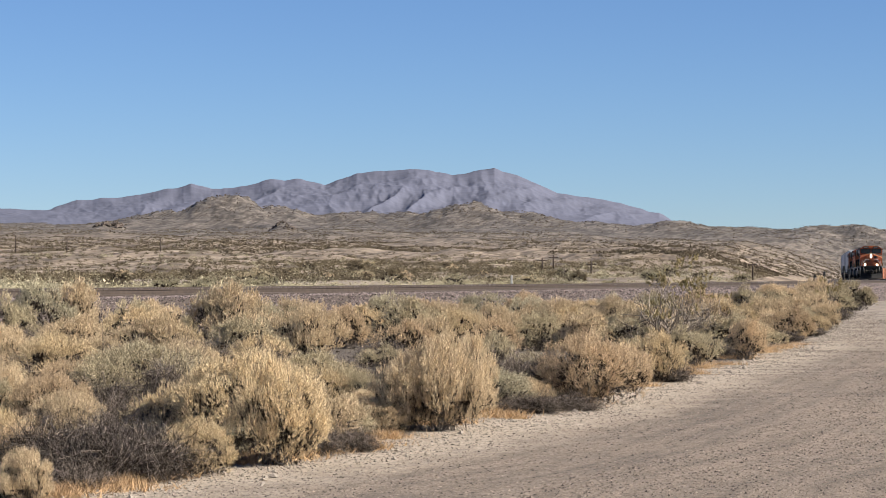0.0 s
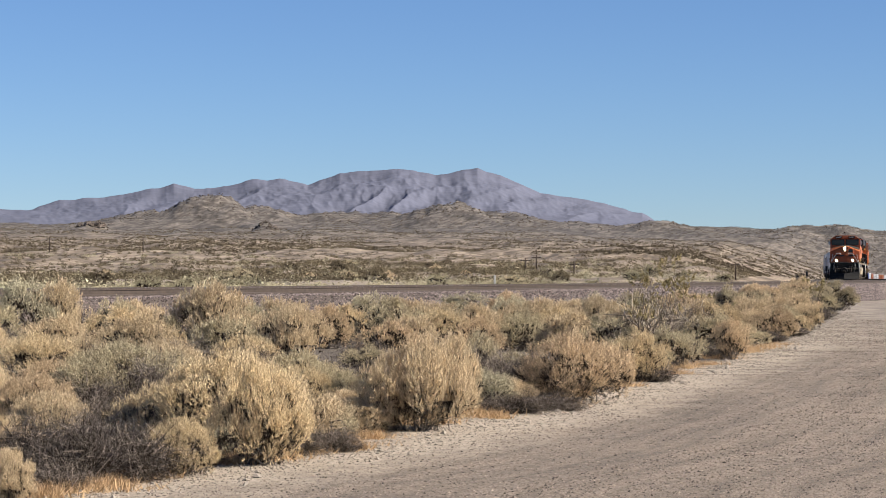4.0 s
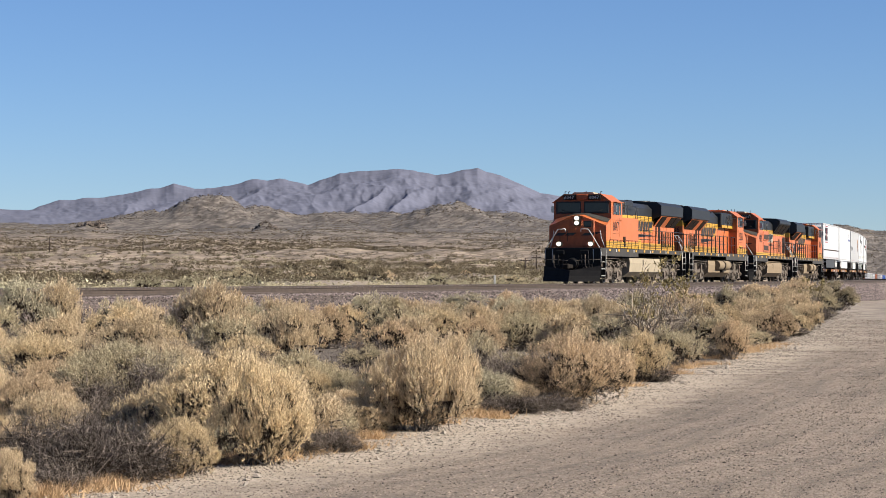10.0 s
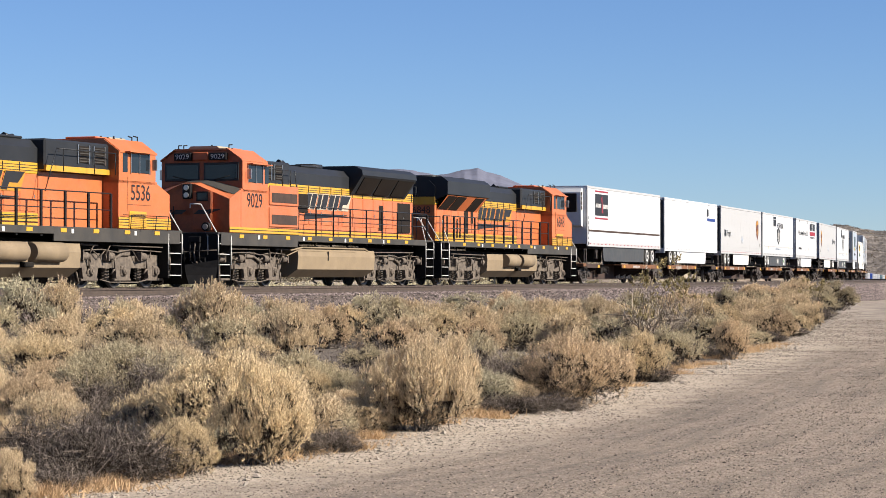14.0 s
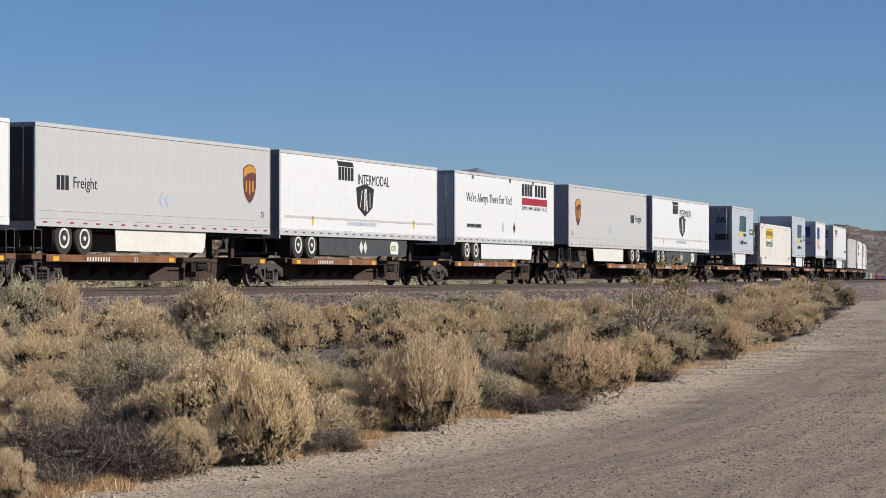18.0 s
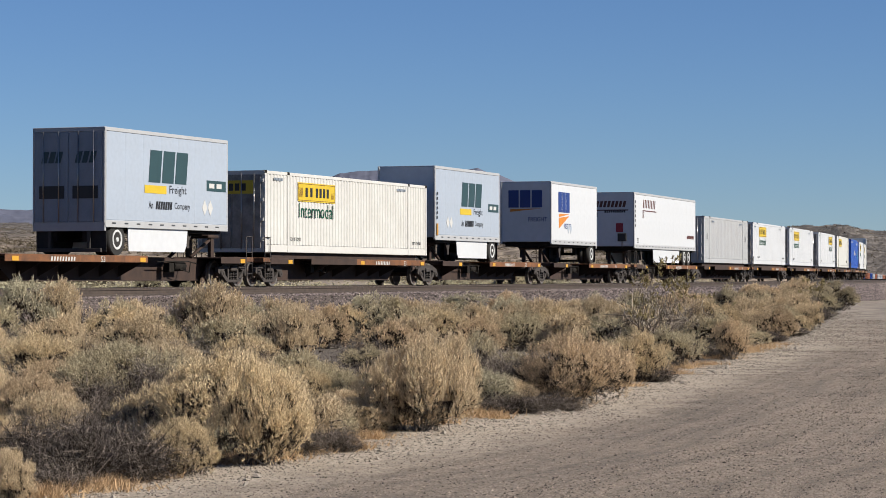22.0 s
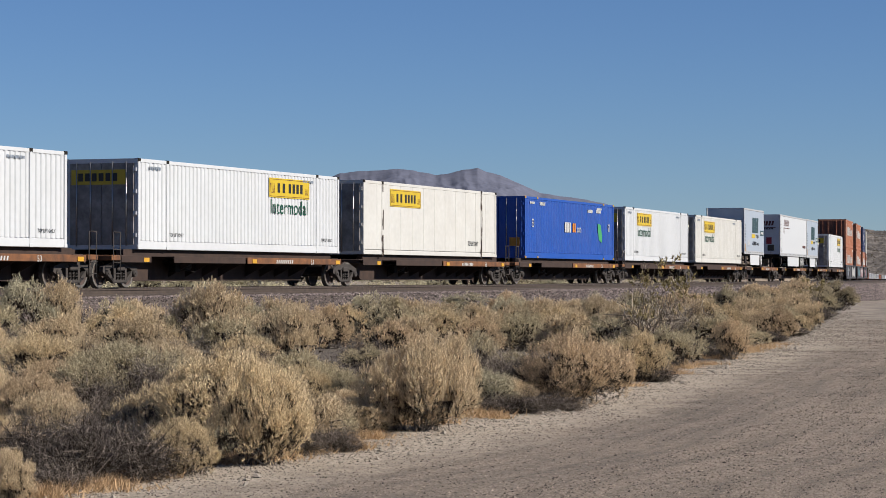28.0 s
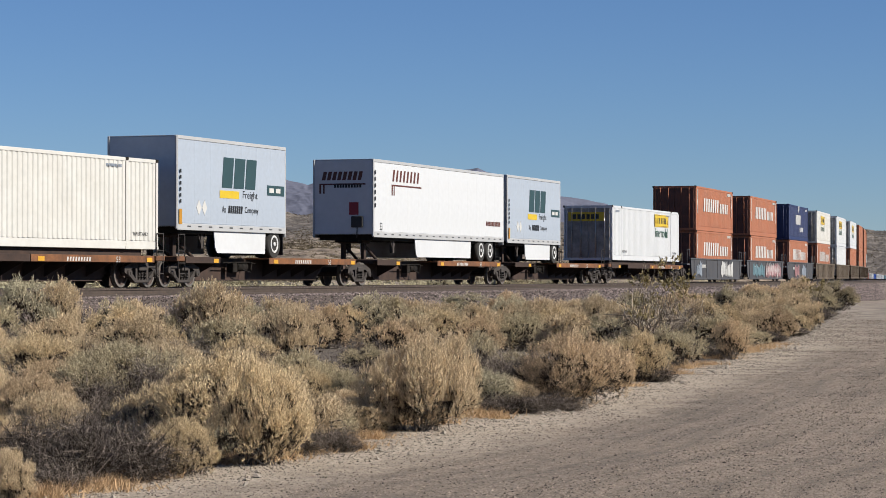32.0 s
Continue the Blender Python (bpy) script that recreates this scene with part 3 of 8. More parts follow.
def build_mountains():
    prof_u = [-420, -300, -200, -180, -165, -155, -137, -125, -109, -101, -88, -77, -65, -55, -42, -28, -18, -3, 4, 14, 27, 40, 59, 73, 81, 87, 107, 210, 420]
    prof_h = [26, 29, 28, 27, 27, 31, 32, 34, 37.5, 35.5, 37, 39.5, 39.5, 37.5, 42, 43.5, 44.3, 41.5, 42.3, 44.3, 39.5, 34, 31.5, 27.5, 26, 22, 18, 14, 12]
    a = np.concatenate([np.linspace(-420, -216, 60), np.linspace(-215, 215, 1150), np.linspace(216, 420, 60)])
    t = np.concatenate([np.linspace(0, 1, 120), [1.1, 1.3]])
    A, T = np.meshgrid(a, t)
    au = np.arange(-440, 440, 2.0)
    kern = np.exp(-(np.arange(-24, 25) * 2.0) ** 2 / (2 * 16.0 ** 2))
    soft_h = np.convolve(np.interp(au, prof_u, prof_h), kern / kern.sum(), mode="same")
    ridge = np.interp(A, prof_u, prof_h) + 0.4 * fbm(A / 6, A * 0, 4, 4)
    body = np.interp(A, au, soft_h)
    Tc = np.clip(T, 0, 1)
    d = 3100 + 1150 * T
    foot = 17.0
    h = foot + (body - foot) * Tc ** 0.85 + (ridge - body) * Tc ** 5
    spur = 1 - np.abs(fbm((A - 24 * T) / 17, T * 2.3 + 3, 31, 2)) * 1.7
    second = 1 - np.abs(fbm((A + 8 * T) / 6.5, T * 5.5, 41, 3)) * 1.6
    side = Tc * (1 - Tc ** 3) * 2.1
    h += (body - foot) * side * (0.066 * (spur - 0.5) + 0.02 * (second - 0.5) + 0.005 * fbm(A / 2.2, T * 16, 77, 3))
    h = np.where(T > 1, ridge - (T - 1) * 45, h)
    z = EYE + h / 1000 * d
    x, y = d * np.sin(A / 1000), d * np.cos(A / 1000)
    nr, na = len(t), len(a)
    i, j = np.meshgrid(np.arange(nr - 1), np.arange(na - 1), indexing="ij")
    q = (i * na + j).ravel()
    f = np.stack([q, q + na, q + na + 1, q + 1], 1)
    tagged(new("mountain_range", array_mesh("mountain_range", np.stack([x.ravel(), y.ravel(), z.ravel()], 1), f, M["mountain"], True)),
           "bare desert mountains, haze tint put into their rock colour", "mountain", kind="structure")


build_ground()
build_mountains()


# ---------------------------------------------------------------- track bed, ties and rails
def strip(name, offs, zs, s_list, mat, label, category):
    """A ribbon along the railway with the given cross-section (zs from the rail top)."""
    v, f, n = [], [], len(offs)
    for s in s_list:
        for o, dz in zip(offs, zs):
            x, y, _, z = line_at(s, o)
            v.append((float(x), float(y), float(z) + dz))
    for i in range(len(s_list) - 1):
        for j in range(n - 1):
            k = i * n + j
            f.append((k, k + 1, k + n + 1, k + n))
    return tagged(new(name, array_mesh(name, v, f, M[mat])), label, category, kind="structure")


S_TRACK = np.concatenate([np.arange(-120, 420, 2.0), np.arange(420, 1700, 10.0)])
NEAR_TRACK = 4.6
strip("ballast", [-9.5, -6.0, -3.6, -2.0, 6.6, 7.5, 9.3, 11.0], [-1.35, -1.0, -0.28, -0.2, -0.2, -0.24, -1.15, -1.6], S_TRACK, "ballast",
      "grey-mauve crushed stone track bed", "ballast")

tie_geo = Geo().box(-0.115, 0.115, -1.3, 1.3, -0.36, -0.175, 0.012).mesh("tie", M["tie"])
for k_track, name in ((0.0, "railway_track"), (NEAR_TRACK, "railway_track")):
    trk = thing(name, "railway track of rusty rails on weathered ties", "track", "parallel tracks", kind="structure")
    for side in (-0.755, 0.755):
        prof = [(-0.07, -0.175), (0.07, -0.175), (0.07, -0.155), (0.012, -0.14), (0.012, -0.045), (0.037, -0.035), (0.037, -0.004), (-0.037, -0.004), (-0.037, -0.035),
                (-0.012, -0.045), (-0.012, -0.14), (-0.07, -0.155)]
        v, f, n = [], [], len(prof)
        for s in S_TRACK:
            for o, dz in prof:
                x, y, _, z = line_at(s, k_track + side + o)
                v.append((float(x), float(y), float(z) + dz))
        for i in range(len(S_TRACK) - 1):
            for j in range(n):
                a, b = i * n + j, i * n + (j + 1) % n
                f.append((a, b, b + n, a + n))
        rail = part("rail", array_mesh("rail", v, f, M["rail"]), "rail", trk)
        v, f = [], []
        for s in S_TRACK:
            for o in (-0.034, 0.034):
                x, y, _, z = line_at(s, k_track + side + o)
                v.append((float(x), float(y), float(z)))
        for i in range(len(S_TRACK) - 1):
            f.append((2 * i, 2 * i + 1, 2 * i + 3, 2 * i + 2))
        part("rail_head", array_mesh("rail_head", v, f, M["railtop"]), "railtop", rail, "polished running surface")
    for k in range(150):
        s = -34 + k * 0.56
        x, y, th, z = line_at(s, k_track)
        part("tie", tie_geo, "tie", trk, at=pose(float(x), float(y), float(z), 0, 0, -math.degrees(th) + 90))
    far = Geo()
    for k in range(420):
        s = -34 + (150 + k) * 0.56
        x, y, th, z = line_at(s, k_track)
        g = Geo().box(-0.115, 0.115, -1.3, 1.3, -0.36, -0.175).moved(pose(float(x), float(y), float(z), 0, 0, -math.degrees(th) + 90))
        far.add(g.v, g.f)
    tagged(part("far_ties", far, "tie", trk), kind="stuff")


def scatter_stones(name, centres, sizes, mat, label, category, rng, flat=0.7):
    """Many small angular stones in one mesh."""
    base = np.array([(1, 0, 0), (-1, 0, 0), (0, 1, 0), (0, -1, 0), (0, 0, 1), (0, 0, -1)], float)
    tri = np.array([(0, 2, 4), (2, 1, 4), (1, 3, 4), (3, 0, 4), (2, 0, 5), (1, 2, 5), (3, 1, 5), (0, 3, 5)])
    n = len(centres)
    a = rng.uniform(0, 6.283, n)
    ca, sa = np.cos(a), np.sin(a)
    v = base[None] * rng.uniform(0.7, 1.2, (n, 6, 1)) * sizes[:, None, None]
    v[:, :, 2] *= flat
    v += rng.normal(0, 0.14, v.shape) * sizes[:, None, None]
    x = v[:, :, 0] * ca[:, None] - v[:, :, 1] * sa[:, None]
    y = v[:, :, 0] * sa[:, None] + v[:, :, 1] * ca[:, None]
    v = np.stack([x, y, v[:, :, 2]], 2) + centres[:, None, :]
    f = (tri[None] + (np.arange(n) * 6)[:, None, None]).reshape(-1, 3)
    return tagged(new(name, array_mesh(name, v.reshape(-1, 3), f, mat)), label, category, kind="stuff")


rng = np.random.default_rng(7)
n = 90000
s = -30 + 240 * rng.random(n) ** 1.7
o = rng.uniform(6.7, 9.7, n)
x, y, _, z = line_at(s, o)
dz = np.interp(o, [6.6, 7.5, 9.3, 11.0], [-0.2, -0.24, -1.15, -1.6])
scatter_stones("ballast_stones", np.stack([x, y, np.maximum(z + dz, ground_height(x, y)) + 0.015], 1), rng.uniform(0.02, 0.045, n) * (1 + np.clip(s, 0, 200) / 140), M["stone"], "loose grey and mauve ballast stones", "stones", rng)
n = 80000
y = 17 + 75 * rng.random(n) ** 1.8
x = road_left(y) + rng.random(n) * (0.8 + 0.19 * y - road_left(y))
scatter_stones("road_pebbles", np.stack([x, y, ground_height(x, y) + 0.002], 1), np.clip(0.0032 / np.sqrt(1.001 - rng.random(n)), 0, 0.015) * (0.6 + y / 55), M["pebble"], "loose pebbles on the gravel road", "pebbles", rng, 0.6)
n = 26000
y = 17 + 40 * rng.random(n) ** 1.3
x = road_left(y) + 3.2 + np.abs(rng.normal(0, 3.0, n))
keep = x < 0.2 * y + 0.6
x, y, n = x[keep], y[keep], int(keep.sum())
scatter_stones("gravel_windrow", np.stack([x, y, ground_height(x, y) + 0.003], 1), np.clip(0.0042 / np.sqrt(1.001 - rng.random(n)), 0, 0.014) * (0.6 + y / 60), M["pebble"], "coarse loose gravel thrown up between the wheel tracks", "gravel", rng, 0.7)
n = 9000
y = 17 + 90 * rng.random(n) ** 1.5
x = road_left(y) + rng.normal(0.15, 0.4, n)
scatter_stones("verge_stones", np.stack([x, y, ground_height(x, y) + 0.006], 1), rng.uniform(0.004, 0.016, n) * (0.7 + y / 70) * np.where(rng.random(n) < 0.03, 3.0, 1.0), M["rock"], "pale stones along the road's edge", "stones", rng)


# ---------------------------------------------------------------- shrubs
def blades(rng, n, lobes, length, width, up=0.3, per=14, sprig=0.10, spread=0.55):
    """Fine leaf blades set along short sprigs on the shells of the clumps (x, y, z, radius); returns verts and triangles."""
    lobes = np.asarray(lobes, float)
    m = max(n // per, 1)
    w = lobes[:, 3] ** 2
    li = rng.choice(len(lobes), m, p=w / w.sum())
    dirs = rng.normal(size=(m, 3))
    dirs[:, 2] = np.abs(dirs[:, 2]) - 0.25
    dirs /= np.linalg.norm(dirs, axis=1)[:, None]
    rad = lobes[li, 3] * (0.3 + 0.7 * rng.random(m) ** 0.6)
    p = lobes[li, :3] + dirs * rad[:, None]
    out = lobes[li, :3] * (1.0, 1.0, 0.5)
    d = dirs * 0.8 + out * 0.7 + rng.normal(0, 0.35, (m, 3)) + (0, 0, up)
    d /= np.linalg.norm(d, axis=1)[:, None]
    q = np.repeat(p, per, 0)
    ax = np.repeat(d, per, 0)
    k = len(q)
    q = q + ax * (sprig * rng.random(k) * np.repeat(rng.uniform(0.4, 1.3, m), per))[:, None]
    q[:, 2] = np.clip(q[:, 2], 0.015, None)
    bd = ax + rng.normal(0, spread, (k, 3))
    bd /= np.linalg.norm(bd, axis=1)[:, None]
    sd = np.cross(bd, rng.normal(size=(k, 3)))
    sd /= np.linalg.norm(sd, axis=1)[:, None] + 1e-9
    ln_, wd = length * rng.uniform(0.5, 1.4, k), width * rng.uniform(0.6, 1.4, k)
    v = np.stack([q - sd * wd[:, None] / 2, q + sd * wd[:, None] / 2, q + bd * ln_[:, None]], 1).reshape(-1, 3)
    return v, np.arange(3 * k).reshape(-1, 3)


def reeds(rng, n, reach, low, high, width):
    """Thin upright dry stalks; returns verts and triangles."""
    a, q = rng.uniform(0, 6.283, n), reach * rng.random(n) ** 0.5
    root = np.stack([q * np.cos(a), q * np.sin(a), np.full(n, low)], 1)
    tip = root * (1.12, 1.12, 1) + np.stack([rng.normal(0, 0.09, n), rng.normal(0, 0.09, n), (high - low) * (1 - 0.5 * (q / reach) ** 2) * rng.uniform(0.55, 1.0, n)], 1)
    sd = rng.normal(size=(n, 3)) * (1, 1, 0)
    sd *= (width / np.linalg.norm(sd, axis=1))[:, None]
    return np.stack([root - sd, root + sd, tip], 1).reshape(-1, 3), np.arange(3 * n).reshape(-1, 3)


def stems(rng, n, reach, height, r, bend=0.25, fork=1, segs=4, sag=0.0):
    """Tapered crooked twigs from the root, each of several bent lengths with side twigs; returns verts and triangles."""
    v, f = [], []

    def limb(p, q, r0, r1):
        d = q - p
        u = np.cross(d, (0.3, 0.7, 0.2))
        u /= np.linalg.norm(u) + 1e-9
        w = np.cross(d, u)
        w /= np.linalg.norm(w) + 1e-9
        k = len(v)
        for c, rr in ((p, r0), (q, r1)):
            for a in (0, 2.094, 4.189):
                v.append(c + (u * math.cos(a) + w * math.sin(a)) * rr)
        for i in range(3):
            j = (i + 1) % 3
            f.extend([(k + i, k + j, k + 3 + j), (k + i, k + 3 + j, k + 3 + i)])

    def run(p, q, r0, k):
        """A crooked line from p to q."""
        span = np.linalg.norm(q - p)
        pts = [p]
        for i in range(1, k + 1):
            c = p + (q - p) * (i / k)
            c = c + rng.normal(0, bend, 3) * span * (0.35 if i < k else 0.0) + (0, 0, sag * span * math.sin(math.pi * i / k))
            c[2] = max(c[2], 0.012)
            pts.append(c)
        for i in range(k):
            limb(pts[i], pts[i + 1], r0 * (1 - 0.7 * i / k), r0 * (1 - 0.7 * (i + 1) / k))
        return pts

    for _ in range(n):
        a = rng.uniform(0, 6.283)
        rad = reach * rng.random() ** 0.6
        top = np.array([rad * math.cos(a), rad * math.sin(a), height * rng.uniform(0.3, 1.0) * (1 - 0.5 * (rad / reach) ** 2)])
        root = np.array([rng.normal(0, reach * 0.2), rng.normal(0, reach * 0.2), 0.0])
        pts = run(root, top, r * rng.uniform(0.5, 1.3), segs)
        for _k in range(fork):
            e = pts[rng.integers(1, segs + 1)]
            q = e + rng.normal(0, 1, 3) * reach * 0.2 + (0, 0, 0.06 * height)
            q[2] = max(q[2], 0.02)
            run(e, q, r * 0.45, 2)
    return np.array(v), np.array(f)


def shrub_meshes(seed, mat, n, length, width, twig_mat="twig", up=0.3, lobes_n=60, upright=0.0):
    """Foliage and twig meshes of a shrub of unit half-width and unit height: small leafy clumps over a few large mounds."""
    g = np.random.default_rng(seed)
    mounds = []
    for i in range(6):
        a, q = i * 1.047 + g.uniform(-0.4, 0.4), (0.0 if i == 0 else g.uniform(0.26, 0.46))
        rr = g.uniform(0.36, 0.5)
        mounds.append((q * math.cos(a), q * math.sin(a), max(g.uniform(0.5, 0.66) - 0.42 * q + 0.1 * upright, 0.2), rr))
    clumps, tries = [], 0
    while len(clumps) < lobes_n and tries < 4000:
        tries += 1
        x, y, z, rr = mounds[g.integers(6)]
        d = g.normal(size=3)
        d /= np.linalg.norm(d)
        c = np.array((x, y, z)) + d * rr * g.uniform(0.82, 1.06)
        if c[2] < 0.10 or (c[2] < 0.28 and g.random() < 0.6) or any(np.linalg.norm(c - m_[:3]) < 0.78 * m_[3] for m_ in mounds):
            continue
        clumps.append((*c, g.uniform(0.08, 0.18)))
    cl = np.array(clumps)
    cl[:, :2] *= 0.93 / max(np.hypot(cl[:, 0], cl[:, 1]).max(), 0.5)
    cl[:, 2] *= 0.9 / cl[:, 2].max()
    v, f = blades(g, n, cl, length, width, up)
    if upright > 0.3:
        v2, f2 = reeds(g, 3600, 0.62, 0.35, 1.12, 0.0026)
        v, f = np.concatenate([v, v2]), np.concatenate([f, f2 + len(v)])
    fol = array_mesh("foliage", v, f, M[mat])
    v, f = stems(g, 46, 0.8, 0.85, 0.011, fork=3)
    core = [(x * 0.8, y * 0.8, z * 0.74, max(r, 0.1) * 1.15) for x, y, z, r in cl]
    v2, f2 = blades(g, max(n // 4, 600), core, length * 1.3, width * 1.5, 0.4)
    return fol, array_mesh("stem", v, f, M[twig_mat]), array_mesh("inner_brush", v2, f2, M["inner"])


KINDS = {}
for kind, (mat, n, ln_, wd, up, lobes_n, upr) in dict(
        golden=("golden", 52000, 0.050, 0.0052, 0.5, 135, 0.0), straw=("straw", 46000, 0.060, 0.0050, 0.8, 115, 0.5), russet=("russet", 54000, 0.050, 0.0046, 0.6, 140, 0.0),
        sage=("sage", 50000, 0.036, 0.0074, 0.35, 90, 0.0), pale=("pale_sage", 50000, 0.036, 0.0074, 0.4, 90, 0.0),
        mid_golden=("golden", 22000, 0.044, 0.0105, 0.3, 60, 0.0), mid_straw=("straw", 22000, 0.052, 0.0095, 0.6, 56, 0.4), mid_russet=("russet", 22000, 0.044, 0.010, 0.3, 60, 0.0),
        mid_sage=("sage", 22000, 0.042, 0.011, 0.35, 52, 0.0), mid_pale=("pale_sage", 22000, 0.042, 0.011, 0.4, 52, 0.0)).items():
    KINDS[kind] = [shrub_meshes(100 + 7 * i + len(kind) * 31, mat, n, ln_, wd, up=up, lobes_n=lobes_n, upright=upr) for i in range(3)]
for kind, mat in (("far_pale", "belt_sage"), ("far_sage", "sage"), ("far_olive", "olive"), ("far_straw", "straw")):
    KINDS[kind] = [shrub_meshes(300 + 7 * i + len(kind), mat, 5200, 0.075, 0.02, lobes_n=34) for i in range(2)]
DEAD = []
for i in range(4):
    v, f = stems(np.random.default_rng(70 + i), 210, 0.95, 0.9, 0.0085, 0.55, 3, 5, 0.12)
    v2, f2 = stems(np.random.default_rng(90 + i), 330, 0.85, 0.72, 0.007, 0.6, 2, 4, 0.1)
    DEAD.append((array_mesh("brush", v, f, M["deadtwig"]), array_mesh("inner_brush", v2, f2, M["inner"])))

WORDS = dict(golden="golden dry saltbush with fine dense twigs", straw="straw-coloured dry brush of upright stems", russet="russet dry tumbleweed-like bush by the road",
             sage="grey-green sagebrush bush beside the road", pale="pale sage-green desert bush beside the road", far_pale="pale sage-green bush beyond the tracks", far_sage="grey-green bush beyond the tracks",
             far_olive="dark olive creosote bush beyond the tracks", far_straw="straw-coloured bush beyond the tracks")
grow = random.Random(11)


def shrub(kind, x, y, half, height):
    z = float(ground_height(np.array([x]), np.array([y]))[0])
    kk = "mid_" + kind if (y > 40 and "mid_" + kind in KINDS) else kind
    fol, tw, core = KINDS[kk][grow.randrange(len(KINDS[kk]))]
    ob = thing("desert_shrub", WORDS[kind], "shrub", "roadside shrubs" if not kind.startswith("far") else "shrubs beyond the tracks",
               Matrix.LocRotScale((x, y, z - 0.03), Euler((0, 0, grow.uniform(0, 6.28))), (half, half, height)))
    part("foliage", fol, None, ob)
    part("stem", tw, None, ob, "bare grey-brown twigs")
    part("inner_brush", core, None, ob, "woody inside, darkened in colour for the shade within")
    return ob


def dead_shrub(x, y, half, height):
    z = float(ground_height(np.array([x]), np.array([y]))[0])
    twigs, heart = DEAD[grow.randrange(4)]
    ob = thing("dead_shrub", "grey leafless dead brush lying low", "shrub", "dead brush",
               Matrix.LocRotScale((x, y, z - 0.02), Euler((0, 0, grow.uniform(0, 6.28))), (half, half, height)))
    part("brush", twigs, None, ob)
    part("inner_brush", heart, None, ob, "woody inside, darkened in colour for the shade within")
    return ob


TAKEN = []


def plant(kind, u, ybase, wide, ytop):
    """A shrub by bearing: u and rows in thousandths of the view's unit distance; it stays clear of the ballast."""
    d = EYE * 1000 / ybase
    while rail_offset(np.array([u / 1000 * d]), np.array([d]))[0][0] < 11.2:
        d -= 0.5
    half, height = wide / 1000 * d / 2, EYE - ytop / 1000 * d
    if kind == "dead":
        dead_shrub(u / 1000 * d, d, half * 1.1, height)
    else:
        shrub(kind, u / 1000 * d, d, half * 1.08, height * 1.03)
    TAKEN.append((u / 1000 * d, d, half))


# the bushes that stand out in the belt: kind, then bearing, foot, width and top
LEFT_END = (("pale", -170, 22, 30, 3.5), ("straw", -156, 25, 26, 4), ("golden", -165, 46, 36, 22), ("straw", -147, 40, 28, 25), ("russet", -166, 62, 36, 39), ("dead", -168, 80, 40, 52), ("straw", -186, 60, 30, 34), ("golden", -189, 76, 28, 52), ("straw", -186, 44, 32, 20), ("dead", -188, 90, 30, 72), ("sage", -187, 30, 30, 8),
            ("straw", -177, 92, 24, 69), ("dead", -139, 48, 36, 25), ("dead", -134, 70, 44, 46), ("dead", -127, 82, 46, 56), ("dead", -148, 83, 40, 52), ("dead", -157, 86, 36, 72), ("dead", -118, 60, 34, 28),
            ("dead", -130, 76, 40, 56), ("dead", -114, 77, 30, 62), ("dead", -145, 77, 34, 58), ("dead", -99, 76, 26, 66), ("dead", -141, 60, 40, 38), ("golden", -128, 55, 24, 32), ("straw", -122, 25, 26, 11), ("sage", -134, 24, 26, 10))
MIDDLE = (("golden", -90, 71, 56, 31), ("golden", -116, 70, 38, 44), ("golden", -74, 76, 38, 34), ("golden", -106, 80, 30, 57), ("dead", -104, 40, 36, 24), ("dead", -80, 41, 34, 26),
          ("sage", -103, 31, 22, 7.5), ("straw", -91, 32, 34, 4.5), ("pale", -78, 31, 22, 11), ("straw", -61, 35, 30, 12), ("straw", -66, 27, 24, 9), ("russet", -46, 29, 22, 12),
          ("pale", -31, 22, 24, 8), ("sage", -18, 24, 22, 11), ("dead", -50, 44, 30, 29), ("dead", -31, 36, 28, 24), ("golden", -58, 58, 30, 36), ("sage", -38, 58, 24, 38),
          ("dead", -62, 72, 34, 56), ("dead", -43, 70, 26, 57), ("straw", -7, 63, 36, 26), ("straw", -21, 63, 30, 32), ("straw", 4, 58, 20, 25), ("golden", -3, 29, 30, 13), ("straw", -13, 33, 22, 16))
RIGHT = (("pale", 10, 21, 26, 7.5), ("straw", 14, 30, 26, 11), ("pale", 27, 24, 26, 9), ("straw", 40, 26, 28, 9), ("pale", 61, 22, 26, 8), ("pale", 79, 21, 24, 9), ("straw", 50, 31, 26, 15),
         ("dead", 20, 49, 16, 27), ("dead", 13, 51, 26, 25), ("dead", 25, 50, 30, 27), ("sage", 15, 43, 22, 22), ("russet", 53, 50, 46, 22), ("dead", 33, 46, 24, 30), ("russet", 66, 46, 22, 27), ("dead", 31, 56, 28, 45), ("dead", 22, 54, 16, 46), ("dead", 46, 53, 30, 44),
         ("golden", 79, 43, 26, 23), ("sage", 93, 37, 26, 20), ("straw", 100, 26, 24, 11), ("straw", 77, 30, 26, 14), ("russet", 116, 34, 20, 18), ("golden", 109, 26, 26, 11), ("straw", 125, 24, 24, 9),
         ("russet", 135, 27, 22, 13), ("straw", 142, 21, 24, 7), ("sage", 130, 20, 20, 8), ("sage", 151, 17, 22, 5), ("sage", 159, 14, 20, 2.5), ("straw", 148, 22, 14, 11), ("dead", 84, 43, 26, 33))
for row in LEFT_END + MIDDLE + RIGHT:
    plant(*row)

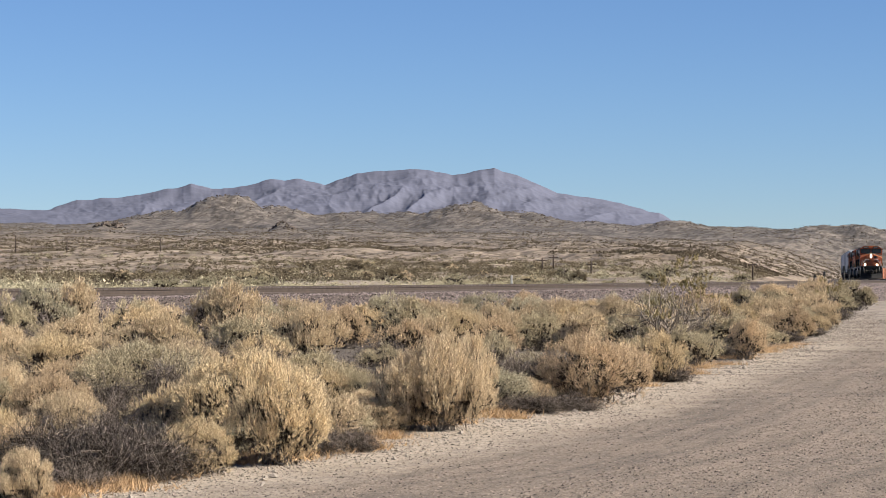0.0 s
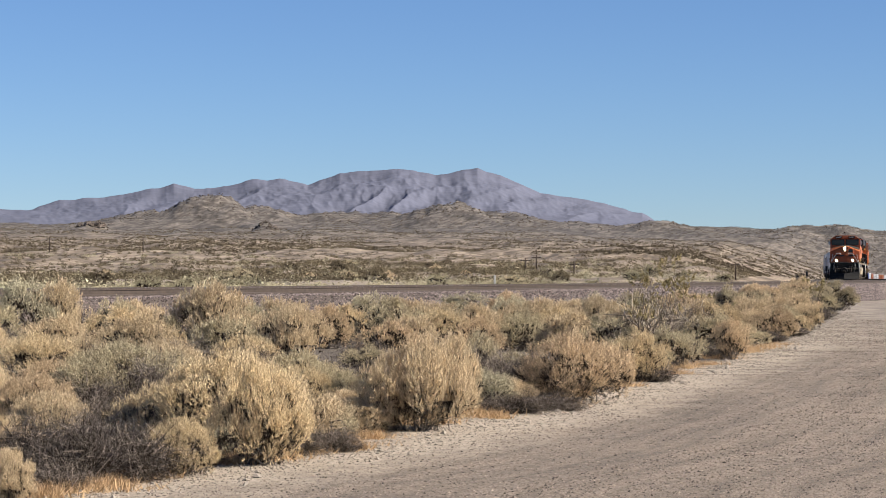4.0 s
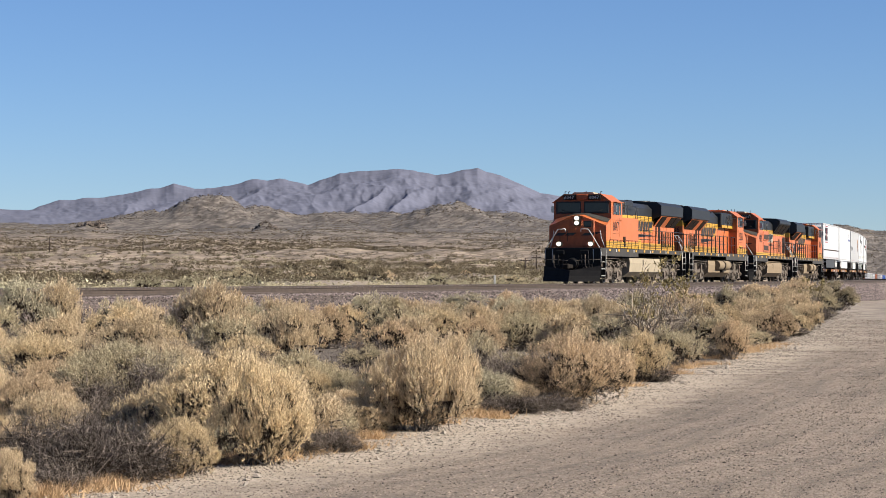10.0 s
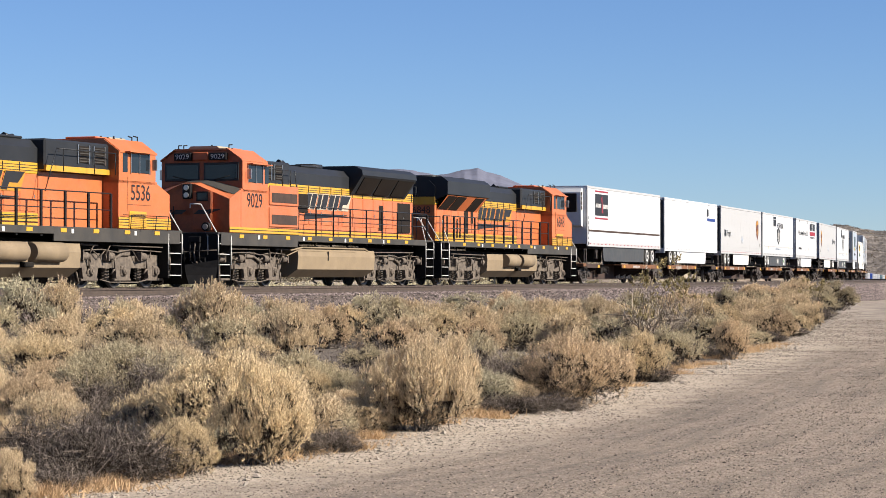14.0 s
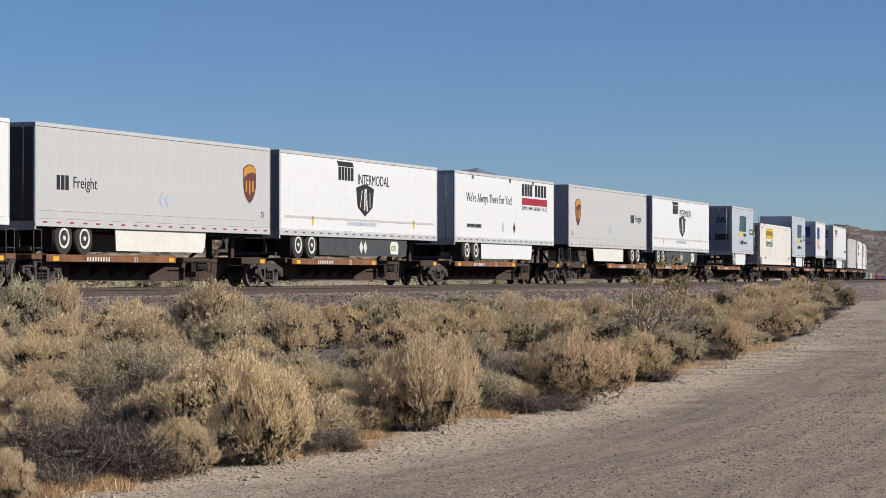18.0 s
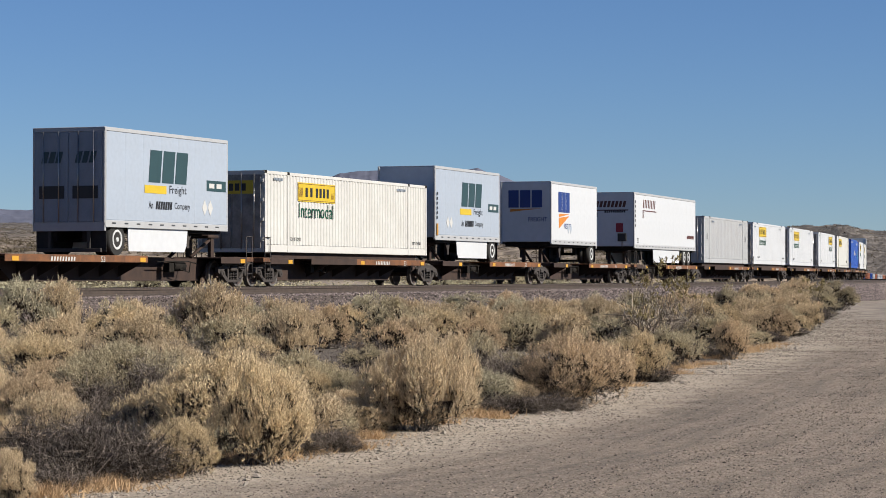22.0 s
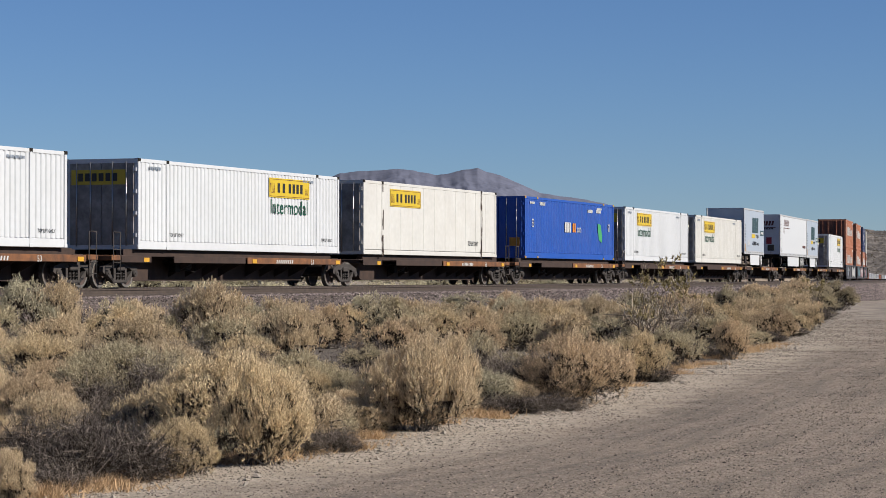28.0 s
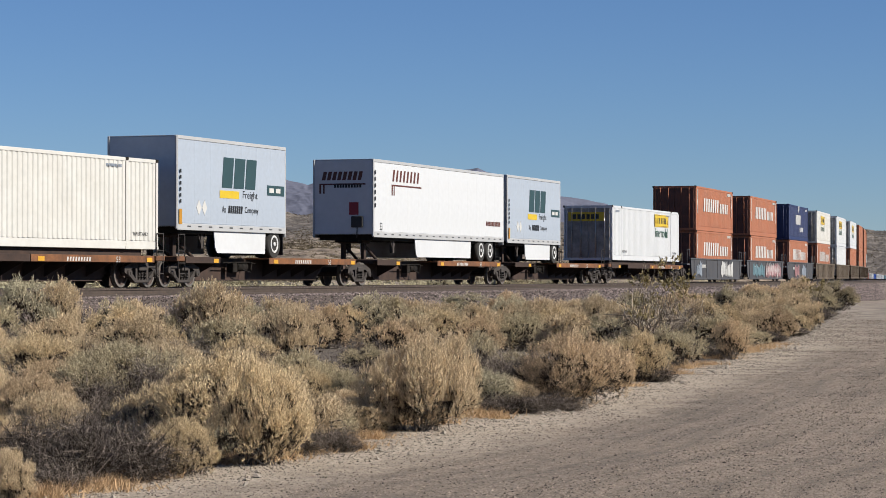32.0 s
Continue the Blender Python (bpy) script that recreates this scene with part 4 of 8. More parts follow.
# the rest of the belt between the road and the railway
kinds_near = ["straw", "sage", "golden", "dead", "russet", "sage", "straw", "dead"]
tries = 0
count = 0
while count < 120 and tries < 6000:
    tries += 1
    y = 19 + 135 * grow.random() ** 1.25
    xl = float(road_left(y))
    x = xl - 0.5 - grow.random() * 34
    if abs(x / y) > 0.205:
        continue
    off, _ = rail_offset(np.array([x]), np.array([y]))
    if off[0] < 11.5:
        continue
    half = grow.uniform(0.35, 0.75) * (1 + y / 160)
    if any((x - a) ** 2 + (y - b) ** 2 < (0.62 * (half + c)) ** 2 for a, b, c in TAKEN):
        continue
    kind = kinds_near[grow.randrange(8)]
    h = half * grow.uniform(0.75, 1.25)
    h = min(h, 1.35 if y < 70 else 1.5)
    if kind == "dead":
        dead_shrub(x, y, half * 1.2, h * 0.75)
    else:
        shrub(kind, x, y, half, h)
    TAKEN.append((x, y, half))
    count += 1

# low growth that closes the verge
for k in range(46):
    y = 21 + 60 * (k / 46) ** 1.3
    half = grow.uniform(0.32, 0.6) * (1 + y / 120)
    x = float(road_left(y)) - half * 0.8 - 0.1 - grow.random() * 0.5
    if abs(x / y) > 0.2 or any((x - a) ** 2 + (y - b) ** 2 < (0.42 * (half + c)) ** 2 for a, b, c in TAKEN):
        continue
    kind = grow.choice(["sage", "straw", "dead", "golden", "pale"])
    if kind == "dead":
        dead_shrub(x, y, half * 1.2, half * 0.6)
    else:
        shrub(kind, x, y, half, half * grow.uniform(0.7, 0.95))
    TAKEN.append((x, y, half))

# the belt beyond the tracks: single bushes near the line, then clumps as stuff
count = tries = 0
while count < 70 and tries < 5000:
    tries += 1
    s = grow.uniform(-70, 250)
    o = -9 - 60 * grow.random() ** 1.5
    x, y, _, _ = line_at(s, o)
    x, y = float(x), float(y)
    if abs(x / y) > 0.2:
        continue
    b = -o
    kind = "far_pale" if b < 28 and grow.random() < 0.75 else grow.choice(["far_olive", "far_olive", "far_sage", "far_straw"])
    half = grow.uniform(0.6, 1.25)
    shrub(kind, x, y, half, half * grow.uniform(0.75, 1.15))
    count += 1


def scrub_stuff(name, mat, n, near, far, half, seed, label, o0=36, o1=4000):
    """Low far-off scrub as one mesh of small leafy clumps."""
    g = np.random.default_rng(seed)
    az = g.uniform(-0.2, 0.2, n)
    d = near * (far / near) ** g.random(n)
    x, y = d * np.sin(az), d * np.cos(az)
    off, _ = rail_offset(x, y)
    keep = ((off < -o0) | ((d > 330) & (off < -15))) & (off > -o1) & (fbm(x / 60, y / 90, seed, 3) > -0.35)
    x, y, d = x[keep], y[keep], d[keep]
    z = ground_height(x, y)
    hw = half * g.uniform(0.6, 1.4, len(x))
    k = 12 if far > 700 else (60 if o0 >= 35 else (120 if o0 < 15 else 70))
    c = np.stack([x, y, z], 1)
    p = g.normal(0, 0.45, (len(x), k, 3))
    p[:, :, 2] = np.abs(p[:, :, 2]) * 0.75
    tri = c[:, None, None, :] + (p[:, :, None, :] + g.normal(0, {12: 0.3, 60: 0.12, 70: 0.09, 120: 0.062}[k], (len(x), k, 3, 3))) * hw[:, None, None, None]
    tri[..., 2] = np.maximum(tri[..., 2], z[:, None, None] - 0.05)
    v = tri.reshape(-1, 3)
    tagged(new(name, array_mesh(name, v, np.arange(len(v)).reshape(-1, 3), M[mat])), label, "scrub", kind="stuff")


scrub_stuff("belt_scrub", "belt_sage", 4600, 75, 330, 0.62, 55, "pale sage scrub beyond the tracks", 12, 32)
scrub_stuff("belt_scrub", "olive", 6500, 85, 420, 0.7, 56, "dark olive scrub beyond the tracks", 24, 90)
scrub_stuff("belt_scrub", "belt_sage", 900, 85, 420, 0.6, 57, "yellow-sage scrub beyond the tracks", 20, 120)
scrub_stuff("slope_scrub", "slopebush", 6500, 160, 620, 0.36, 51, "dull brown scrub on the sandy slope")
scrub_stuff("slope_scrub", "olive", 2200, 150, 420, 0.42, 52, "olive scrub on the sandy slope")
scrub_stuff("ridge_scrub", "slopebush", 75000, 520, 1950, 0.5, 53, "dark scrub scattered over the far slope")

g = np.random.default_rng(61)
cx, cy, cs = [], [], []
for a_, top, half, d in KNOLLS:
    m_ = 260 if half > 8 else 40
    cx.append(d * math.sin(a_ / 1000) + g.normal(0, half * 0.9, m_))
    cy.append(d * math.cos(a_ / 1000) + g.normal(0, half * 1.4, m_) - half * 0.8)
    cs.append(g.uniform(0.25, 0.6, m_) * np.where(g.random(m_) < 0.12, 1.7, 1) if half > 8 else g.uniform(0.6, 1.8, m_))
cx, cy, cs = np.concatenate(cx), np.concatenate(cy), np.concatenate(cs)
scatter_stones("knoll_boulders", np.stack([cx, cy, ground_height(cx, cy)], 1), cs, M["boulder"], "dark boulders on the stony knolls", "boulders", g, 0.8)


# ---------------------------------------------------------------- lettering and flat marks
def side_m(x, y, z):
    """Frame of a mark on a vehicle's side (y sets which); its X reads along the side, Y is up."""
    s = 1 if y > 0 else -1
    return Matrix(((-s, 0, 0, x), (0, 0, s, y), (0, 1, 0, z), (0, 0, 0, 1)))


def end_m(x, y, z):
    s = 1 if x > 0 else -1
    return Matrix(((0, 0, s, x), (s, 0, 0, y), (0, 1, 0, z), (0, 0, 0, 1)))


_texts = {}


def words(body):
    """Mesh of a line of lettering, one unit wide and one unit high, centred."""
    if body not in _texts:
        cu = bpy.data.curves.new("lettering", "FONT")
        cu.body, cu.extrude, cu.resolution_u = body, 0.002, 3
        ob = new("lettering_tmp", cu)
        bpy.context.view_layer.update()
        me = bpy.data.meshes.new_from_object(ob.evaluated_get(bpy.context.evaluated_depsgraph_get()))
        co = np.empty(len(me.vertices) * 3)
        me.vertices.foreach_get("co", co)
        co = co.reshape(-1, 3)
        lo, hi = co.min(0), co.max(0)
        polys = [tuple(p.vertices) for p in me.polygons]
        bpy.data.objects.remove(ob)
        bpy.data.meshes.remove(me)
        _texts[body] = ((co - (lo + hi) / 2) / np.maximum(hi - lo, 1e-6), polys)
    return _texts[body]


for body in ("6047", "5536", "9029", "6848", "53", "Intermodal", "INTERMODAL", "We're Always There For You!", "SUPPLY CHAIN - GROUND - LTL - TL", "Freight", "FREIGHT",
             "TOP LIFT ONLY", "An", "Company", "eco", ".com"):
    words(body)


def letter(parent, body, w, h, mat, m, name="lettering", label=""):
    co, polys = words(body)
    g = Geo().add([(x * w, y * h, 0.003 + z * 0.004) for x, y, z in co], polys)
    return part(name, g, mat, parent, label, m)


def flat(*polys, t=0.006):
    """Plain marks: outlines in the mark's own X and Y, a few millimetres thick."""
    g = Geo()
    if len(polys) > 1:
        g.pieces = [flat(p, t=t) for p in polys]
    for p in polys:
        n = len(p)
        g.add([(x, y, 0) for x, y in p] + [(x, y, t) for x, y in p],
              [tuple(reversed(range(n))), tuple(range(n, 2 * n))] + [(i, (i + 1) % n, n + (i + 1) % n, n + i) for i in range(n)])
    return g


def bar(x0, x1, y0, y1, lean=0.0):
    return [(x0, y0), (x1, y0), (x1 + lean, y1), (x0 + lean, y1)]


def bars(n, w, h, gap=0.25, lean=0.0):
    """A row of n plain bars in place of characters, centred."""
    p = w / n
    return [bar(-w / 2 + i * p, -w / 2 + (i + 1 - gap) * p, -h / 2, h / 2, lean) for i in range(n)]


def ring(n=20, rx=1.0, ry=1.0, a0=0.0):
    return [(rx * math.cos(a0 + 2 * math.pi * i / n), ry * math.sin(a0 + 2 * math.pi * i / n)) for i in range(n)]


# ---------------------------------------------------------------- running gear
def wheelset_mesh(r, face, n=24):
    """Axle and two dished wheels turned as one body; tread and rim faces are worn bright."""
    half = [(0.0, 0.085, 0), (0.66, 0.085, 0), (0.665, r + 0.03, 0), (0.70, r + 0.03, 0), (0.705, r, 1), (0.81, r, 1), (0.8105, r * 0.84, 0), (0.775, r * 0.72, 0), (0.775, r * 0.45, 0),
            (0.83, r * 0.28, 0), (0.83, 0.085, 0), (1.0, 0.085, 0), (1.0, 0.01, 0)]
    prof = [(-y, rr, half[i - 1][2] if i else 0) for i, (y, rr, _) in reversed(list(enumerate(half)))] + half[1:]
    v = [(rr * math.cos(2 * math.pi * k / n), y, rr * math.sin(2 * math.pi * k / n)) for y, rr, _ in prof for k in range(n)]
    f, mi = [], []
    for i in range(len(prof) - 1):
        for k in range(n):
            f.append((i * n + k, i * n + (k + 1) % n, (i + 1) * n + (k + 1) % n, (i + 1) * n + k))
            mi.append(prof[i][2])
    me = Geo().add(v, f).mesh("wheelset", M[face])
    me.materials.append(M["tread"])
    me.polygons.foreach_set("material_index", np.array(mi, np.int32))
    return me


LOCO_WHEEL = wheelset_mesh(0.533, "wheel")
CAR_WHEEL = wheelset_mesh(0.452, "wheel_rust")


def spring_geo(r, h, turns=5):
    g = Geo()
    pts = [(r * math.cos(i * 0.9), r * math.sin(i * 0.9), h * i / (turns * 7)) for i in range(turns * 7 + 1)]
    return g.tube(pts, 0.018, 4)


SPRING = spring_geo(0.12, 0.36, 4).mesh("spring", M["truck"])
CAR_SPRING = Geo()
for dx in (-0.2, 0, 0.2):
    CAR_SPRING.add(*(lambda q: ([(x + dx, y, z) for x, y, z in q.v], q.f))(spring_geo(0.075, 0.26, 3)))
CAR_SPRING = CAR_SPRING.mesh("spring", M["wagon_truck"])


def loco_frame_geo():
    """Side frames, pedestals, journal boxes, brake cylinders and rigging of a three-axle truck."""
    g = Geo()
    for s in (-1, 1):
        lo = lambda a, b: (min(s * a, s * b), max(s * a, s * b))
        y0, y1 = lo(1.0, 1.12)
        g.prism_y([(-2.8, 0.9), (-2.66, 0.62), (2.66, 0.62), (2.8, 0.9), (2.72, 1.02), (1.5, 1.08), (0.6, 1.0), (-0.6, 1.0), (-1.5, 1.08), (-2.72, 1.02)], y0, y1)
        for ax in (-2.08, 0, 2.08):
            g.prism_y([(ax - 0.5, 0.66), (ax + 0.5, 0.66), (ax + 0.42, 0.28), (ax - 0.42, 0.28)], *lo(1.0, 1.13))
            g.box(ax - 0.52, ax + 0.52, *lo(1.02, 1.12), 0.22, 0.29, 0.012)
            g.box(ax - 0.17, ax + 0.17, *lo(1.1, 1.17), 0.36, 0.7, 0.03)
            g.cyl((ax, s * 1.12, 0.53), (ax, s * 1.25, 0.53), 0.14, 0.12, n=14)
            g.cyl((ax, s * 1.25, 0.53), (ax, s * 1.27, 0.53), 0.07, n=8)
        for bx in (-2.62, -1.04, 1.04, 2.62):                     # brake cylinders
            g.cyl((bx - 0.2, s * 1.22, 0.99), (bx + 0.17, s * 1.22, 0.99), 0.125, n=12)
            g.cyl((bx + 0.17, s * 1.22, 0.99), (bx + 0.34, s * 1.22, 0.97), 0.035, n=6)
            g.box(bx - 0.26, bx - 0.2, *lo(1.1, 1.36), 0.84, 1.14, 0.01)
            g.tube([(bx + 0.34, s * 1.22, 0.98), (bx + 0.38, s * 1.2, 0.6), (bx + 0.3, s * 1.1, 0.42)], 0.03)
        g.tube([(-2.75, s * 1.26, 1.16), (-1.6, s * 1.26, 1.2), (-0.6, s * 1.26, 1.12), (0.2, s * 1.26, 1.2), (1.4, s * 1.26, 1.18), (2.75, s * 1.26, 1.14)], 0.02)
        g.tube([(-2.2, s * 1.2, 1.25), (-1.7, s * 1.24, 0.95), (-1.3, s * 1.24, 1.2)], 0.018)
        g.tube([(0.4, s * 1.2, 1.25), (0.75, s * 1.26, 0.85), (1.5, s * 1.26, 0.95), (1.7, s * 1.2, 1.25)], 0.018)
        g.tube([(-1.55, s * 1.17, 0.26), (-0.9, s * 1.17, 0.17), (0.9, s * 1.17, 0.17), (1.55, s * 1.17, 0.26)], 0.022)
        g.box(-0.36, 0.36, *lo(1.12, 1.2), 1.0, 1.24, 0.03)      # damper bracket
        g.tube([(-0.9, s * 1.18, 0.84), (-0.2, s * 1.18, 1.06)], 0.05, 8)
        for ex in (-2.78, 2.66):
            g.tube([(ex, s * 1.05, 0.5), (ex + 0.05, s * 1.1, 0.16), (ex + 0.14, s * 0.9, 0.09)], 0.03)
    for ex in (-2.85, 2.7):
        g.box(ex, ex + 0.15, -1.0, 1.0, 0.7, 0.95, 0.02)
    return g.box(-0.4, 0.4, -1.0, 1.0, 0.7, 1.2, 0.05)


LOCO_FRAME = loco_frame_geo().mesh("truck_frame", M["truck"])


def loco_truck(parent, x):
    tr = part("truck", LOCO_FRAME, None, parent, "dusty cast-steel three-axle truck", pose(x, 0, 0))
    for ax in (-2.08, 0, 2.08):
        part("wheelset", LOCO_WHEEL, None, tr, "worn steel wheels", pose(ax, 0, 0.533))
    for ax in (-1.04, 1.04):
        for s in (-1, 1):
            part("spring", SPRING, None, tr, at=pose(ax, s * 1.06, 0.27))


def car_frame_geo():
    """Three-piece freight truck: open cast side frames with spring windows, and a bolster."""
    g = Geo()
    for s in (-1, 1):
        y0, y1 = (0.95, 1.08) if s > 0 else (-1.08, -0.95)
        g.prism_y([(-1.14, 0.5), (-0.98, 0.42), (-0.62, 0.62), (0.62, 0.62), (0.98, 0.42), (1.14, 0.5), (1.12, 0.66), (0.55, 0.83), (-0.55, 0.83), (-1.12, 0.66)], y0, y1)
        for q in (-1, 1):
            g.prism_y([(q * 0.3, 0.64), (q * 0.42, 0.64), (q * 0.42, 0.24), (q * 0.3, 0.24)][::q], y0, y1)
            g.prism_y([(q * 0.78, 0.56), (q * 0.86, 0.42), (q * 0.46, 0.17), (q * 0.4, 0.28)][::q], y0, y1)
            g.cyl((q * 0.89, s * 1.0, 0.457), (q * 0.89, s * 1.17, 0.457), 0.125, 0.11, n=12)
            g.cyl((q * 0.89, s * 1.17, 0.457), (q * 0.89, s * 1.185, 0.457), 0.05, n=6)
        g.box(-0.48, 0.48, y0, y1, 0.15, 0.25, 0.02)
        g.box(-0.24, 0.24, min(s * 0.9, s * 1.14), max(s * 0.9, s * 1.14), 0.54, 0.72, 0.03)
        g.tube([(-0.7, s * 0.88, 0.34), (0.7, s * 0.88, 0.34)], 0.03)
    return g.box(-0.22, 0.22, -1.0, 1.0, 0.5, 0.78, 0.03)


CAR_FRAME = car_frame_geo().mesh("truck_frame", M["wagon_truck"])


def car_truck(parent, x):
    tr = part("truck", CAR_FRAME, None, parent, "rusty two-axle freight truck", pose(x, 0, 0))
    for ax in (-0.89, 0.89):
        part("wheelset", CAR_WHEEL, None, tr, "rusty-faced steel wheels", pose(ax, 0, 0.457))
    for s in (-1, 1):
        part("spring", CAR_SPRING, None, tr, at=pose(0, s * 1.03, 0.25))


def coupler_geo(x, s):
    return Geo().box(min(x, x - s * 0.9), max(x, x - s * 0.9), -0.1, 0.1, 0.78, 0.98, 0.02).box(min(x - s * 0.05, x + s * 0.22), max(x - s * 0.05, x + s * 0.22), -0.17, 0.17, 0.74, 1.02, 0.05)


# ---------------------------------------------------------------- locomotives
def locomotive(number, kind, label, lit=False):
    """Six-axle road locomotive, front at +x. kind: "g" or "e", two body styles."""
    L = 22.3 if kind == "g" else 22.6
    H = L / 2
    X = lambda d: H - d
    body = "orange" if kind == "g" else "red_orange"
    ob = thing("locomotive", label, "locomotive", "locomotives of the train")
    P = lambda name, g, mat, lab="": part(name, g, mat, ob, lab)
    zs, zd = 1.42, 1.86
    hs, cr = (9.6, 5.75) if kind == "g" else (8.0, 5.3)      # start of the narrow hood, back of the cab
    # frame and deck
    P("underframe", Geo().box(-H + 0.9, H - 1.5, -0.75, 0.75, 1.05, 1.5, 0.03), "under")
    P("deck", Geo().box(-H + 0.55, H - 1.4, -1.5, 1.5, zd - 0.07, zd, 0.01), "darkgrey")
    for s in (-1, 1):
        P("side_sill", Geo().box(X(hs), H - 1.6, s * 1.5 - 0.03, s * 1.5 + 0.03, zs, zd - 0.004, 0.01), "darkgrey", "dark grey side sill")
        P("side_sill", Geo().box(-H + 1.6, X(hs), s * 1.5 - 0.03, s * 1.5 + 0.03, 1.63, zd - 0.004, 0.01), "darkgrey", "dark grey side sill")
        for i in range(9):
            x = X(3.2 + i * 1.95)
            P("reflector", Geo().box(x - 0.17, x + 0.17, s * 1.535 - 0.006, s * 1.535 + 0.006, 1.69, 1.81), "reflector", "yellow reflective patch")
            if i % 2:
                P("placard", Geo().box(x + 0.45, x + 0.6, s * 1.535 - 0.006, s * 1.535 + 0.006, 1.66, 1.8), "numberwhite")
        g = Geo().tube([(X(6.6), s * 1.3, 1.33), (X(10), s * 1.33, 1.36), (X(14.6), s * 1.3, 1.32)], 0.03)
        g.tube([(X(2.5), s * 1.35, 1.3), (X(5.8), s * 1.35, 1.33)], 0.022).tube([(X(15.5), s * 1.35, 1.3), (X(20), s * 1.35, 1.33)], 0.022)
        for q in (5.9, 6.9, 14.8, 15.6, 19.6):
            g.tube([(X(q), s * 1.35, 1.35), (X(q + 0.2), s * 1.3, 1.05), (X(q + 0.05), s * 1.25, 0.8)], 0.02)
        P("air_pipe", g, "truck", "dusty brake pipes")
    loco_truck(ob, X(4.7))
    loco_truck(ob, X(18.1))
    # fuel tank
    t0, t1 = (7.9, 15.4) if kind == "g" else (8.2, 15.6)
    prof = [(-1.42, 1.36), (1.42, 1.36), (1.46, 1.1), (1.42, 0.62), (1.0, 0.33), (-1.0, 0.33), (-1.42, 0.62), (-1.46, 1.1)]
    tmat = "tank" if lit else "tank2"
    tank = P("fuel_tank", Geo().prism_x(prof, X(t1), X(t0)), tmat, "dusty tan fuel tank")
    part("filler", Geo().box(X(11.0), X(10.92), 1.455, 1.475, 0.95, 1.3).box(X(11.0), X(10.92), -1.475, -1.455, 0.95, 1.3), "under", tank)
    if kind == "g":
        for q in (10.0, 12.2):
            part("air_tank", Geo().cyl((X(q + 0.9), -1.47, 1.08), (X(q - 0.9), -1.47, 1.08), 0.3, n=16), tmat, tank, "cylindrical tan air tank")
        part("bell_bracket", Geo().box(X(11.35), X(10.85), -1.62, -1.4, 0.62, 0.78, 0.03), "under", tank)
    else:
        part("pipe_run", Geo().tube([(X(t0 - 0.6), 1.4, 1.3), (X(t0 + 0.4), 1.44, 1.42), (X(t1 - 1.0), 1.44, 1.42), (X(t1), 1.35, 1.2)], 0.035)
             .tube([(X(t0 - 0.9), 1.38, 1.1), (X(t0), 1.42, 1.3), (X(t1 - 2), 1.42, 1.3)], 0.025), tmat, tank)
    # pilots, couplers, steps
    for e in (-1, 1):
        xe = e * (H - (1.4 if e > 0 else 0.55))
        P("coupler", coupler_geo(e * (H - 0.12), e).box(min(xe, e * (H - 0.9)), max(xe, e * (H - 0.9)), -0.1, 0.1, 0.78, 0.98), "under")
        P("end_plate", Geo().box(min(xe, xe - e * 0.06), max(xe, xe - e * 0.06), -1.05, 1.05, 1.0, zd - 0.01, 0.01), "pilot")
        if e > 0:
            g = Geo()                                             # curved V plow
            rows = [(0.0, 0.92), (0.03, 0.66), (0.12, 0.4), (0.3, 0.1)]
            ys = (-1.52, -1.1, -0.55, 0.0, 0.55, 1.1, 1.52)
            m_ = len(ys)
            v = [(xe + 0.1 + dx + 0.5 * (1 - abs(y) / 1.52) + k, y, z - (0.24 * (1 - abs(y) / 1.52) if r_ == 0 else 0)) for k in (0.0, -0.05) for r_, (dx, z) in enumerate(rows) for y in ys]
            g.add(v, [(r * m_ + q, r * m_ + q + 1, (r + 1) * m_ + q + 1, (r + 1) * m_ + q) for r in range(3) for q in range(m_ - 1)]
                  + [(4 * m_ + r * m_ + q, 4 * m_ + (r + 1) * m_ + q, 4 * m_ + (r + 1) * m_ + q + 1, 4 * m_ + r * m_ + q + 1) for r in range(3) for q in range(m_ - 1)])
            P("snow_plow", g, "pilot", "black steel snow plow")
            P("pilot_beam", Geo().box(xe - 0.5, xe + 0.06, -1.05, 1.05, 0.4, 1.0, 0.02), "pilot")
            P("draft_gear_cover", Geo().cyl((xe + 0.02, 0.0, 1.02), (xe + 0.3, 0.0, 1.0), 0.34, 0.26, n=14), "pilot")
            P("uncoupling_lever", Geo().tube([(xe + 0.1, -1.5, 1.25), (xe + 0.16, -0.6, 1.22), (xe + 0.3, 0.0, 1.16), (xe + 0.16, 0.6, 1.22), (xe + 0.1, 1.5, 1.25)], 0.018), "truck", "dusty uncoupling lever")
            for y in (-1.0, -0.74, 0.5, 0.68, 0.86):
                P("multiple_unit_hose", Geo().tube([(xe + 0.08, y, 1.5), (xe + 0.2, y + 0.02, 1.2), (xe + 0.24, y + 0.06, 0.9), (xe + 0.16, y + 0.14, 0.78)], 0.028), "truck" if y in (-1.0, 0.68) else "pilot", "dusty rubber hose")
            for y in (-0.9, 0.42):
                P("hose_box", Geo().box(xe, xe + 0.1, y, y + 0.45, 1.52, 1.72, 0.02), "pilot")
        g = Geo().tube([(xe + e * 0.08, -0.5, 1.2), (xe + e * 0.2, -0.52, 0.75), (xe + e * 0.16, -0.3, 0.62)], 0.025)
        g.tube([(xe + e * 0.08, 0.5, 1.2), (xe + e * 0.2, 0.54, 0.72), (xe + e * 0.16, 0.3, 0.6)], 0.025)
        P("hose", g, "under")
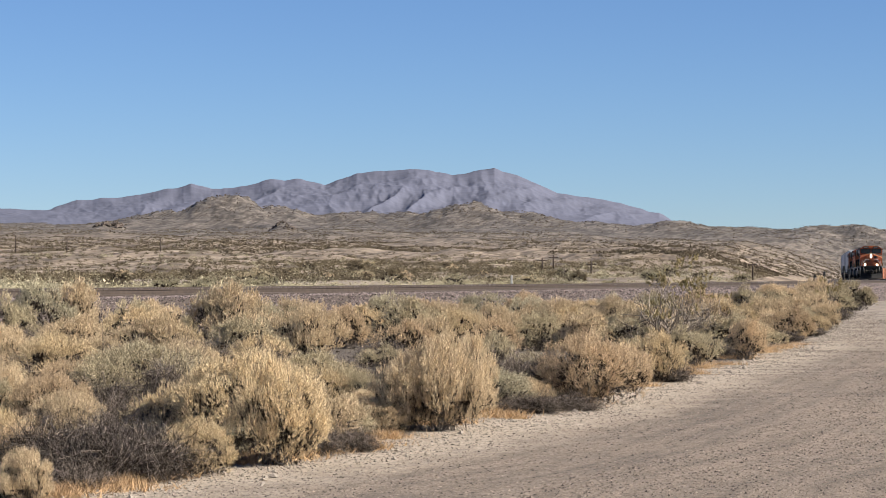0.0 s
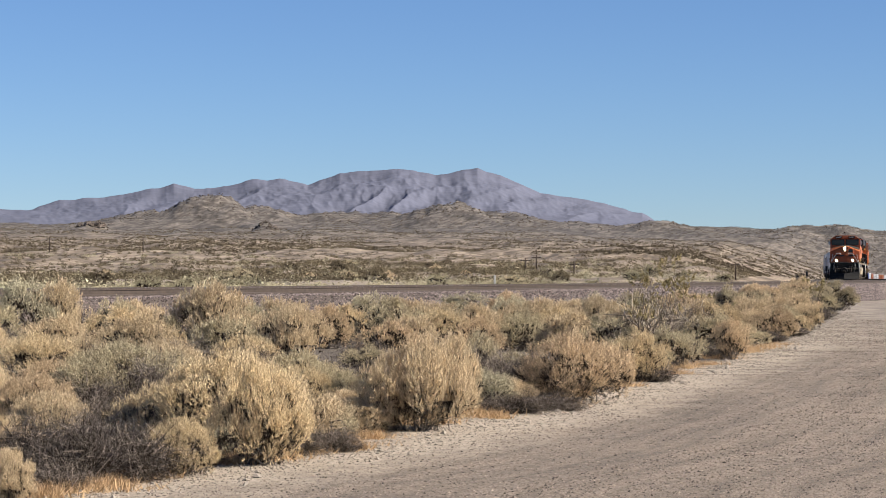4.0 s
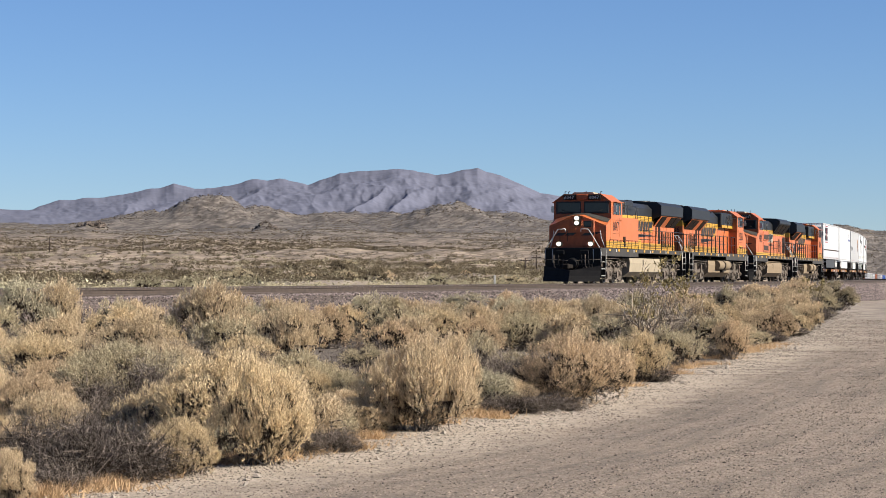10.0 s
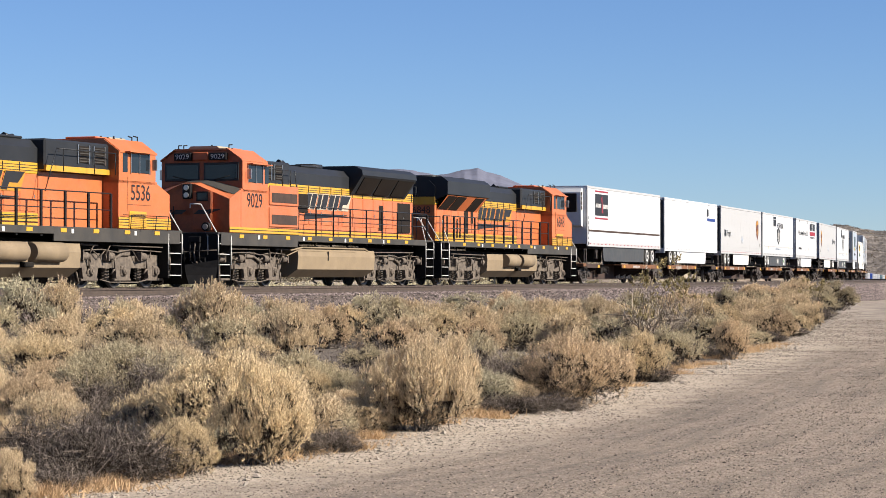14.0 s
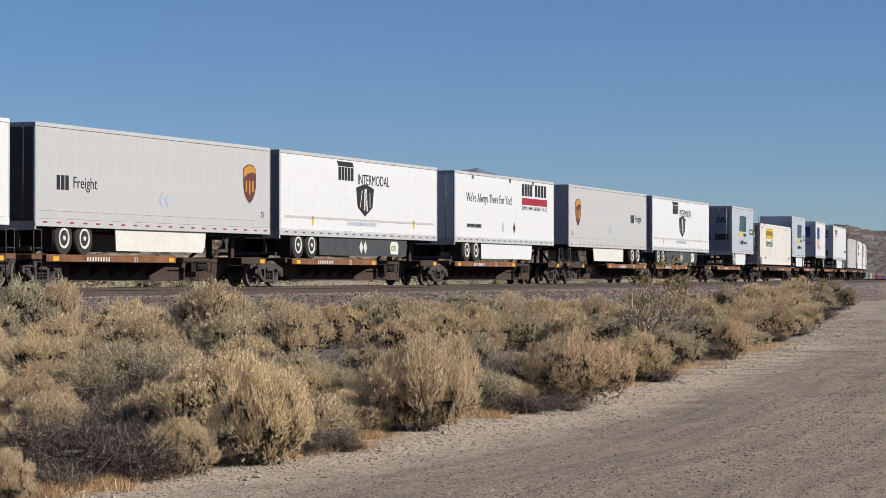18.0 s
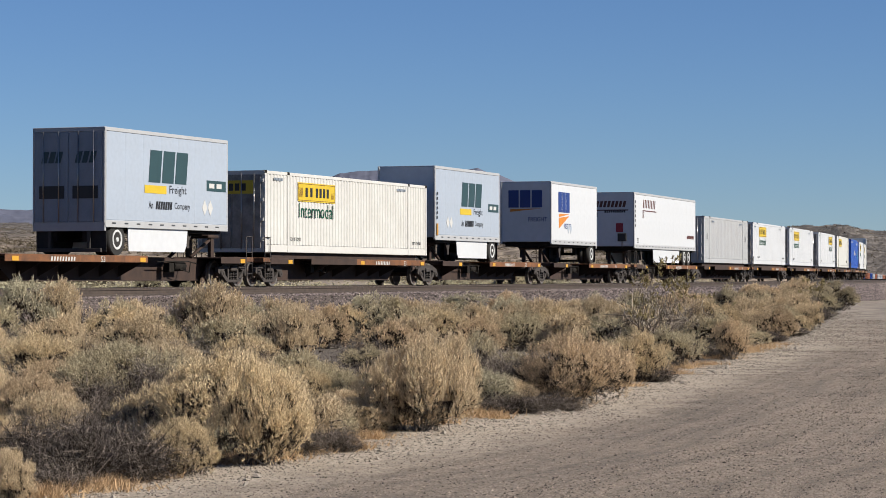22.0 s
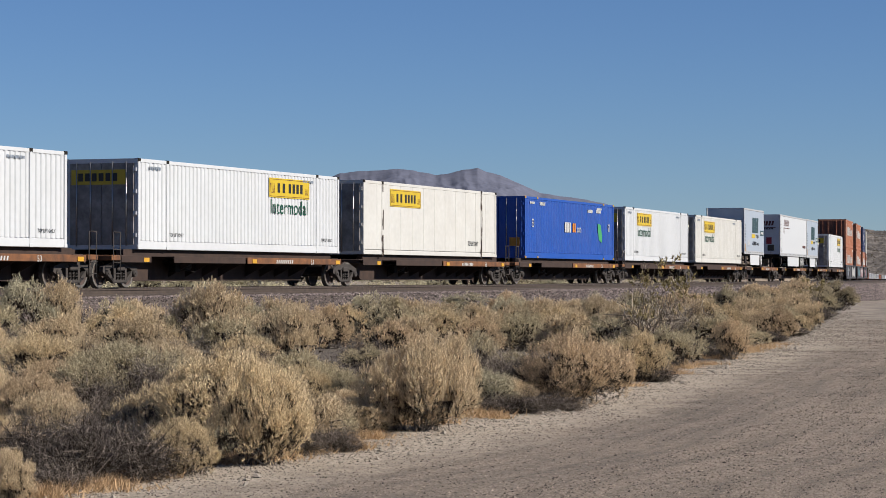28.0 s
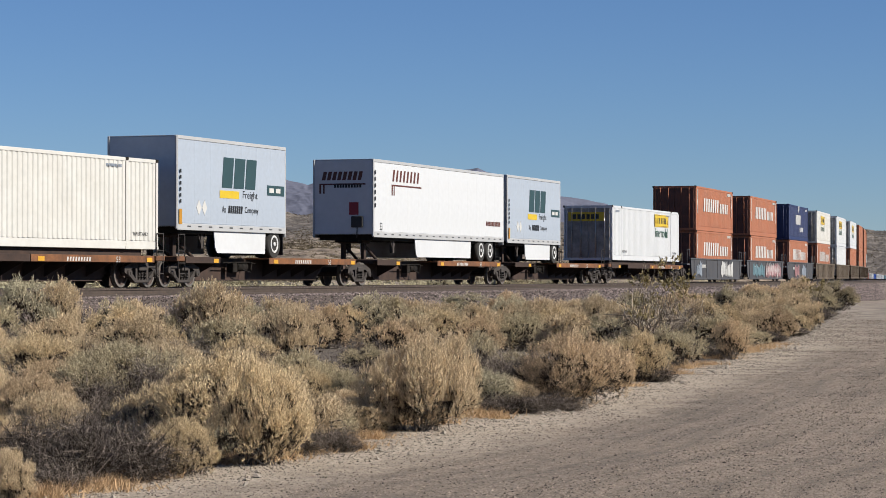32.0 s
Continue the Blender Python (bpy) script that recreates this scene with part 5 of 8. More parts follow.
        for s in (-1, 1):
            w = P("step_well", Geo().box(min(xe - e * 0.95, xe - e * 0.06), max(xe - e * 0.95, xe - e * 0.06), s * 1.08 - 0.02, s * 1.08 + 0.02, 0.3, zd - 0.08)
                  .box(xe - e * 0.98 - 0.02, xe - e * 0.98 + 0.02, min(s * 1.08, s * 1.5), max(s * 1.08, s * 1.5), 0.3, zd - 0.08)
                  .box(xe - e * 0.05 - 0.02, xe - e * 0.05 + 0.02, min(s * 1.08, s * 1.5), max(s * 1.08, s * 1.5), 0.3, zd - 0.08), "pilot", "black step well")
            for k in range(4):
                z = 0.38 + k * 0.36
                part("step", Geo().box(min(xe - e * 0.9, xe - e * 0.12), max(xe - e * 0.9, xe - e * 0.12), min(s * 1.12, s * 1.52), max(s * 1.12, s * 1.52), z, z + 0.03, 0.008), "numberwhite", w, "white step edge")
            P("handrail", Geo().tube([(xe - e * 1.0, s * 1.52, 0.75), (xe - e * 1.0, s * 1.52, 1.74), (xe - e * 0.85, s * 1.3, 2.4), (xe - e * 0.85, s * 1.25, 2.76)], 0.021), "numberwhite", "white-painted grab rail")
            P("handrail", Geo().tube([(xe - e * 0.03, s * 1.5, 1.1), (xe - e * 0.03, s * 1.5, 1.74), (xe - e * 0.06, s * 0.82, 2.82), (xe - e * 0.06, s * 0.42, 2.84), (xe - e * 0.06, s * 0.42, 2.7)], 0.021), "numberwhite", "white-painted grab rail")
            P("handrail", Geo().tube([(xe - e * 0.03, s * 1.1, 1.1), (xe - e * 0.03, s * 1.1, 1.75), (xe - e * 0.05, s * 1.0, 1.86)], 0.022), "numberwhite", "white-painted grab rail")
    # nose and cab
    wc = 1.56
    n0 = -0.25 if kind == "g" else -0.1
    XB, X = X, (lambda d: XB(d - n0))       # the cab stands well forward
    wn = wc - 0.02
    front = [(-wn, zd), (wn, zd), (wn, 3.02), (0.26, 3.54), (-0.26, 3.54), (-wn, 3.02)]
    back = [(-wn, zd), (wn, zd), (wn, 3.4), (0.36, 3.72), (-0.36, 3.72), (-wn, 3.4)]
    xf, xk = X(2.02), X(3.14)
    v = [(xf - 0.1 * abs(y) / wn, y, z) for y, z in front] + [(xk, y, z) for y, z in back]
    P("nose", Geo().add(v, [(0, 1, 2, 3, 4, 5)] + [(i, 6 + i, 6 + (i + 1) % 6, (i + 1) % 6) for i in range(6)]).box(XB(cr - 0.1), xk, -wn, wn, zd, 3.36), body, "orange low nose with sloped shoulders")
    # thin plate over the nose; its darker orange carries the front's shade
    P("nose_face", Geo().add([(xf - 0.1 * abs(y) / wn + k_, y, z) for k_ in (0.006, 0.0) for y, z in front], [(0, 1, 2, 3, 4, 5)] + [(i, 6 + i, 6 + (i + 1) % 6, (i + 1) % 6) for i in range(6)]), "shaded_orange", "orange nose front, grime and shade both in its colour")
    at = lambda k, y: (xf + (xk - xf) * k, y, 3.54 + 0.18 * k + 0.012)
    sh = lambda k, s: (xf - 0.1 + (xk - xf + 0.1) * k, s * wn * 0.985, 3.02 + 0.38 * k + 0.014)
    P("glare_panel", Geo().add([at(0.35, -0.29), at(0.35, 0.29), at(0.98, 0.355), at(0.98, -0.355)], [(0, 1, 2, 3)]), "darkgrey", "dark anti-glare panel")
    for s in (-1, 1):
        P("glare_panel", Geo().add([at(0.35, s * 0.29), at(0.98, s * 0.355), sh(0.98, s), sh(0.4, s)], [(0, 1, 2, 3)]), "darkgrey", "dark anti-glare panel")
    roof_z = 4.68 if kind == "g" else 4.78
    edge = 4.3 if kind == "g" else 4.42
    cab = P("cab", Geo().prism_x([(-wc, 3.3), (wc, 3.3), (wc, edge), (wc - 0.55, roof_z), (-wc + 0.55, roof_z), (-wc, edge)], XB(cr), X(3.12)).box(XB(cr), X(3.0), -wc, wc, zd, 3.4, 0.02), body, "orange crew cab")
    part("cab_face", Geo().prism_x([(-wc, 3.4), (wc, 3.4), (wc, edge), (wc - 0.55, roof_z), (-wc + 0.55, roof_z), (-wc, edge)], X(3.12), X(3.12) + 0.012), "shaded_orange", cab, "orange cab front, darkened in colour for shade")
    part("roof_cap", Geo().prism_x([(-wc - 0.012, edge + 0.01), (-wc + 0.55, roof_z + 0.03), (wc - 0.55, roof_z + 0.03), (wc + 0.012, edge + 0.01), (wc + 0.012, edge - 0.05), (wc - 0.5, roof_z - 0.02),
                                    (-wc + 0.5, roof_z - 0.02), (-wc - 0.012, edge - 0.05)], XB(cr - 0.05), X(3.02)), body, cab)
    for s in (-1, 1):
        part("windshield", Geo().box(X(3.1), X(3.1) + 0.03, min(s * 0.14, s * 1.36), max(s * 0.14, s * 1.36), 3.74, 4.26, 0.02), "glass", cab, "dark windshield pane")
        part("windshield_frame", Geo().box(X(3.1), X(3.1) + 0.022, min(s * 0.08, s * 1.43), max(s * 0.08, s * 1.43), 3.68, 4.32, 0.015), "black", cab)
        part("wiper", Geo().tube([(X(3.05), s * 0.5, 3.72), (X(3.05), s * 1.1, 3.86)], 0.014), "under", cab)
        part("rear_window", Geo().box(X(5.25), X(4.95), s * (wc + 0.004) - 0.012, s * (wc + 0.004) + 0.012, 3.64, 4.24, 0.01), "glass", cab, "narrow dark cab window")
        wn_ = part("side_window", Geo().box(X(4.75), X(3.55), s * (wc + 0.004) - 0.012, s * (wc + 0.004) + 0.012, 3.64, 4.24, 0.01), "glass", cab, "dark sliding cab window")
        for q in (3.55, 4.2, 4.75):
            part("window_bar", Geo().box(X(q) - 0.02, X(q) + 0.02, s * (wc + 0.02) - 0.012, s * (wc + 0.02) + 0.012, 3.62, 4.26), "steel", wn_, "bright window bar")
        part("sunshade", Geo().box(X(5.15), X(3.5), min(s * wc, s * (wc + 0.22)), max(s * wc, s * (wc + 0.22)), 4.27, 4.3), body, cab)
        part("mirror", Geo().box(X(3.42), X(3.38), min(s * 1.6, s * 1.78), max(s * 1.6, s * 1.78), 3.75, 4.1, 0.01), "steel", cab)
        letter(ob, number, 1.25, 0.5, "ink", side_m(X(4.1), s * (wc + 0.006), 3.02), "number")
        back_x = XB(hs) if s > 0 or kind == "e" else XB(cr)
        band = lambda z0_, z1_, o0, o1: Geo().box(back_x, X(2.08), min(s * o0, s * o1), max(s * o0, s * o1), z0_, z1_)
        top_ = zd + (0.36 if kind == "g" else 0.2)
        P("cab_stripe", band(zd + 0.02, top_, wc - 0.02, wc + 0.006), "yellow", "yellow lower band")
        for z_ in (zd + 0.1, zd + 0.19, zd + 0.28)[:3 if kind == "g" else 1]:
            P("pinstripe", band(z_, z_ + 0.024, wc, wc + 0.011), "black")
        if kind == "g":
            g = Geo().tube([(X(2.4), s * 1.66, 2.29), (back_x + 0.1, s * 1.66, 2.29)], 0.014)
            q_ = X(2.4)
            while q_ > back_x:
                g.tube([(q_, s * 1.66, 2.29), (q_, s * 1.62, zd - 0.02)], 0.013)
                q_ -= 0.82
            P("low_rail", g, "pilot", "thin black low hand rail")
            if s < 0:
                lp = P("louvre_panel", Geo().box(X(4.85), X(3.75), -wc - 0.03, -wc - 0.004, zd + 0.06, zd + 0.56, 0.01), "yellow", "yellow louvred panel")
                for k_ in range(7):
                    part("slat", Geo().box(X(4.78), X(3.82), -wc - 0.036, -wc - 0.028, zd + 0.1 + k_ * 0.06, zd + 0.118 + k_ * 0.06), "deck_orange", lp)
            P("cab_door_seam", Geo().box(X(4.95), X(3.45), min(s * (wc + 0.002), s * (wc + 0.008)), max(s * (wc + 0.002), s * (wc + 0.008)), 2.62, 2.634)
              .box(X(4.97), X(4.955), min(s * (wc + 0.002), s * (wc + 0.008)), max(s * (wc + 0.002), s * (wc + 0.008)), 2.4, 3.5), "deck_orange")
        P("ditch_light_housing", Geo().cyl((XB(1.95), s * 0.85, 2.06), (XB(1.74), s * 0.85, 2.06), 0.15, n=14), "pilot")
        P("ditch_light", Geo().cyl((XB(1.745), s * 0.85, 2.06), (XB(1.70), s * 0.85, 2.06), 0.098, 0.092, n=14), "lamp" if lit else "steel", "lit ditch light" if lit else "")
    hl = P("headlight_housing", Geo().box(X(2.06), X(1.9), -0.17, 0.17, 3.02, 3.56, 0.04), "pilot")
    for z in (3.16, 3.41):
        part("headlight", Geo().cyl((X(1.905), 0.0, z), (X(1.86), 0.0, z), 0.095, 0.09, n=14), "lamp" if lit else "steel", hl, "lit headlight" if lit else "")
    dr = P("nose_door", Geo().box(X(2.06), X(1.95), 0.22, 0.92, 1.95, 3.28, 0.02), "shaded_orange")
    part("nose_window", Geo().box(X(1.96), X(1.935), 0.4, 0.76, 2.98, 3.24, 0.012), "glass", dr, "small dark door window")
    part("window_gasket", Geo().box(X(1.96), X(1.94), 0.36, 0.8, 2.94, 3.28, 0.012), "pilot", dr)
    part("door_rod", Geo().tube([(X(1.93), 0.96, 2.1), (X(1.93), 0.96, 3.3)], 0.016), "red_orange", dr)
    for y in (-0.9, -0.5):
        P("nose_grab", Geo().tube([(X(1.92), y, 2.2), (X(1.92), y, 2.8)], 0.016), "pilot")
    part("nose_emblem", flat(bar(-1.2, -0.75, -0.05, 0.1, 0.2), bar(-0.65, -0.2, -0.05, 0.1, 0.2), bar(0.25, 0.7, -0.05, 0.1, 0.2), [(0.8, -0.05), (1.35, 0.12), (0.85, 0.12)]), "ink", ob, "", end_m(X(1.94), 0.0, 2.55))
    for y in (-0.68, 0.68):
        nb = P("number_board", Geo().box(X(3.1), X(2.94), y - 0.33, y + 0.33, 4.4, 4.66, 0.02), "pilot", "black number board")
        letter(nb, number, 0.52, 0.17, "numberwhite", end_m(X(2.935), y, 4.53), "number")
    P("cab_brow", Geo().box(X(3.1), X(2.96), -0.3, 0.3, 4.4, 4.69, 0.03), "shaded_orange")
    P("air_conditioner", Geo().prism_x([(-0.62, roof_z + 0.03), (0.62, roof_z + 0.03), (0.5, roof_z + 0.13), (-0.5, roof_z + 0.13)], X(4.3), X(3.25)), "tank", "tan roof air conditioner")
    P("roof_antenna_plate", Geo().box(X(5.2), X(4.45), -0.55, 0.55, roof_z + 0.05, roof_z + 0.11, 0.02), "red_orange")
    for y in (-1.0, -0.8, 0.95):
        P("roof_whip", Geo().tube([(X(3.3), y, roof_z - 0.2), (X(3.3), y, roof_z + 0.16), (X(3.55), y, roof_z + 0.18)], 0.02), "pilot")
    for i, (d, y) in enumerate(((3.5, 0.5), (3.5, -0.5), (3.9, 0.0), (4.3, 0.6), (4.3, -0.7))):
        P("antenna", Geo().cyl((X(d), y, roof_z), (X(d), y, roof_z + 0.1 + 0.05 * (i % 3)), 0.05, 0.03, n=8), "black")
    X = XB
    # body behind the cab
    P("lower_cabinet", Geo().box(X(hs), X(cr), -0.98 if kind == "g" else -wc + 0.03, wc - 0.03, zd, 3.52, 0.02), body)
    P("upper_cabinet", Geo().box(X(hs), X(cr), -1.22, 1.22, 3.52, 4.5, 0.06), "black", "black equipment cabinet")
    P("cabinet_stripe", Geo().box(X(hs - 0.01), X(cr + 0.02), -1.245, 1.245, 3.53, 3.7), "yellow")
    for s in (-1, 1):
        for q in (cr + 0.35, cr + 1.3):
            for xx in (q - 0.03, q + 0.65):
                P("louvre_frame", Geo().box(X(xx) - 0.025, X(xx) + 0.025, s * 1.24 - 0.014, s * 1.24 + 0.014, 3.82, 4.4), "steel", "pale vertical louvre frame")
            lv = P("louvre", Geo().box(X(q + 0.62), X(q), s * 1.235 - 0.012, s * 1.235 + 0.012, 3.85, 4.36), "grille", "dark louvred intake")
            for k in range(6):
                part("slat", Geo().box(X(q + 0.6), X(q + 0.02), s * 1.25 - 0.012, s * 1.25 + 0.012, 3.88 + k * 0.08, 3.91 + k * 0.08), "darkgrey", lv)
        P("catwalk_rail", Geo().tube([(X(cr + 0.1), s * 1.5, 3.52), (X(cr + 0.1), s * 1.5, 4.2), (X(hs - 0.2), s * 1.5, 4.2), (X(hs + 0.3), s * 1.4, 2.9)], 0.016)
          .tube([(X(cr + 1.4), s * 1.5, 3.52), (X(cr + 1.4), s * 1.5, 4.2)], 0.016).tube([(X(hs - 0.6), s * 1.5, 3.52), (X(hs - 0.6), s * 1.5, 4.2)], 0.016), "black", "thin black handrail")
        if kind == "e":
            for z in (2.2, 2.98):
                gr = P("side_grille", Geo().box(X(7.95), X(5.45), s * wc - 0.03, s * wc + 0.02, z - 0.08, z + 0.62, 0.02), body)
                part("mesh", Geo().box(X(7.8), X(5.6), s * (wc + 0.025) - 0.01, s * (wc + 0.025) + 0.01, z + 0.02, z + 0.36), "brown_steel", gr, "rusty brown mesh")
            P("side_grille", Geo().box(X(9.4), X(8.05), s * 1.3 - 0.02, s * 1.3 + 0.02, 2.7, 3.4, 0.02), "grille")
        else:
            if s > 0:
              P("hatch", Geo().box(X(6.5), X(6.1), s * (wc - 0.02) - 0.02, s * (wc - 0.02) + 0.03, 1.95, 2.5, 0.01), "grille")
    # long hood
    r1 = 21.0
    wh = 0.96
    P("hood", Geo().box(X(r1), X(hs), -wh, wh, zd, 3.42, 0.02), body, "orange long hood")
    P("hood_band", Geo().box(X(r1), X(hs), -wh - 0.004, wh + 0.004, 3.42, 3.76, 0.015), "yellow", "yellow upper band")
    P("hood_roof", Geo().prism_x([(-wh, 3.76), (wh, 3.76), (wh, 4.2), (wh - 0.25, 4.46), (-wh + 0.25, 4.46), (-wh, 4.2)], X(r1), X(hs)), "black", "black hood roof")
    for s in (-1, 1):
        P("hood_stripe", Geo().box(X(r1), X(hs), s * (wh + 0.004) - 0.01, s * (wh + 0.004) + 0.01, zd + 0.02, zd + 0.09).box(X(r1), X(hs), s * (wh + 0.004) - 0.01, s * (wh + 0.004) + 0.01, zd + 0.14, zd + (0.38 if kind == "g" else 0.22)), "yellow", "yellow lower band")
        for z in (zd + 0.11, zd + 0.21, zd + 0.3)[:3 if kind == "g" else 1]:
            P("pinstripe", Geo().box(X(r1), X(hs), s * (wh + 0.016) - 0.004, s * (wh + 0.016) + 0.004, z, z + 0.022), "black")
        for z in (3.5, 3.58, 3.66):
            P("pinstripe", Geo().box(X(r1), X(hs), s * (wh + 0.006) - 0.004, s * (wh + 0.006) + 0.004, z, z + 0.018), "black")
        P("pinstripe", Geo().box(X(hs), X(cr), s * (wc + 0.008) - 0.004, s * (wc + 0.008) + 0.004, zd + 0.2, zd + 0.22), "black") if s > 0 or kind == "e" else None
        nd = 12
        for i in range(nd):
            d0 = hs + 0.15 + i * (r1 - hs - 0.3) / nd
            d1 = d0 + (r1 - hs - 0.3) / nd - 0.07
            dr = P("hood_door", Geo().box(X(d1), X(d0), s * (wh + 0.008) - 0.012, s * (wh + 0.008) + 0.012, 2.3, 3.38, 0.006), body)
            part("latch", Geo().box(X(d0 + 0.1), X(d0 + 0.06), s * (wh + 0.026) - 0.012, s * (wh + 0.026) + 0.012, 2.7, 2.8), "steel", dr)
            P("hood_rib", Geo().box(X(d1) - 0.05, X(d1) - 0.02, s * (wh + 0.01) - 0.012, s * (wh + 0.01) + 0.012, 3.42, 3.74), "black")
        slots = ((16.0, 0.34, 2.7, 3.3), (16.7, 0.55, 2.25, 3.25), (17.7, 0.16, 2.05, 2.95), (18.1, 0.16, 2.05, 2.85), (18.45, 0.26, 2.05, 2.95), (19.4, 0.2, 2.1, 2.95), (19.9, 0.2, 2.1, 2.95)) if kind == "g" else \
            ((17.2, 0.45, 2.2, 3.2), (19.2, 1.4, 2.15, 3.35))
        for d0, w, z0, z1 in slots:
            P("vent", Geo().box(X(d0 + w), X(d0), s * (wh + 0.025) - 0.012, s * (wh + 0.025) + 0.012, z0, z1, 0.01), "grille", "dark intake vent")
        # emblem of four leaning blocks and a wedge
        z0 = 2.9
        lx = 4.9 if kind == "g" else 4.3
        x0 = (X(10.4) if kind == "g" else X(9.8)) if s > 0 else X(15.4) + lx
        mk = side_m(x0 - lx / 2, s * (wh + 0.03), z0)
        hh = 0.56
        for i in range(4):
            w = lx / 4
            a = -lx / 2 + i * w
            q = w * 0.86
            part("emblem_outline", flat(bar(a - 0.03, a + q + 0.03, -0.022, hh + 0.022, 0.32), t=0.004), "inkgold" if kind == "g" else "sprayed", ob, "", mk)
            part("emblem_block", flat(bar(a, a + q * (0.44, 0.36, 0.5, 0.36)[i], 0, hh, 0.3), bar(a + q * (0.52, 0.46, 0.58, 0.46)[i], a + q, (0.0, 0.0, 0.0, 0.26)[i], hh, 0.3 * ((hh, hh, hh, hh - 0.26)[i] / hh))), "ink", ob, "", mk) if i < 3 else part("emblem_block", flat([(a, 0), (a + q * 0.34, 0), (a + q * 0.34 + 0.12, 0.22), (a + q * 0.8 + 0.12, 0.22), (a + q + 0.3, hh), (a + 0.3, hh)]), "ink", ob, "", mk)
        part("emblem_wedge", flat([(-lx / 2, -0.42), (lx / 2 - 0.2, -0.2), (lx / 2 - 0.2, -0.17), (-lx / 2 + 0.05, -0.17)]), "ink", ob, "", mk)
        # walkway rails
        y = s * 1.45
        d0, d1 = (cr + 0.3 if s < 0 and kind == "g" else hs + 0.2), 21.3
        np_ = 9 if d0 > 8 else 12
        for i in range(np_):
            d = d0 + i * (d1 - d0) / (np_ - 1)
            pw_ = 0.055 if s < 0 else 0.024
            P("rail_post", Geo().box(X(d) - pw_, X(d) + pw_, y - 0.022, y + 0.022, zd - 0.3, 2.94), "pilot")
        P("walkway_rail", Geo().tube([(X(d0), y, 2.94), (X(d1), y, 2.94)], 0.02).tube([(X(d0), y, 2.42), (X(d1), y, 2.42)], 0.016), "black", "black handrail")
        if kind == "g" and s > 0:
            P("toolbox", Geo().box(X(hs + 1.2), X(hs + 0.25), min(s * 1.0, s * 1.4), max(s * 1.0, s * 1.4), zd, 2.4, 0.02), "yellow")
    # radiators at the rear
    if kind == "g":
        rad = P("radiator", Geo().prism_x([(-1.52, 3.86), (-0.9, 3.6), (0.9, 3.6), (1.52, 3.86), (1.52, 4.42), (1.25, 4.62), (-1.25, 4.62), (-1.52, 4.42)], X(20.95), X(15.2)), "black", "black overhanging radiator")
        for s in (-1, 1):
            part("soffit", Geo().add([(X(20.8), s * 1.46, 3.82), (X(15.5), s * 1.46, 3.82), (X(15.5), s * 0.97, 3.2), (X(20.8), s * 0.97, 3.2)], [(0, 1, 2, 3)]), body, rad)
            for d0, d1 in ((15.8, 17.0), (18.2, 19.35), (19.45, 20.6)):
                part("radiator_grille", Geo().add([(X(d1), s * 1.47, 3.79), (X(d0), s * 1.47, 3.79), (X(d0) - 0.15, s * 1.01, 3.23), (X(d1) - 0.15, s * 1.01, 3.23),
                                                   (X(d1), s * 1.44, 3.80), (X(d0), s * 1.44, 3.80), (X(d0) - 0.15, s * 0.98, 3.24), (X(d1) - 0.15, s * 0.98, 3.24)],
                                                  [(0, 1, 2, 3), (7, 6, 5, 4), (0, 4, 5, 1), (2, 6, 7, 3), (1, 5, 6, 2), (0, 3, 7, 4)]), "grille", rad, "dark radiator grille")
    else:
        rad = P("radiator", Geo().prism_x([(-1.0, 3.55), (1.0, 3.55), (1.52, 4.3), (1.5, 4.5), (1.2, 4.66), (-1.2, 4.66), (-1.5, 4.5), (-1.52, 4.3)], X(20.0), X(14.2)), "black", "black flared radiator")
        for s in (-1, 1):
            for d0, d1 in ((14.5, 16.2), (16.3, 18.0), (18.1, 19.8)):
                part("radiator_grille", Geo().add([(X(d1), s * 1.50, 4.22), (X(d0), s * 1.50, 4.22), (X(d0) - 0.1, s * 1.08, 3.6), (X(d1) + 0.1, s * 1.08, 3.6),
                                                   (X(d1), s * 1.44, 4.22), (X(d0), s * 1.44, 4.22), (X(d0) - 0.1, s * 1.0, 3.6), (X(d1) + 0.1, s * 1.0, 3.6)],
                                                  [(0, 1, 2, 3), (7, 6, 5, 4), (0, 4, 5, 1), (2, 6, 7, 3), (1, 5, 6, 2), (0, 3, 7, 4)]), "grille", rad)
        P("fan_deck", Geo().cyl((X(12.2), 0, 4.46), (X(12.2), 0, 4.62), 0.6, 0.55, n=16), "black")
    for d in (16.2, 17.8, 19.4):
        part("fan", Geo().cyl((X(d), 0, 4.6), (X(d), 0, 4.72), 0.62, n=18), "black", rad)
    P("exhaust_stack", Geo().box(X(12.9), X(12.0), -0.4, 0.4, 4.46, 4.66, 0.04), "black")
    P("dynamic_brake_hatch", Geo().box(X(11.6), X(10.1), -0.75, 0.75, 4.46, 4.54, 0.03), "black")
    P("horn", Geo().cyl((X(9.4), 0.3, 4.6), (X(9.0), 0.3, 4.6), 0.04, 0.1, n=8).cyl((X(9.4), 0.1, 4.6), (X(9.8), 0.1, 4.6), 0.04, 0.1, n=8).box(X(9.5), X(9.3), -0.1, 0.4, 4.46, 4.58), "black")
    # rear end
    letter(ob, number, 0.8, 0.3, "ink", end_m(X(r1) - 0.006, -0.35, 3.2), "number")
    P("rear_lamp", Geo().box(X(r1) - 0.06, X(r1), -0.14, 0.14, 3.8, 4.2, 0.03), "black")
    for s in (-1, 1):
        P("end_rail", Geo().tube([(X(r1 + 0.6), s * 1.4, zd), (X(r1 + 0.6), s * 1.4, 2.9), (X(r1 + 0.65), s * 0.35, 2.9), (X(r1 + 0.65), s * 0.35, zd)], 0.02), "black")
    return ob


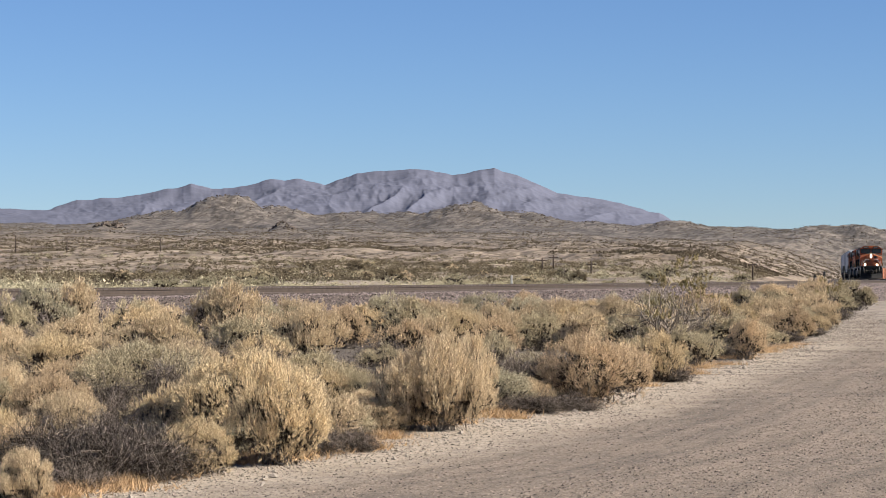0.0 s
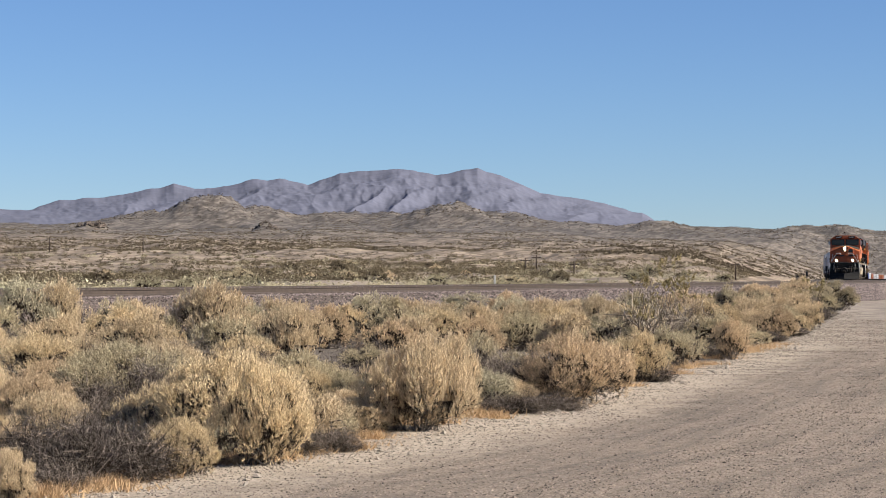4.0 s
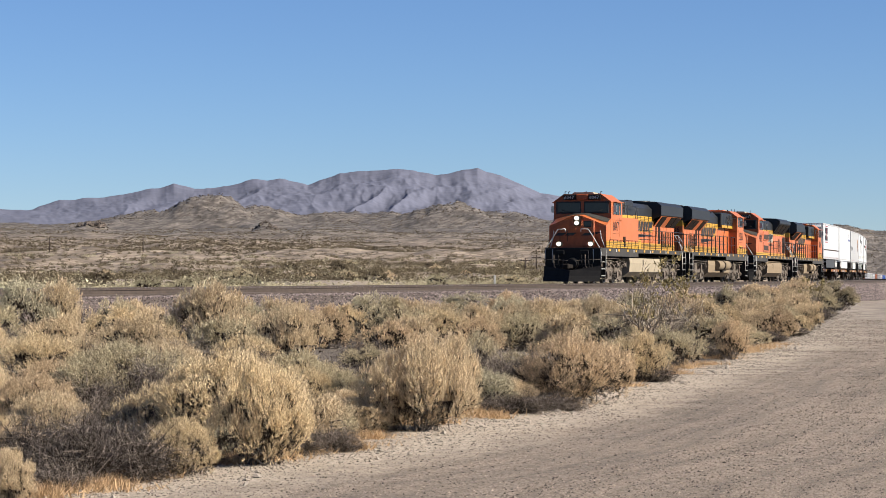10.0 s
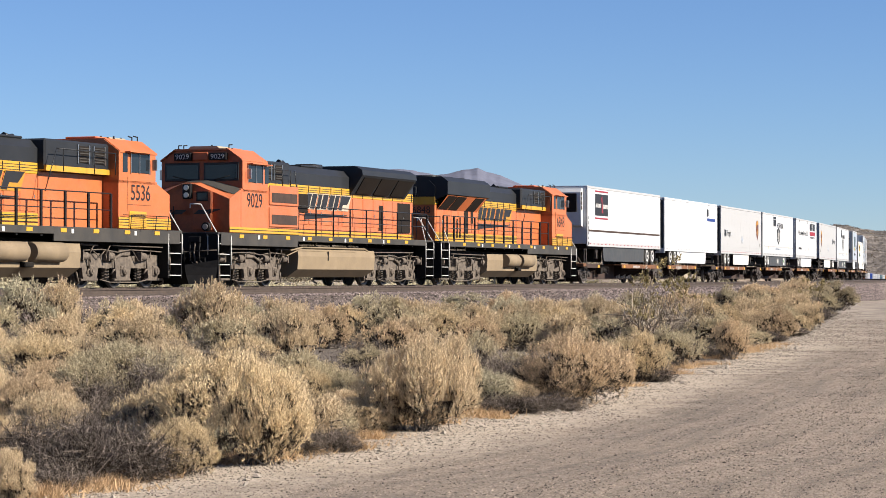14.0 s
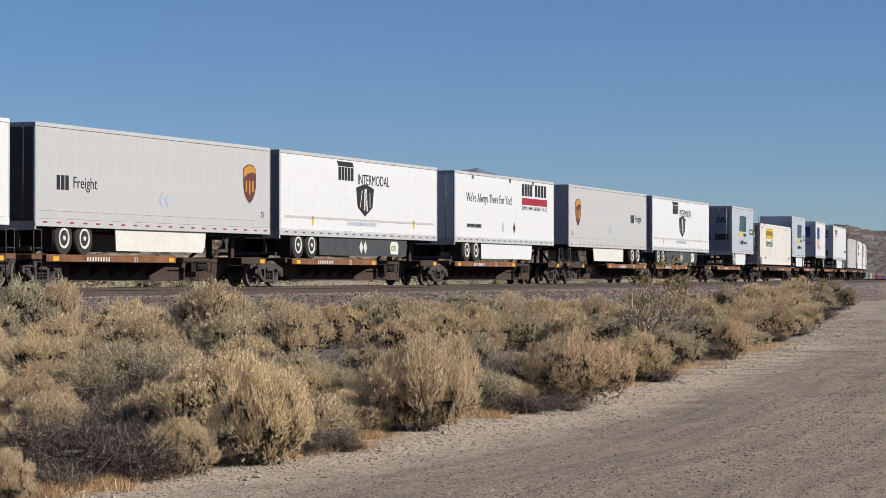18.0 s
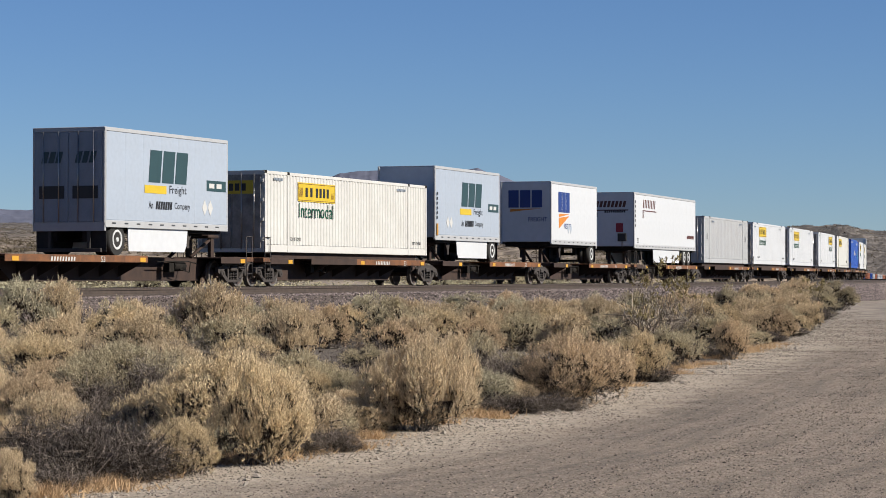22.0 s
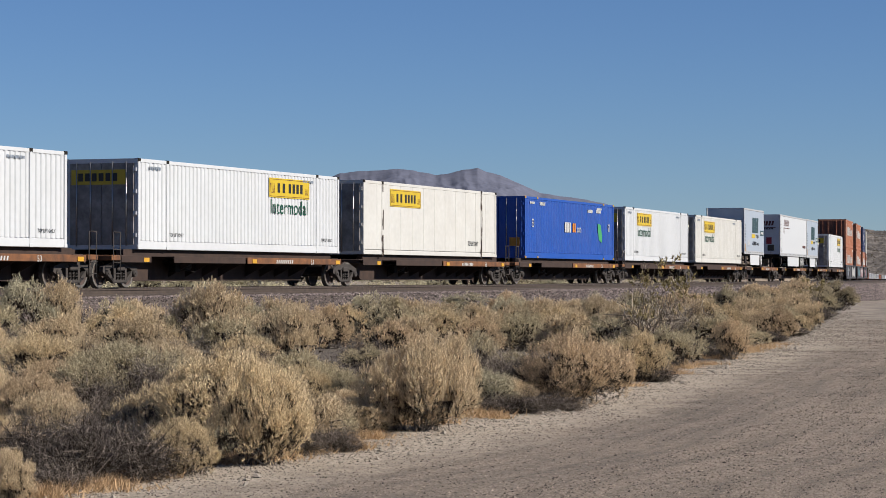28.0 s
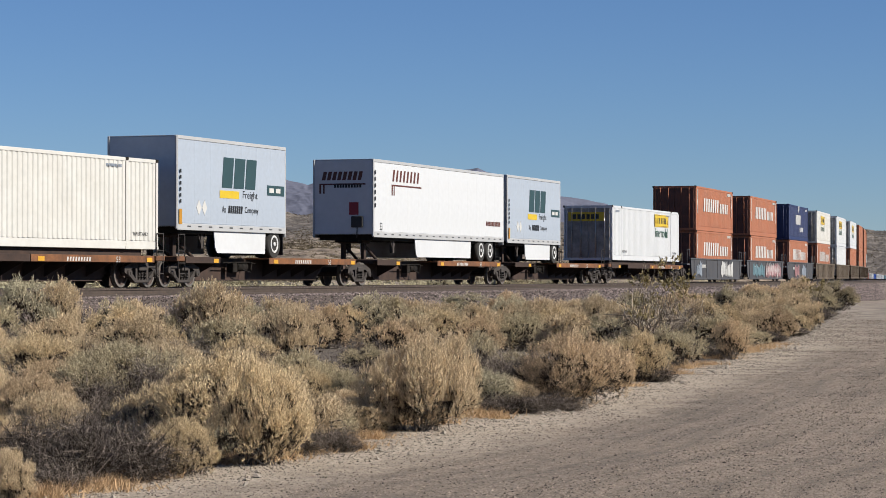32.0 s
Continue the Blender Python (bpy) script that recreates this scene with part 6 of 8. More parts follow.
LOCOS = [("6047", "g", 9.65, False, True, "orange, yellow and black lead locomotive with lit headlights"),
         ("5536", "g", 31.9, True, False, "orange, yellow and black locomotive running long hood first"),
         ("9029", "e", 54.15, False, False, "faded orange locomotive with flared black radiators"),
         ("6848", "g", 76.35, True, False, "orange, yellow and black locomotive running long hood first")]
for number, kind, d, rev, lit, label in LOCOS:
    ob = locomotive(number, kind, label, lit)
    MOVERS.append((ob, d, rev))


# ---------------------------------------------------------------- trailers and containers
def wheel_geo():
    """A tyre and a deep-dished rim with a broad bright lip."""
    tyre = Geo().cyl((0, -0.14, 0), (0, 0.14, 0), 0.5, n=24)
    rim = Geo().cyl((0, 0.1, 0), (0, 0.155, 0), 0.325, 0.315, n=20, caps=False).cyl((0, 0.155, 0), (0, 0.157, 0), 0.315, 0.25, n=20, caps=False)
    return tyre, rim.cyl((0, 0.157, 0), (0, 0.075, 0), 0.25, 0.19, n=20, caps=False).cyl((0, 0.07, 0), (0, 0.078, 0), 0.2, 0.19, n=16).cyl((0, 0.07, 0), (0, 0.17, 0), 0.085, 0.07, n=10)


_ty, _ri = wheel_geo()
TYRE, RIM = _ty.mesh("tyre", M["rubber"]), _ri.mesh("rim", M["rim"])


def trailer(name, L, mat, label, axles, skirt, seams=13, bottom=1.87, height=3.08, reefer=False, rail="palegrey", door=None, skirt_at=None):
    """Road trailer, nose at +x, standing on tyres at deck height 1.02."""
    ob = thing(name, label, "trailer", "road trailers on the train")
    H, w = L / 2, 1.29
    z0, z1 = bottom, bottom + height
    P = lambda n_, g, m_, lab="": part(n_, g, m_, ob, lab)
    P("body", Geo().box(-H, H, -w, w, z0 + 0.1, z1 - 0.03, 0.02), mat)
    pw = (L - 0.12) / seams
    pan = Geo().box(-pw / 2 + 0.0008, pw / 2 - 0.0008, -0.006, 0.006, z0 + 0.22, z1 - 0.14, 0.0015).mesh("side_panel", M[mat])
    for i in range(seams):
        for s in (-1, 1):
            part("side_panel", pan, None, ob, "", pose(-H + 0.06 + (i + 0.5) * pw, s * (w + 0.005), 0))
    for s in (-1, 1):
        P("bottom_rail", Geo().box(-H, H, s * (w + 0.005) - 0.02, s * (w + 0.005) + 0.02, z0 - 0.02, z0 + 0.2, 0.01), rail, "bright lower side rail")
        P("top_rail", Geo().box(-H, H, s * (w + 0.004) - 0.02, s * (w + 0.004) + 0.02, z1 - 0.12, z1, 0.012), rail)
        for i in range(int(L / 0.8)):
            x = -H + 0.4 + i * 0.8
            P("conspicuity_mark", Geo().box(x, x + 0.24, s * (w + 0.028) - 0.003, s * (w + 0.028) + 0.003, z0 + 0.09, z0 + 0.135), "inkred" if (reefer or mat == "palegrey") else "skirt")
    P("roof", Geo().box(-H, H, -w, w, z1 - 0.03, z1 + 0.005, 0.01), "silver")
    P("floor_beam", Geo().box(-H + 0.3, H - 0.3, -1.15, 1.15, z0 - 0.12, z0 + 0.1), "under")
    for x in (-H + 0.02, H - 0.02):
        for s in (-1, 1):
            P("corner_post", Geo().box(x - 0.05, x + 0.05, s * (w - 0.03) - 0.05, s * (w - 0.03) + 0.05, z0, z1, 0.03), rail)
    # rear doors at -x
    for s in (-1, 1):
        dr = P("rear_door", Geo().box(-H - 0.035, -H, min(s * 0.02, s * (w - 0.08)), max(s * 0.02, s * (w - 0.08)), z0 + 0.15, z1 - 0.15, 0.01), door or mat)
        for y in (0.35, 0.9):
            part("lock_rod", Geo().cyl((-H - 0.055, s * y, z0 + 0.12), (-H - 0.055, s * y, z1 - 0.12), 0.016, n=6), "steel", dr)
    P("rear_sill", Geo().box(-H - 0.03, -H + 0.05, -w, w, z0 - 0.14, z0 + 0.14, 0.01), rail)
    P("rear_header", Geo().box(-H - 0.03, -H + 0.05, -w, w, z1 - 0.14, z1, 0.01), rail)
    P("rear_bumper", Geo().box(-H - 0.04, -H + 0.06, -1.15, 1.15, 1.12, 1.24, 0.01).box(-H - 0.02, -H + 0.04, -0.75, -0.65, 1.2, z0).box(-H - 0.02, -H + 0.04, 0.65, 0.75, 1.2, z0), "darkgrey")
    # axles
    x_ax = [-H + 1.75 + i * 1.24 for i in range(axles)] if axles > 1 else [-H + 0.85]
    for x in x_ax:
        P("axle", Geo().cyl((x, -1.0, 1.52), (x, 1.0, 1.52), 0.07, n=8), "under")
        for s in (-1, 1):
            for y in (0.76, 1.1):
                wh_ = part("wheel", TYRE, None, ob, "black truck tyre", pose(x, s * y, 1.52))
                if y > 1:
                    part("rim", RIM, None, wh_, "bright wheel rim", pose(0, 0, 0, 0, 0, 0 if s > 0 else 180))
    P("suspension", Geo().box(min(x_ax) - 0.8, max(x_ax) + 0.8, -0.6, -0.45, 1.45, z0).box(min(x_ax) - 0.8, max(x_ax) + 0.8, 0.45, 0.6, 1.45, z0), "under")
    for s in (-1, 1):
        P("mudflap", Geo().box(min(x_ax) - 0.72, min(x_ax) - 0.7, min(s * 0.65, s * 1.25), max(s * 0.65, s * 1.25), 1.12, z0), "rubber")
    # landing gear and skirts
    xl = H - (2.9 if L > 12 else 2.4)
    for s in (-1, 1):
        P("landing_leg", Geo().box(xl - 0.09, xl + 0.09, s * 0.95 - 0.07, s * 0.95 + 0.07, 1.3, z0, 0.01).tube([(xl - 0.35, s * 0.98, z0), (xl, s * 0.98, 1.4), (xl + 0.35, s * 0.98, z0)], 0.03), "wagon_truck", "folded landing leg")
        if skirt:
            a, b = skirt_at or (max(x_ax) + 0.72, xl - 0.45)
            P("side_skirt", Geo().prism_y([(a, z0), (b, z0), (b - 0.1, 1.35), (b - 0.25, 1.16), (a + 0.05, 1.16)], s * 1.22 - 0.015, s * 1.22 + 0.015), skirt, "plain side skirt")
    P("king_pin_plate", Geo().box(H - 1.6, H - 0.3, -0.5, 0.5, z0 - 0.2, z0 - 0.12, 0.02), "under")
    if reefer:
        u = P("refrigeration_unit", Geo().prism_y([(H, z0 + 0.95), (H + 0.42, z0 + 1.05), (H + 0.5, z1 - 0.35), (H + 0.36, z1 - 0.15), (H, z1 - 0.15)], -1.05, 1.05), "white", "white refrigeration unit")
        part("unit_grille", Geo().box(H + 0.46, H + 0.52, -0.85, 0.85, z1 - 1.35, z1 - 0.4, 0.03), "grille", u)
        for k in range(4):
            part("louvre", Geo().box(H + 0.2, H + 0.44, -1.07, 1.07, z1 - 1.25 + k * 0.24, z1 - 1.05 + k * 0.24, 0.01), "grille", u)
    return ob


def container(name, L, h, mat, label, z0=1.23, ribbed=True, group="containers on the train", rods="steel"):
    """Freight container, door end at +x; floor at z0 above the rail."""
    ob = thing(name, label, "container", group)
    H, w = L / 2, 1.3
    z1 = z0 + h
    P = lambda n_, g, m_, lab="": part(n_, g, m_, ob, lab)
    P("body", Geo().box(-H + 0.02, H - 0.02, -w + 0.04, w - 0.04, z0 + 0.04, z1 - 0.02), mat)
    for s in (-1, 1):
        g = Geo()
        if ribbed:
            nr = int((L - 0.3) / 0.28)
            p = (L - 0.3) / nr
            vx = []
            for i in range(nr):
                a = -H + 0.15 + i * p
                vx += [(a, 0.0), (a + 0.12 * p, 0.035), (a + 0.55 * p, 0.035), (a + 0.67 * p, 0.0)]
            vx.append((H - 0.15, 0.0))
            vs = [(x, s * (w - 0.035 + o), z) for z in (z0 + 0.28, z1 - 0.12) for x, o in vx]
            m_ = len(vx)
            g.add(vs, [(i, i + 1, m_ + i + 1, m_ + i) for i in range(m_ - 1)])
            P("side_wall", g, mat, "vertically ribbed side wall")
        else:
            pw = (L - 0.3) / 12
            for i in range(12):
                P("side_panel", Geo().box(-H + 0.15 + i * pw + 0.008, -H + 0.15 + (i + 1) * pw - 0.008, s * (w - 0.02) - 0.015, s * (w - 0.02) + 0.015, z0 + 0.2, z1 - 0.12, 0.006), mat)
        P("bottom_rail", Geo().box(-H, H, s * w - 0.03, s * w + 0.005, z0, z0 + (0.26 if ribbed else 0.16), 0.012), mat)
        P("top_rail", Geo().box(-H, H, s * w - 0.03, s * w + 0.005, z1 - 0.12, z1, 0.012), mat)
        for x in ((-H + 0.07, H - 0.07) + ((-6.03, 6.03) if L > 13 else ())):
            P("post", Geo().box(x - 0.07, x + 0.07, s * w - 0.06, s * w + 0.02, z0, z1, 0.012), mat)
            P("corner_casting", Geo().box(x - 0.085, x + 0.085, s * w - 0.1, s * w + 0.028, z1 - 0.1, z1 + 0.012, 0.01), "under" if mat != "blue" else "reflector")
            P("corner_casting", Geo().box(x - 0.085, x + 0.085, s * w - 0.1, s * w + 0.028, z0 - 0.005, z0 + 0.1, 0.01), mat if mat != "blue" else "reflector")
        # white and red door ends take colours darkened for the shade there
        door_mat = "shaded_grimy_white" if mat in ("white", "offwhite") else "shaded_red" if mat == "rust_red" else mat
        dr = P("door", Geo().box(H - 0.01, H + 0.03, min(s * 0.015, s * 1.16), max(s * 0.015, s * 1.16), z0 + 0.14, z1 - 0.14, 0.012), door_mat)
        for y in (0.4, 0.9):
            part("lock_rod", Geo().cyl((H + 0.05, s * y, z0 + 0.1), (H + 0.05, s * y, z1 - 0.1), 0.018, n=6), rods, dr)
        for k in range(4):
            part("hinge", Geo().box(H, H + 0.05, s * 1.2 - 0.05, s * 1.2 + 0.05, z0 + 0.4 + k * 0.7, z0 + 0.52 + k * 0.7), mat, dr)
    P("roof", Geo().box(-H, H, -w, w, z1 - 0.025, z1 - 0.002, 0.004), mat)
    P("door_sill", Geo().box(H - 0.03, H + 0.02, -w, w, z0, z0 + 0.14), mat)
    P("door_header", Geo().box(H - 0.03, H + 0.02, -w, w, z1 - 0.14, z1), mat)
    return ob


def sign_yellow(ob, x, y, z, word=True):
    """Yellow maker's sign, its name as plain bars, with the word below."""
    sg = part("sign", flat(bar(-1.75, 1.75, -0.35, 0.35)), "inkyellow", ob, "yellow sign with dark bars", side_m(x, y, z))
    part("sign_border", flat(bar(-1.7, 1.7, 0.295, 0.312), bar(-1.7, 1.7, -0.312, -0.295), bar(-1.71, -1.69, -0.3, 0.3), bar(1.69, 1.71, -0.3, 0.3), t=0.01), "inkbrown", sg)
    part("sign_hatch", flat(*[bar(-1.62 + k * 0.1, -1.59 + k * 0.1, -0.2, 0.16, -0.05) for k in range(4)], *[bar(1.36 + k * 0.1, 1.39 + k * 0.1, -0.2, 0.04, 0.05) for k in range(3)], t=0.01), "inkbrown", sg)
    for a in (-1.06, -0.62, -0.1, 0.24, 0.58, 0.92):
        part("sign_letter_bar", flat(bar(a, a + 0.2, -0.17, 0.17), t=0.012), "ink", sg)
    if word:
        letter(ob, "Intermodal", 3.2, 0.52, "inkgreen", side_m(x + 0.02, y, z - 0.68))


def diamonds(ob, x, y, z, n=2, mat="numberwhite", w=0.3):
    for i in range(n):
        part("placard_holder", flat(*[[(0, -0.26), (w / 2 + 0.04, 0), (0, 0.26), (-w / 2 - 0.04, 0)]]), mat, ob, "", side_m(x - i * (w + 0.12), y, z))


def plain_text(ob, x, y, z, n, w, h, mat="ink", lean=0.0, end=False):
    part("lettering", flat(*bars(n, w, h, 0.25, lean)), mat, ob, "", (end_m if end else side_m)(x, y, z))


def add_mover(ob, d, rev=False):
    MOVERS.append((ob, d, rev))


SIDE = 1.305           # trailers' lettering plane
PF = 16.15             # 53-foot length


def near_y(rev, y=SIDE):
    return -y if rev else y


# 1: refrigerated white trailer, nose first
t = trailer("semi_trailer", PF, "white", "white refrigerated trailer with a dark stripe, nose forward", 2, "skirt", reefer=True, bottom=1.93)
part("side_stripe", flat(bar(-7.95, 7.9, -0.05, 0.05)), "brown_steel", t, "dark brown stripe", side_m(0, SIDE, 2.72))
em = part("emblem", flat(bar(-1.35, 1.35, -0.62, 0.5)), "ink", t, "dark emblem panel with red edge lines", side_m(5.28, SIDE, 4.14))
part("emblem_line", flat(bar(-1.35, 1.35, 0.6, 0.68), bar(-1.35, 1.35, -0.8, -0.72), [(0.0, -0.45), (0.3, -0.5), (0.12, 0.0), (0.1, 0.42), (-0.12, 0.3), (0.02, 0.0)], t=0.012), "inkred", em)
part("emblem_lettering", flat(*[bar(a, a + 0.11, -0.2, 0.0, 0.04) for a in (-1.25, -1.08, -0.9, -0.72, -0.54, -0.36)], *[bar(a, a + 0.11, -0.24, -0.02, 0.04) for a in (0.2, 0.36, 0.52, 0.68, 0.84, 1.0, 1.16)], t=0.014), "numberwhite", em)
part("lettering", flat(*[bar(-0.06, 0.06, k * 0.26 - 1.2, k * 0.26 - 1.05) for k in range(6)]), "ink", t, "", side_m(8.0, SIDE + 0.03, 3.2))
add_mover(t, 97.1)

# 2: plain white trailer, doors first
t = trailer("semi_trailer", 15.75, "white", "plain white trailer with a white skirt, black-edged door end", 2, "white", rail="white", door="darkdoor")
part("emblem", flat(ring(14, 0.2, 0.26), bar(0.16, 0.36, -0.2, 0.2), bar(-0.2, -0.1, -0.42, 0.1)), "ink", t, "dark round emblem", side_m(4.7, -SIDE, 4.35))
part("emblem_bar", flat(bar(-0.1, 2.5, -0.52, -0.34)), "inkblue", t, "blue bar under the emblem", side_m(4.7, -SIDE, 4.35))
add_mover(t, 114.3, True)

# 3 and 6: grey trailers
for d, rev in ((131.7, True), (184.5, False)):
    t = trailer("semi_trailer", PF, "palegrey", "pale grey trailer with a small brown and gold shield", 2, "offwhite", rail="palegrey", door="darkdoor", skirt_at=(PF / 2 - 11.2, PF / 2 - 4.9))
    y = near_y(rev)
    xs = -1 if rev else 1   # reading runs towards -x on the +y side
    sh = part("shield", flat([(-0.5, 0.52), (-0.25, 0.64), (0.0, 0.68), (0.25, 0.64), (0.5, 0.52), (0.5, -0.1), (0.42, -0.35), (0.25, -0.55), (0.0, -0.7), (-0.25, -0.55), (-0.42, -0.35), (-0.5, -0.1)]), "inkbrown", t, "brown and gold shield", side_m(6.4, y, 3.62))
    part("shield_top", flat([(-0.46, 0.5), (-0.22, 0.6), (0.0, 0.64), (0.22, 0.6), (0.46, 0.5), (0.46, 0.36), (0.2, 0.4), (-0.15, 0.34), (-0.46, 0.2)], bar(-0.34, -0.22, -0.3, 0.1), bar(-0.08, 0.04, -0.38, 0.1), bar(0.18, 0.3, -0.3, 0.1), t=0.012), "inkgold", sh)
    plain_text(t, -6.48 if rev else -4.87, y, 3.2 if rev else 3.5, 3, 0.78, 0.44)
    letter(t, "Freight", 1.45, 0.46, "ink", side_m(-5.14 if rev else -6.21, y, 3.17 if rev else 3.48))
    diamonds(t, 0.3 if rev else 0.1, y, 2.85, 2, "silver")
    letter(t, "53", 0.26, 0.2, "ink", side_m(7.45, y, 2.55))
    part("side_rib", flat(bar(-7.9, 7.9, -0.03, 0.03)), "palegrey", t, "", side_m(0, y, 2.36))
    add_mover(t, d, rev)

# 4 and 7: white trailers with a dark shield
for d in (148.7, 202.2):
    t = trailer("semi_trailer", PF, "white", "white trailer with dark shield and grey roof rail", 2, "skirt", door="shade_mark_grey")
    y = -SIDE
    sh = part("shield", flat([(-0.92, 0.45), (0.0, 0.62), (0.92, 0.45), (0.76, -0.3), (0.0, -0.66), (-0.76, -0.3)]), "ink", t, "dark shield emblem", side_m(0.03, y, 3.36))
    part("shield_line", flat(bar(-0.14, -0.02, -0.42, 0.42, 0.06), bar(0.14, 0.26, -0.45, 0.42, -0.12), bar(-0.1, 0.2, -0.22, -0.15), bar(-0.05, 0.2, 0.0, 0.07), bar(-0.05, 0.18, 0.2, 0.27), bar(-0.55, -0.49, -0.3, 0.36, 0.2), bar(0.45, 0.51, -0.3, 0.28, 0.0), t=0.012), "numberwhite", sh)
    part("lettering", flat(*bars(5, 1.55, 0.5, 0.2), bar(-0.8, 0.75, 0.28, 0.46, -0.12)), "ink", t, "", side_m(-1.88, y, 4.3))
    letter(t, "INTERMODAL", 3.3, 0.4, "ink", side_m(0.95, y, 4.14))
    plain_text(t, -0.24, y, 2.4, 14, 3.0, 0.13, "silver")
    part("side_rib", flat(bar(-7.6, 7.7, -0.04, 0.04)), "palegrey", t, "", side_m(0, y, 2.55))
    part("label", flat(bar(-0.08, 0.08, -0.16, 0.16)), "inkyellow", t, "", side_m(-5.12, y, 2.44))
    part("label", flat(bar(-0.08, 0.08, -0.16, 0.16)), "inkyellow", t, "", side_m(5.33, y, 2.5))
    diamonds(t, 0.2, -1.24, 1.5, 2, "numberwhite")
    eco = part("badge", flat([(-0.4, -0.25), (0.4, -0.25), (0.46, 0.1), (0.3, 0.26), (-0.3, 0.26), (-0.46, 0.1)]), "offwhite", t, "pale rounded badge", side_m(3.3, -1.24, 1.5))
    letter(eco, "eco", 0.5, 0.22, "inkgreenleaf", pose(-0.08, 0, 0.008))
    add_mover(t, d, True)

# 5: white trailer with a red bar
t = trailer("semi_trailer", 14.7, "white", "white trailer with a red bar and black slogan, doors forward", 2, "white", seams=12)
y = -SIDE
letter(t, "We're Always There For You!", 6.5, 0.52, "ink", side_m(-2.6, y, 3.8))
part("lettering", flat(*bars(4, 1.7, 0.56, 0.22), *[[(a + 2.15, b) for a, b in p] for p in bars(4, 1.9, 0.56, 0.22)]), "ink", t, "", side_m(3.05, y, 4.42))
part("red_bar", flat(bar(-2.0, 2.0, -0.16, 0.16)), "inkred", t, "red bar", side_m(4.2, y, 3.88))
letter(t, "SUPPLY CHAIN - GROUND - LTL - TL", 3.95, 0.17, "ink", side_m(4.2, y, 3.57))
plain_text(t, -4.75, y, 2.6, 12, 2.0, 0.16, "ink")
diamonds(t, -0.67, y, 2.6, 1, "silver")
diamonds(t, 1.0, y, 2.6, 1, "darkgrey")
for q in (-5.0, 0.4, 3.9):
    part("vent_mark", flat(bar(-0.12, -0.03, -0.09, 0.09), bar(0.03, 0.12, -0.09, 0.09)), "ink", t, "", side_m(q, y, 4.75))
plain_text(t, -7.39, 0.3, 3.7, 4, 1.4, 0.4, "ink", 0, True)
add_mover(t, 166.4, True)

# silver 28-foot pups
PUP = 8.55
for d, rev in ((223.0, True), (251.8, False), (455.05, False), (488.8, False)):
    t = trailer("pup_trailer", PUP, "silver", "short silver-grey trailer with dark block lettering and a yellow bar", 1, "white", seams=7, bottom=1.92, height=3.12, door="shade_mark_grey")
    y = near_y(rev)
    at = lambda r, z: side_m(r if rev else -r, y, z)
    sh = 0.0 if rev else 0.5
    part("lettering", flat(*bars(3, 2.75, 1.05, 0.12, 0.14)), "inkteal", t, "dark grey-green block lettering", at(-0.09 + sh, 3.93))
    part("yellow_bar", flat(bar(-0.75, 0.75, -0.13, 0.13)), "inkyellow", t, "yellow bar", at(-0.98 + sh * 1.2, 3.18))
    letter(t, "Freight", 1.2, 0.34, "ink", at(0.59 + sh * 1.4, 3.17))
    letter(t, "An", 0.3, 0.24, "ink", at(-1.3 + sh, 2.67))
    part("lettering", flat(*bars(7, 1.15, 0.26, 0.25, 0.05)), "ink", t, "", at(-0.4 + sh, 2.67))
    letter(t, "Company", 1.1, 0.28, "ink", at(0.9 + sh, 2.65))
    part("label_panel", flat(bar(-0.72, 0.72, -0.18, 0.18)), "inkteal", t, "", at(3.4, 3.43))
    part("label_lettering", flat(*bars(2, 1.1, 0.16, 0.3), t=0.012), "numberwhite", t, "", at(3.4, 3.43))
    diamonds(t, 2.95 if rev else 2.7, y, 2.68, 2, "numberwhite")
    if not rev:
        part("lettering", flat(*[bar(-0.05, 0.05, k * 0.2 - 0.6, k * 0.2 - 0.48) for k in range(6)]), "ink", t, "", side_m(4.1, SIDE + 0.03, 3.4))
        part("label", flat(bar(-0.1, 0.1, -0.3, 0.2)), "inkgold", t, "", side_m(4.1, SIDE + 0.03, 2.4))
    for yy in (-0.6, 0.6):
        plain_text(t, -PUP / 2 - 0.045, yy, 4.1, 3, 0.75, 0.36, "inkteal", 0.1, True)
        part("label_panel", flat(bar(-0.45, 0.45, -0.2, 0.2)), "ink", t, "", end_m(-PUP / 2 - 0.045, yy, 3.0))
    add_mover(t, d, rev)

# white pup with blue and orange marks
t = trailer("pup_trailer", 8.35, "white", "short scuffed white trailer with blue block letters and an orange wedge", 1, None, seams=7, bottom=1.95, height=3.05)
for mk in (side_m(1.96, SIDE, 4.02), end_m(4.19, 0.0, 4.15)):
    sc = 1.0 if mk[0][0] else 0.85
    part("lettering", flat(*bars(3, 2.1 * sc, 1.0 * sc, 0.12, 0.0)), "inkblue", t, "blue block lettering", mk)
    part("wedge", flat(*[[(a * sc, b * sc) for a, b in p] for p in ([(-0.95, -0.58), (0.95, -0.56), (-0.95, -0.74)], [(-0.95, -0.78), (0.9, -0.66), (-0.95, -1.3)])][:2 if sc == 1 else 1]), "inkorange", t, "orange wedge", mk)
letter(t, "FREIGHT", 1.15, 0.26, "inkblue", side_m(1.42, SIDE, 2.85))
letter(t, "FREIGHT", 0.95, 0.22, "inkblue", end_m(4.19, 0.6, 3.15))
diamonds(t, 1.2, SIDE, 2.75, 2, "silver")
add_mover(t, 268.5)

